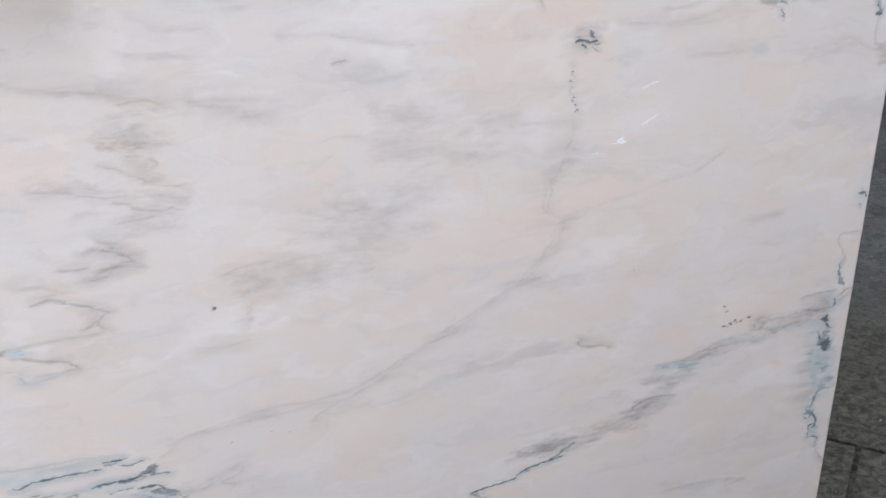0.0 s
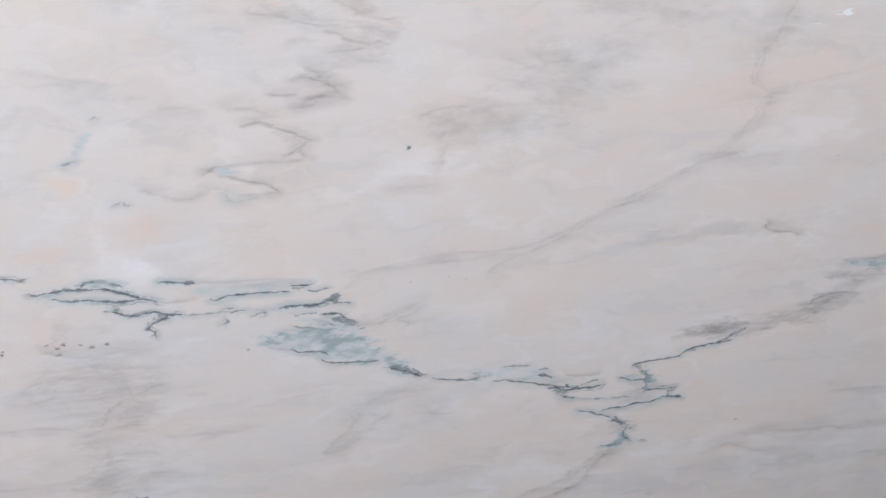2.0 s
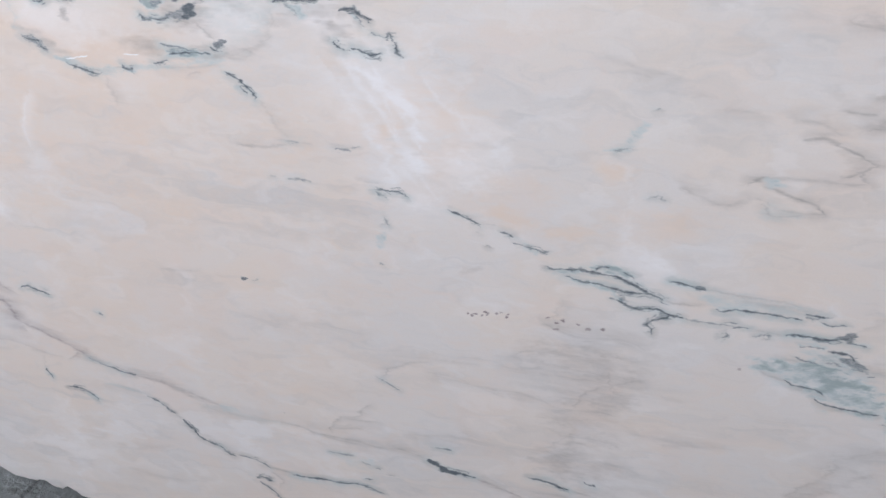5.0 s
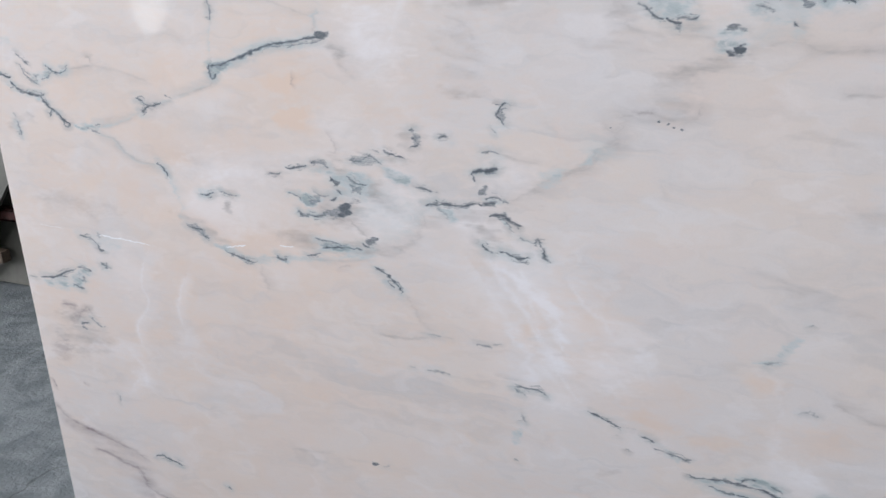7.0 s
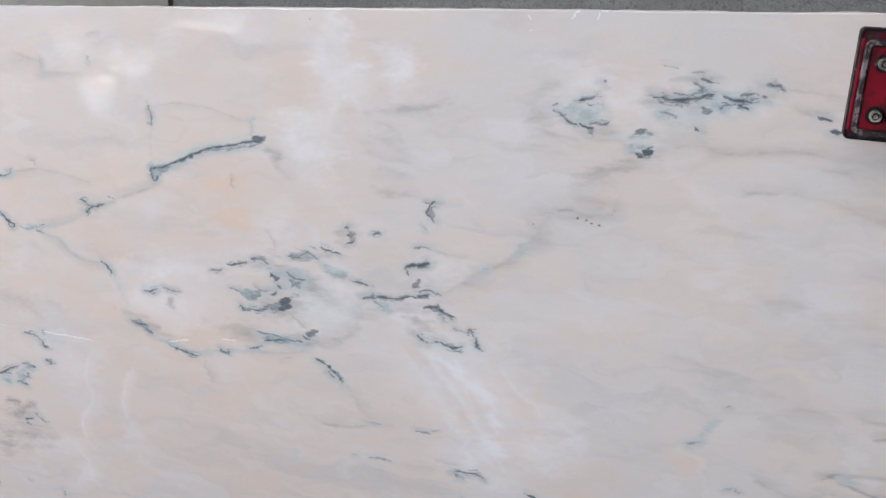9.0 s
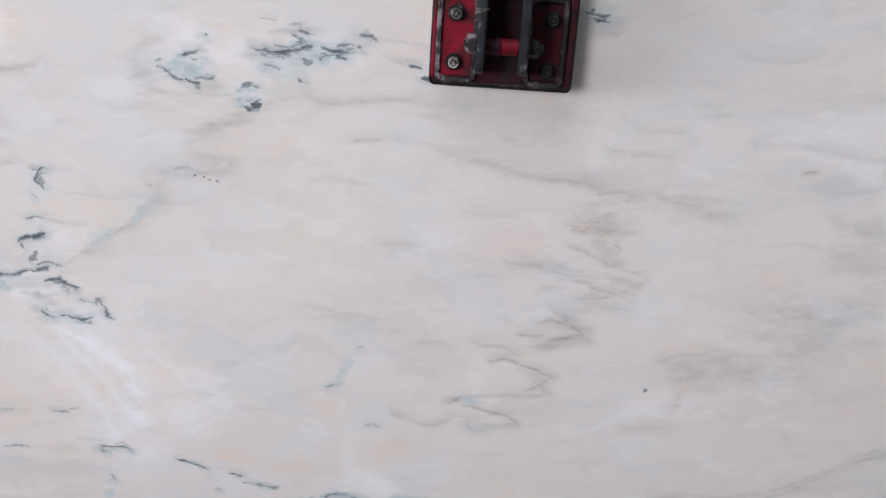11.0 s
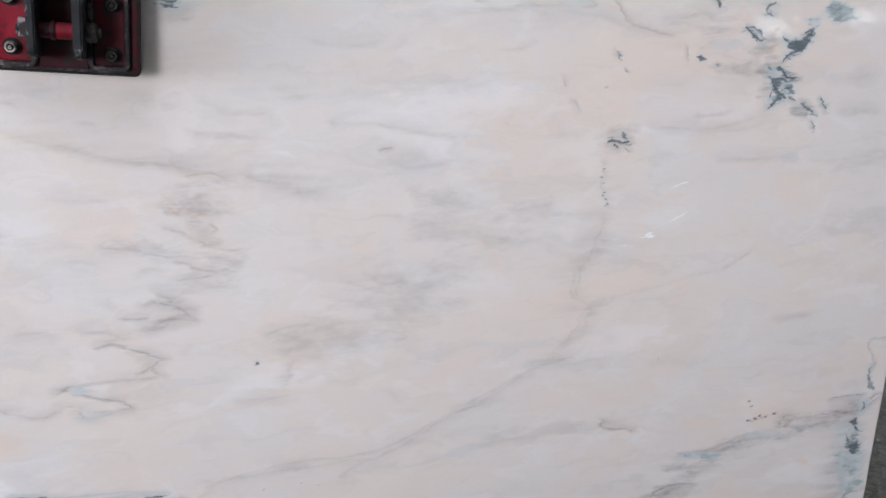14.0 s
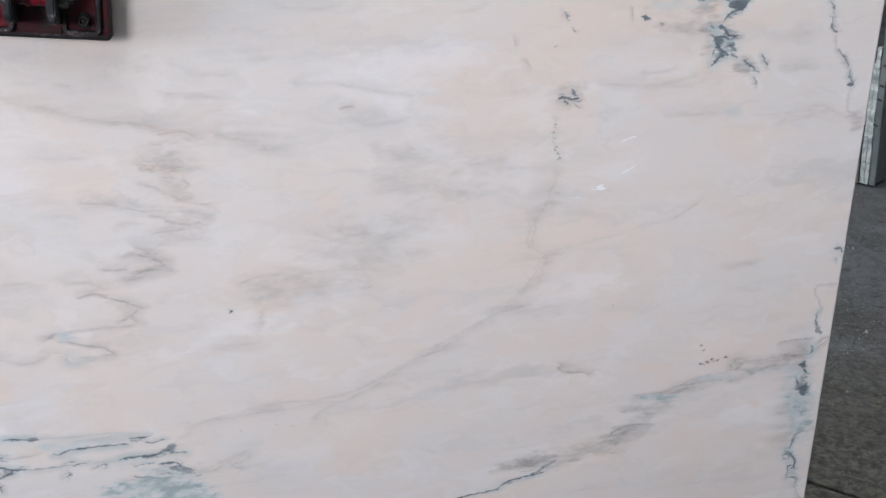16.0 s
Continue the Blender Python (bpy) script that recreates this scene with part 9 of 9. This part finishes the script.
def lay_cloud(kind, amount, x0, z0, rx, rz, turn, ragged):
    """A ragged cloud; small ones are spots."""
    small = ragged < 0.5
    rx, rz = rx / 1000, rz / 1000
    cut = near([(x0, z0)], max(rx, rz) * (3.0 if small else 1.7) + 0.02)
    fx, fz = (WX, WZ) if small else (CX, CZ)
    x, z = fx[cut] - x0, fz[cut] - z0
    c, s = math.cos(radians(turn)), math.sin(radians(turn))
    u, v = (x * c + z * s) / rx, (z * c - x * s) / rz
    d = np.hypot(u, v) - (1.5 if small and rx > 0.0025 else 0.5 if small else 0.7) * (FLECK[cut] - 0.5)
    if small:
        value = amount * np.clip((1.25 - d) / 0.7, 0, 1)
        if kind == "dark" and rx > 0.0025:
            # larger spots are ragged smudges with a grey halo drawn out along the bedding
            value = amount * np.clip((1.35 - d - 0.8 * (BED[cut] - 0.5)) / 1.2, 0, 1)
            halo = np.clip(1.2 - np.hypot(u * 0.42, v * 0.55), 0, 1) * amount * (0.15 + 0.9 * BED[cut])
            raise_to("grey", cut, halo * 0.7)
            raise_to("teal", cut, halo * 0.5)
    else:
        value = amount * np.clip((1.4 - d) / 1.1, 0, 1) * (0.35 + 1.3 * (BLOT if kind in ("warm", "milk") else BED)[cut])
    raise_to(kind, cut, value)


def lay_wash(kind, amount, points):
    """A filled patch with a frayed outline, mottled inside."""
    cut = near(points, 0.02)
    x, z = WX[cut] + 0.004 * (BED[cut] - 0.5), WZ[cut]
    if kind not in ("dark", "teal"):
        x, z = x + 0.6 * (CX[cut] - X[cut]), z + 0.6 * (CZ[cut] - Z[cut])
    depth, crossed = np.full_like(x, 9.0), np.zeros(len(cut), bool)
    for (ax, az), (bx, bz) in zip(points, points[1:] + points[:1]):
        s = np.clip(((x - ax) * (bx - ax) + (z - az) * (bz - az)) / max((bx - ax) ** 2 + (bz - az) ** 2, 1e-9), 0, 1)
        depth = np.minimum(depth, np.hypot(x - ax - s * (bx - ax), z - az - s * (bz - az)))
        if az != bz:
            crossed ^= ((az > z) != (bz > z)) & (x < (bx - ax) * (z - az) / (bz - az) + ax)
    depth = np.where(crossed, depth, -depth)
    fleck, bed = FLECK[cut], BED[cut]
    curd = np.clip(0.5 + 2.2 * rugged(x * 55, z * 130, 131, 4), 0, 1)
    thick = max(float(depth.max()), 0.001)
    if kind == "dark":
        raise_to(kind, cut, amount * (0.95 if thick > 0.003 else 0.85) * np.clip(0.6 + depth / max(0.0035, thick * 0.8) + (curd - 0.5) * 1.5 + (fleck - 0.5) * 0.8, 0, 1) * (depth > -0.0035))
        raise_to("teal", cut, amount * (0.6 if thick > 0.003 else 0.25) * np.clip(0.6 + depth / 0.010, 0, 1) * (0.3 + 0.9 * curd))
    elif kind == "teal":
        fill = np.clip(0.58 + depth / max(0.006, thick * 0.8) + 0.7 * (curd - 0.5), 0, 1)
        raise_to(kind, cut, min(1.0, amount * 1.3) * fill * (0.5 + 0.45 * curd + 0.4 * (BLOT[cut] - 0.5)))
    else:
        tint = kind in ("milk", "warm")
        mottle = BLOT[cut] if tint else 0.25 * fleck + 0.4 * bed + 0.35 * curd
        fill = np.clip(0.42 + depth / max(0.016, thick * 1.3) + 0.9 * (mottle - 0.5), 0, 1)
        raise_to(kind, cut, amount * fill * ((0.4 if tint else 0.22) + 0.8 * mottle))


for sort, args in STROKES:
    {"vein": lay_vein, "wash": lay_wash, "cloud": lay_cloud}[sort](*args)


def marble_slab():
    """The slab's polished front, its sawn and broken sides and its back in one mesh."""
    def at(i, j):
        return np.searchsorted(IDS, i * FZ + j)

    wi, wj = np.nonzero(~split)
    wi, wj = wi * FINE, wj * FINE
    big = np.stack([at(wi, wj), at(wi + FINE, wj), at(wi + FINE, wj + FINE), at(wi, wj + FINE)], -1)
    spot = np.searchsorted(IDS, fine_ids.ravel()).reshape(fine_ids.shape)
    fine = np.stack([spot[:, :-1, :-1], spot[:, 1:, :-1], spot[:, 1:, 1:], spot[:, :-1, 1:]], -1).reshape(-1, 4)
    quads = np.concatenate([big, fine])
    front = np.stack([X, np.zeros_like(X), Z], 1)
    along, up = np.arange(COLS) * FINE, np.arange(LEVELS) * FINE
    ring = np.concatenate([at(along, 0), at(FX - 1, up[1:]), at(along[-2::-1], FZ - 1), at(0, up[-2:0:-1])])
    outline = front[ring]
    inner = outline + (0, 0.02, 0)
    inner[:, 2] += 0.004 * rugged(outline[:, 0] * 40, outline[:, 2] * 40, 15)
    k = len(ring)
    b = len(front) + np.arange(k)
    sides = np.stack([ring, b, np.roll(b, -1), np.roll(ring, -1)], 1)
    verts = np.concatenate([front, inner])
    mesh = bpy.data.meshes.new("marble_slab")
    mesh.vertices.add(len(verts))
    mesh.vertices.foreach_set("co", verts.ravel().astype(np.float32))
    loops = np.concatenate([quads.ravel(), sides.ravel(), b[::-1]])
    starts = np.arange(len(quads) + len(sides) + 1) * 4
    totals = np.concatenate([np.full(len(quads) + len(sides), 4), [k]])
    mesh.loops.add(len(loops))
    mesh.loops.foreach_set("vertex_index", loops.astype(np.int32))
    mesh.polygons.add(len(starts))
    mesh.polygons.foreach_set("loop_start", starts.astype(np.int32))
    mesh.polygons.foreach_set("loop_total", totals.astype(np.int32))
    which = np.zeros(len(starts), np.int32)
    which[len(quads):] = 1
    mesh.materials.append(MARBLE)
    mesh.materials.append(EDGE)
    mesh.polygons.foreach_set("material_index", which)
    mesh.update(calc_edges=True)
    for name, keys in (("veins", ("grey", "teal", "dark", "scratch")), ("tints", ("warm", "milk", "mauve"))):
        data = np.zeros((len(verts), 4), np.float32)
        for c, key in enumerate(keys):
            data[:len(front), c] = FIELDS[key]
        mesh.attributes.new(name, "FLOAT_COLOR", "POINT").data.foreach_set("color", data.ravel())
    ob = new("marble_slab", mesh)
    return tagged(ob, "polished rose-cream marble slab with teal-black veins, standing upright with broken lower corners", "stone slab")


marble_slab()


# ---------------------------------------------------------------- things
def hexagon(a, b, r):
    return rod(a, b, r, 6, bevel=r * 0.12)


def bolt(x, z, clamp, steel):
    """A bolt with washer and a round nut, its end sunk in a dark ring."""
    ob = part("bolt", rod((x, -0.040, z), (x, -0.0508, z), 0.0026, 12, bevel=0.0006), steel, clamp, "oily steel bolt end")
    part("washer", joined(rod((x, -0.0375, z), (x, -0.0405, z), 0.0102, 24, bevel=0.0007), rod((x, -0.0405, z), (x, -0.0425, z), 0.0082, 20, bevel=0.0006)), BLACK, ob)
    nut = bead_ring([(x + 0.0052 * math.cos(radians(k * 20)), z + 0.0052 * math.sin(radians(k * 20))) for k in range(18)], 0.0015, -0.042, -0.0505)
    part("nut", nut, steel, ob)
    # black disc standing for the shade in the nut's hole
    part("hole_shade", rod((x, -0.041, z), (x, -0.0465, z), 0.0043, 16), RUBBER, ob)


def rounded_outline(x0, x1, z0, z1, r, step=15):
    outline = []
    for cx, cz, start in ((x1 - r, z0 + r, 270), (x1 - r, z1 - r, 0), (x0 + r, z1 - r, 90), (x0 + r, z0 + r, 180)):
        outline += [(cx + r * math.cos(radians(start + a)), cz + r * math.sin(radians(start + a))) for a in range(0, 91, step)]
    return outline


def bead_ring(outline, half, y_base, y_top):
    """A raised bead of that half width round a closed outline in x, z, with rounded shoulders."""
    bm = bmesh.new()
    n = len(outline)
    loops = []
    for i in range(n):
        (ax, az), (bx, bz) = outline[i - 1], outline[(i + 1) % n]
        k = math.hypot(bx - ax, bz - az)
        nx, nz = (bz - az) / k, -(bx - ax) / k
        x, z = outline[i]
        low = y_base + (y_top - y_base) * 0.7
        loops.append([bm.verts.new((x + nx * d, y, z + nz * d)) for d, y in ((half, y_base), (half, low), (half * 0.55, y_top), (-half * 0.55, y_top), (-half, low), (-half, y_base))])
    for i in range(n):
        p, q = loops[i], loops[(i + 1) % n]
        for k in range(5):
            bm.faces.new((p[k], p[k + 1], q[k + 1], q[k]))
    bmesh.ops.recalc_face_normals(bm, faces=bm.faces)
    return bm


def rounded_plate(x0, x1, y0, y1, z0, z1, r):
    """An upright plate with rounded corners and a softened rim."""
    return prism(rounded_outline(x0, x1, z0, z1, r), y0, y1, 0.0022)


def lifting_clamp():
    """The jaw of a slab lifter: pad, plate with two raised loops, two ears with a pin, the arm above, and the rear jaw behind the slab."""
    ob = holder("lifting_clamp", pose(-0.1985, 0, 1.3045, 0, 5.4, 0))
    part("rubber_pad", box(-0.083, 0.083, -0.012, 0.0, 0.003, 0.120, 0.003), RUBBER, ob, "black rubber pad")
    part("jaw_plate", rounded_plate(-0.0865, 0.0865, -0.034, -0.012, 0.0, 0.1235, 0.006), WINE, ob, "wine red plate with black worn edges")
    part("edge_bead", bead_ring(rounded_outline(-0.0850, 0.0850, 0.0015, 0.1220, 0.006, 10), 0.0016, -0.033, -0.0356), BLACK, ob, "black worn edge of the plate")
    # the right panel's red is grimy and also darkened as if shadowed by the ear
    for x0, x1, paint, rim, look_of in ((-0.0745, -0.0350, RED, WORN, "red painted panel with grime round its bolts"), (0.0325, 0.0700, GRIMY_SHADED, DULL, "grimy red panel darkened for the ear's shadow")):
        part("red_panel", box(x0, x1, -0.0375, -0.032, 0.0125, 0.104, 0.002), paint, ob, look_of)
        part("raised_rim", bead_ring(rounded_outline(x0 - 0.002, x1 + 0.002, 0.0095, 0.108, 0.006, 10), 0.0034, -0.033, -0.0425), rim, ob, "raised black rim with bare worn edges")
    part("edge_paint", box(-0.0852, -0.0802, -0.0358, -0.032, 0.010, 0.112, 0.0015), RED, ob, "dark red painted strip")
    part("edge_paint", box(0.0765, 0.0848, -0.0358, -0.032, 0.010, 0.112, 0.0015), GRIMY_SHADED, ob, "dark red painted strip")
    part("lower_lip", rounded_plate(-0.080, 0.080, -0.0372, -0.033, 0.0012, 0.0062, 0.002), DULL, ob, "scraped lower lip")
    # the recess has its shade put into this panel's paint
    part("middle_panel", box(-0.0290, 0.0265, -0.0360, -0.033, 0.0065, 0.118, 0.001), RECESS_SHADE, ob, "red panel darkened for the shade between the ears")
    # the right-hand pair of bolts has the darker steel
    for x, z, steel in ((-0.0575, 0.0865, STEEL), (-0.0575, 0.0295, STEEL), (0.0560, 0.0855, DARK_STEEL), (0.0545, 0.0260, DARK_STEEL)):
        bolt(x, z, ob, steel)
    for x0, x1 in ((-0.0320, -0.0225), (0.0170, 0.0275)):
        ear = prism([(-0.036, 0.020), (-0.074, 0.0225), (-0.086, 0.026), (-0.092, 0.034), (-0.094, 0.090), (-0.086, 0.142), (-0.060, 0.190), (-0.036, 0.190)], x0, x1, 0.0018)
        bmesh.ops.transform(ear, matrix=Matrix(((0, 1, 0, 0), (1, 0, 0, 0), (0, 0, 1, 0), (0, 0, 0, 1))), verts=ear.verts)
        bmesh.ops.reverse_faces(ear, faces=ear.faces)
        part("ear", ear, EAR, ob, "worn black steel ear with bare edges")
    pin = part("pivot_pin", rod((-0.047, -0.066, 0.054), (0.046, -0.066, 0.054), 0.0060, 20, bevel=0.001), DARK_STEEL, ob)
    part("pin_head", joined(box(-0.0440, -0.0325, -0.072, -0.060, 0.045, 0.067, 0.002), rod((-0.0460, -0.066, 0.054), (-0.0440, -0.066, 0.054), 0.007, 12)), WORN, pin)
    part("pin_nut", hexagon((0.0278, -0.066, 0.054), (0.0415, -0.066, 0.054), 0.0112), DARK_STEEL, pin)
    part("red_sleeve", rod((-0.0035, -0.066, 0.054), (0.0166, -0.066, 0.054), 0.0098, 32, bevel=0.001), RED, pin, "bright red sleeve on the pin")
    part("dark_sleeve", joined(rod((-0.0224, -0.066, 0.054), (-0.0100, -0.066, 0.054), 0.0092, 24, bevel=0.001), rod((-0.0100, -0.066, 0.054), (-0.0037, -0.066, 0.054), 0.0112, 24, bevel=0.0012)), RECESS_SHADE, pin, "dark sleeve and collar")
    part("split_pin", joined(rod((-0.0355, -0.0955, 0.0965), (-0.0205, -0.0955, 0.0975), 0.0012, 8, 0.0005), rod((-0.0355, -0.0952, 0.0935), (-0.0245, -0.0955, 0.0955), 0.0010, 8, 0.0005)), STEEL, ob)
    arm = part("arm", box(-0.0215, 0.0160, -0.076, -0.048, 0.112, 0.300, 0.007, 4), DARK_RED, ob, "grimy red painted lifter arm")
    part("cross_bar", box(-0.018, 0.012, -0.072, 0.112, 0.262, 0.294, 0.005), RED, arm)
    part("rear_arm", box(-0.018, 0.012, 0.082, 0.112, 0.075, 0.262, 0.005), RED, ob)
    part("rear_jaw", box(-0.083, 0.083, 0.032, 0.080, 0.012, 0.120, 0.004), BLACK, ob)
    part("rear_pad", box(-0.080, 0.080, 0.0202, 0.032, 0.016, 0.116, 0.003), RUBBER, ob)
    return tagged(ob, "scuffed red and black steel lifting clamp gripping the marble slab", "lifting clamp")


lifting_clamp()


def ragged_slab(name, material, length, thick, height, seed, label):
    """A rough-edged stone slab along x with its near lower corner at the origin."""
    rng = random.Random(seed)
    n = 26
    top = [height + rng.uniform(-0.012, 0.012) for _ in range(n + 1)]
    outline = [(length * i / n, rng.uniform(0, 0.008) if 0 < i < n else 0.0) for i in range(n + 1)]
    outline += [(length + rng.uniform(-0.01, 0.01), height * k / 8) for k in range(1, 8)]
    outline += [(length * i / n, top[i]) for i in range(n, -1, -1)]
    outline += [(rng.uniform(-0.006, 0.006), height * k / 12) for k in range(11, 0, -1)]
    ob = link(name, prism(outline, 0.0, thick, 0.0015), material)
    return tagged(ob, label, "stone slab")


# the bundle of slabs that stands on its edge past the slab's right end
turn = math.degrees(math.atan2(0.53, 0.85))
lean = 3.0
offset = 0.0
for i, (thick, height, slide, mat, label) in enumerate((
        (0.030, 1.62, 0.0, SLATESTONE, "dark grey polished stone slab standing on edge in a bundle"),
        (0.020, 0.71, -0.004, GREENSTONE, "grey-green stone slab with rough edges in a bundle"),
        (0.022, 0.62, 0.006, GREENSTONE, "grey-green stone slab with rough edges in a bundle"),
        (0.030, 0.42, -0.008, PALESTONE, "pale grey offcut slab at the back of a bundle"))):
    s = ragged_slab("stone_slab", mat, 1.5, thick, height, 40 + i, label)
    tagged(s, group="bundle of slabs on edge")
    s.matrix_world = pose(3.246, 2.536, 0.012, 0, 0, turn) @ pose(slide, offset, 0, -lean if i == 0 else -lean)
    offset += thick + 0.004
for k, x in enumerate((0.25, 1.2)):
    bearer = link("timber_bearer", box(-0.04, 0.04, -0.15, 0.35, 0.0, 0.0115, 0.002), WOOD)
    bearer.matrix_world = pose(3.246, 2.536, 0, 0, 0, turn) @ pose(x, 0, 0)
    tagged(bearer, "flat timber batten under standing stone slabs", "timber", "bearers under the bundle")


def strap_mark(z):
    """A short black strap end on the slabs' narrow faces."""
    ob = link("strap", box(-0.004, -0.0005, 0.032, 0.056, -0.0045, 0.0045, 0.001), RUBBER)
    ob.matrix_world = pose(3.246, 2.536, 0.012, 0, 0, turn) @ pose(-0.006, 0.0, z, -lean) @ pose(0, 0, 0, 24)
    return tagged(ob, "short black plastic strap round grey-green slabs", "strap", "straps round the bundle")


for z in (0.60, 0.50, 0.43, 0.30):
    strap_mark(z)


def slab_rack():
    """The rail, posts and batten that hold the stored slabs past the slab's left end."""
    ob = holder("slab_rack", pose(-4.2, 1.47, 0))
    part("rail", joined(box(-1.9, 1.75, 0.0, 0.012, 0.322, 0.374, 0.003), box(-1.9, 1.75, 0.0, 0.05, 0.362, 0.374, 0.003), box(-1.9, 1.75, 0.0, 0.05, 0.322, 0.334, 0.003)), OXIDE, ob, "red-brown painted steel rail")
    for x in (-1.6, 1.5):
        part("post", box(x - 0.03, x + 0.03, 0.006, 0.05, 0.0, 0.324, 0.004), OXIDE, ob)
    part("batten", box(-1.5, 0.640, 0.004, 0.05, 0.122, 0.174, 0.004), WOOD, ob, "sawn brown timber batten")
    part("batten_foot", box(-1.3, -1.2, 0.006, 0.05, 0.0, 0.124, 0.003), WOOD, ob)
    return tagged(ob, "red-brown steel storage rack rail with a timber batten below", "rack")


slab_rack()
stored = ragged_slab("stored_slab", OLIVESTONE, 3.6, 0.03, 1.75, 77, "dark olive-grey stone slab leaning back in the rack")
stored.matrix_world = pose(-6.0, 1.528, 0.003, -6)
pale = link("stored_slab", prism([(-5.2, 0.004), (-3.815, 0.004), (-3.70, 0.13), (-3.545, 0.318), (-3.424, 0.459), (-3.20, 0.73), (-2.98, 1.0), (-2.95, 1.45), (-5.2, 1.47)], 0.0, 0.02, 0.0015), PALESTONE)
pale.matrix_world = pose(0, 1.438, 0.0, 0)
tagged(pale, "grey stone slab with a broken-off corner against the rack rail", "stone slab")
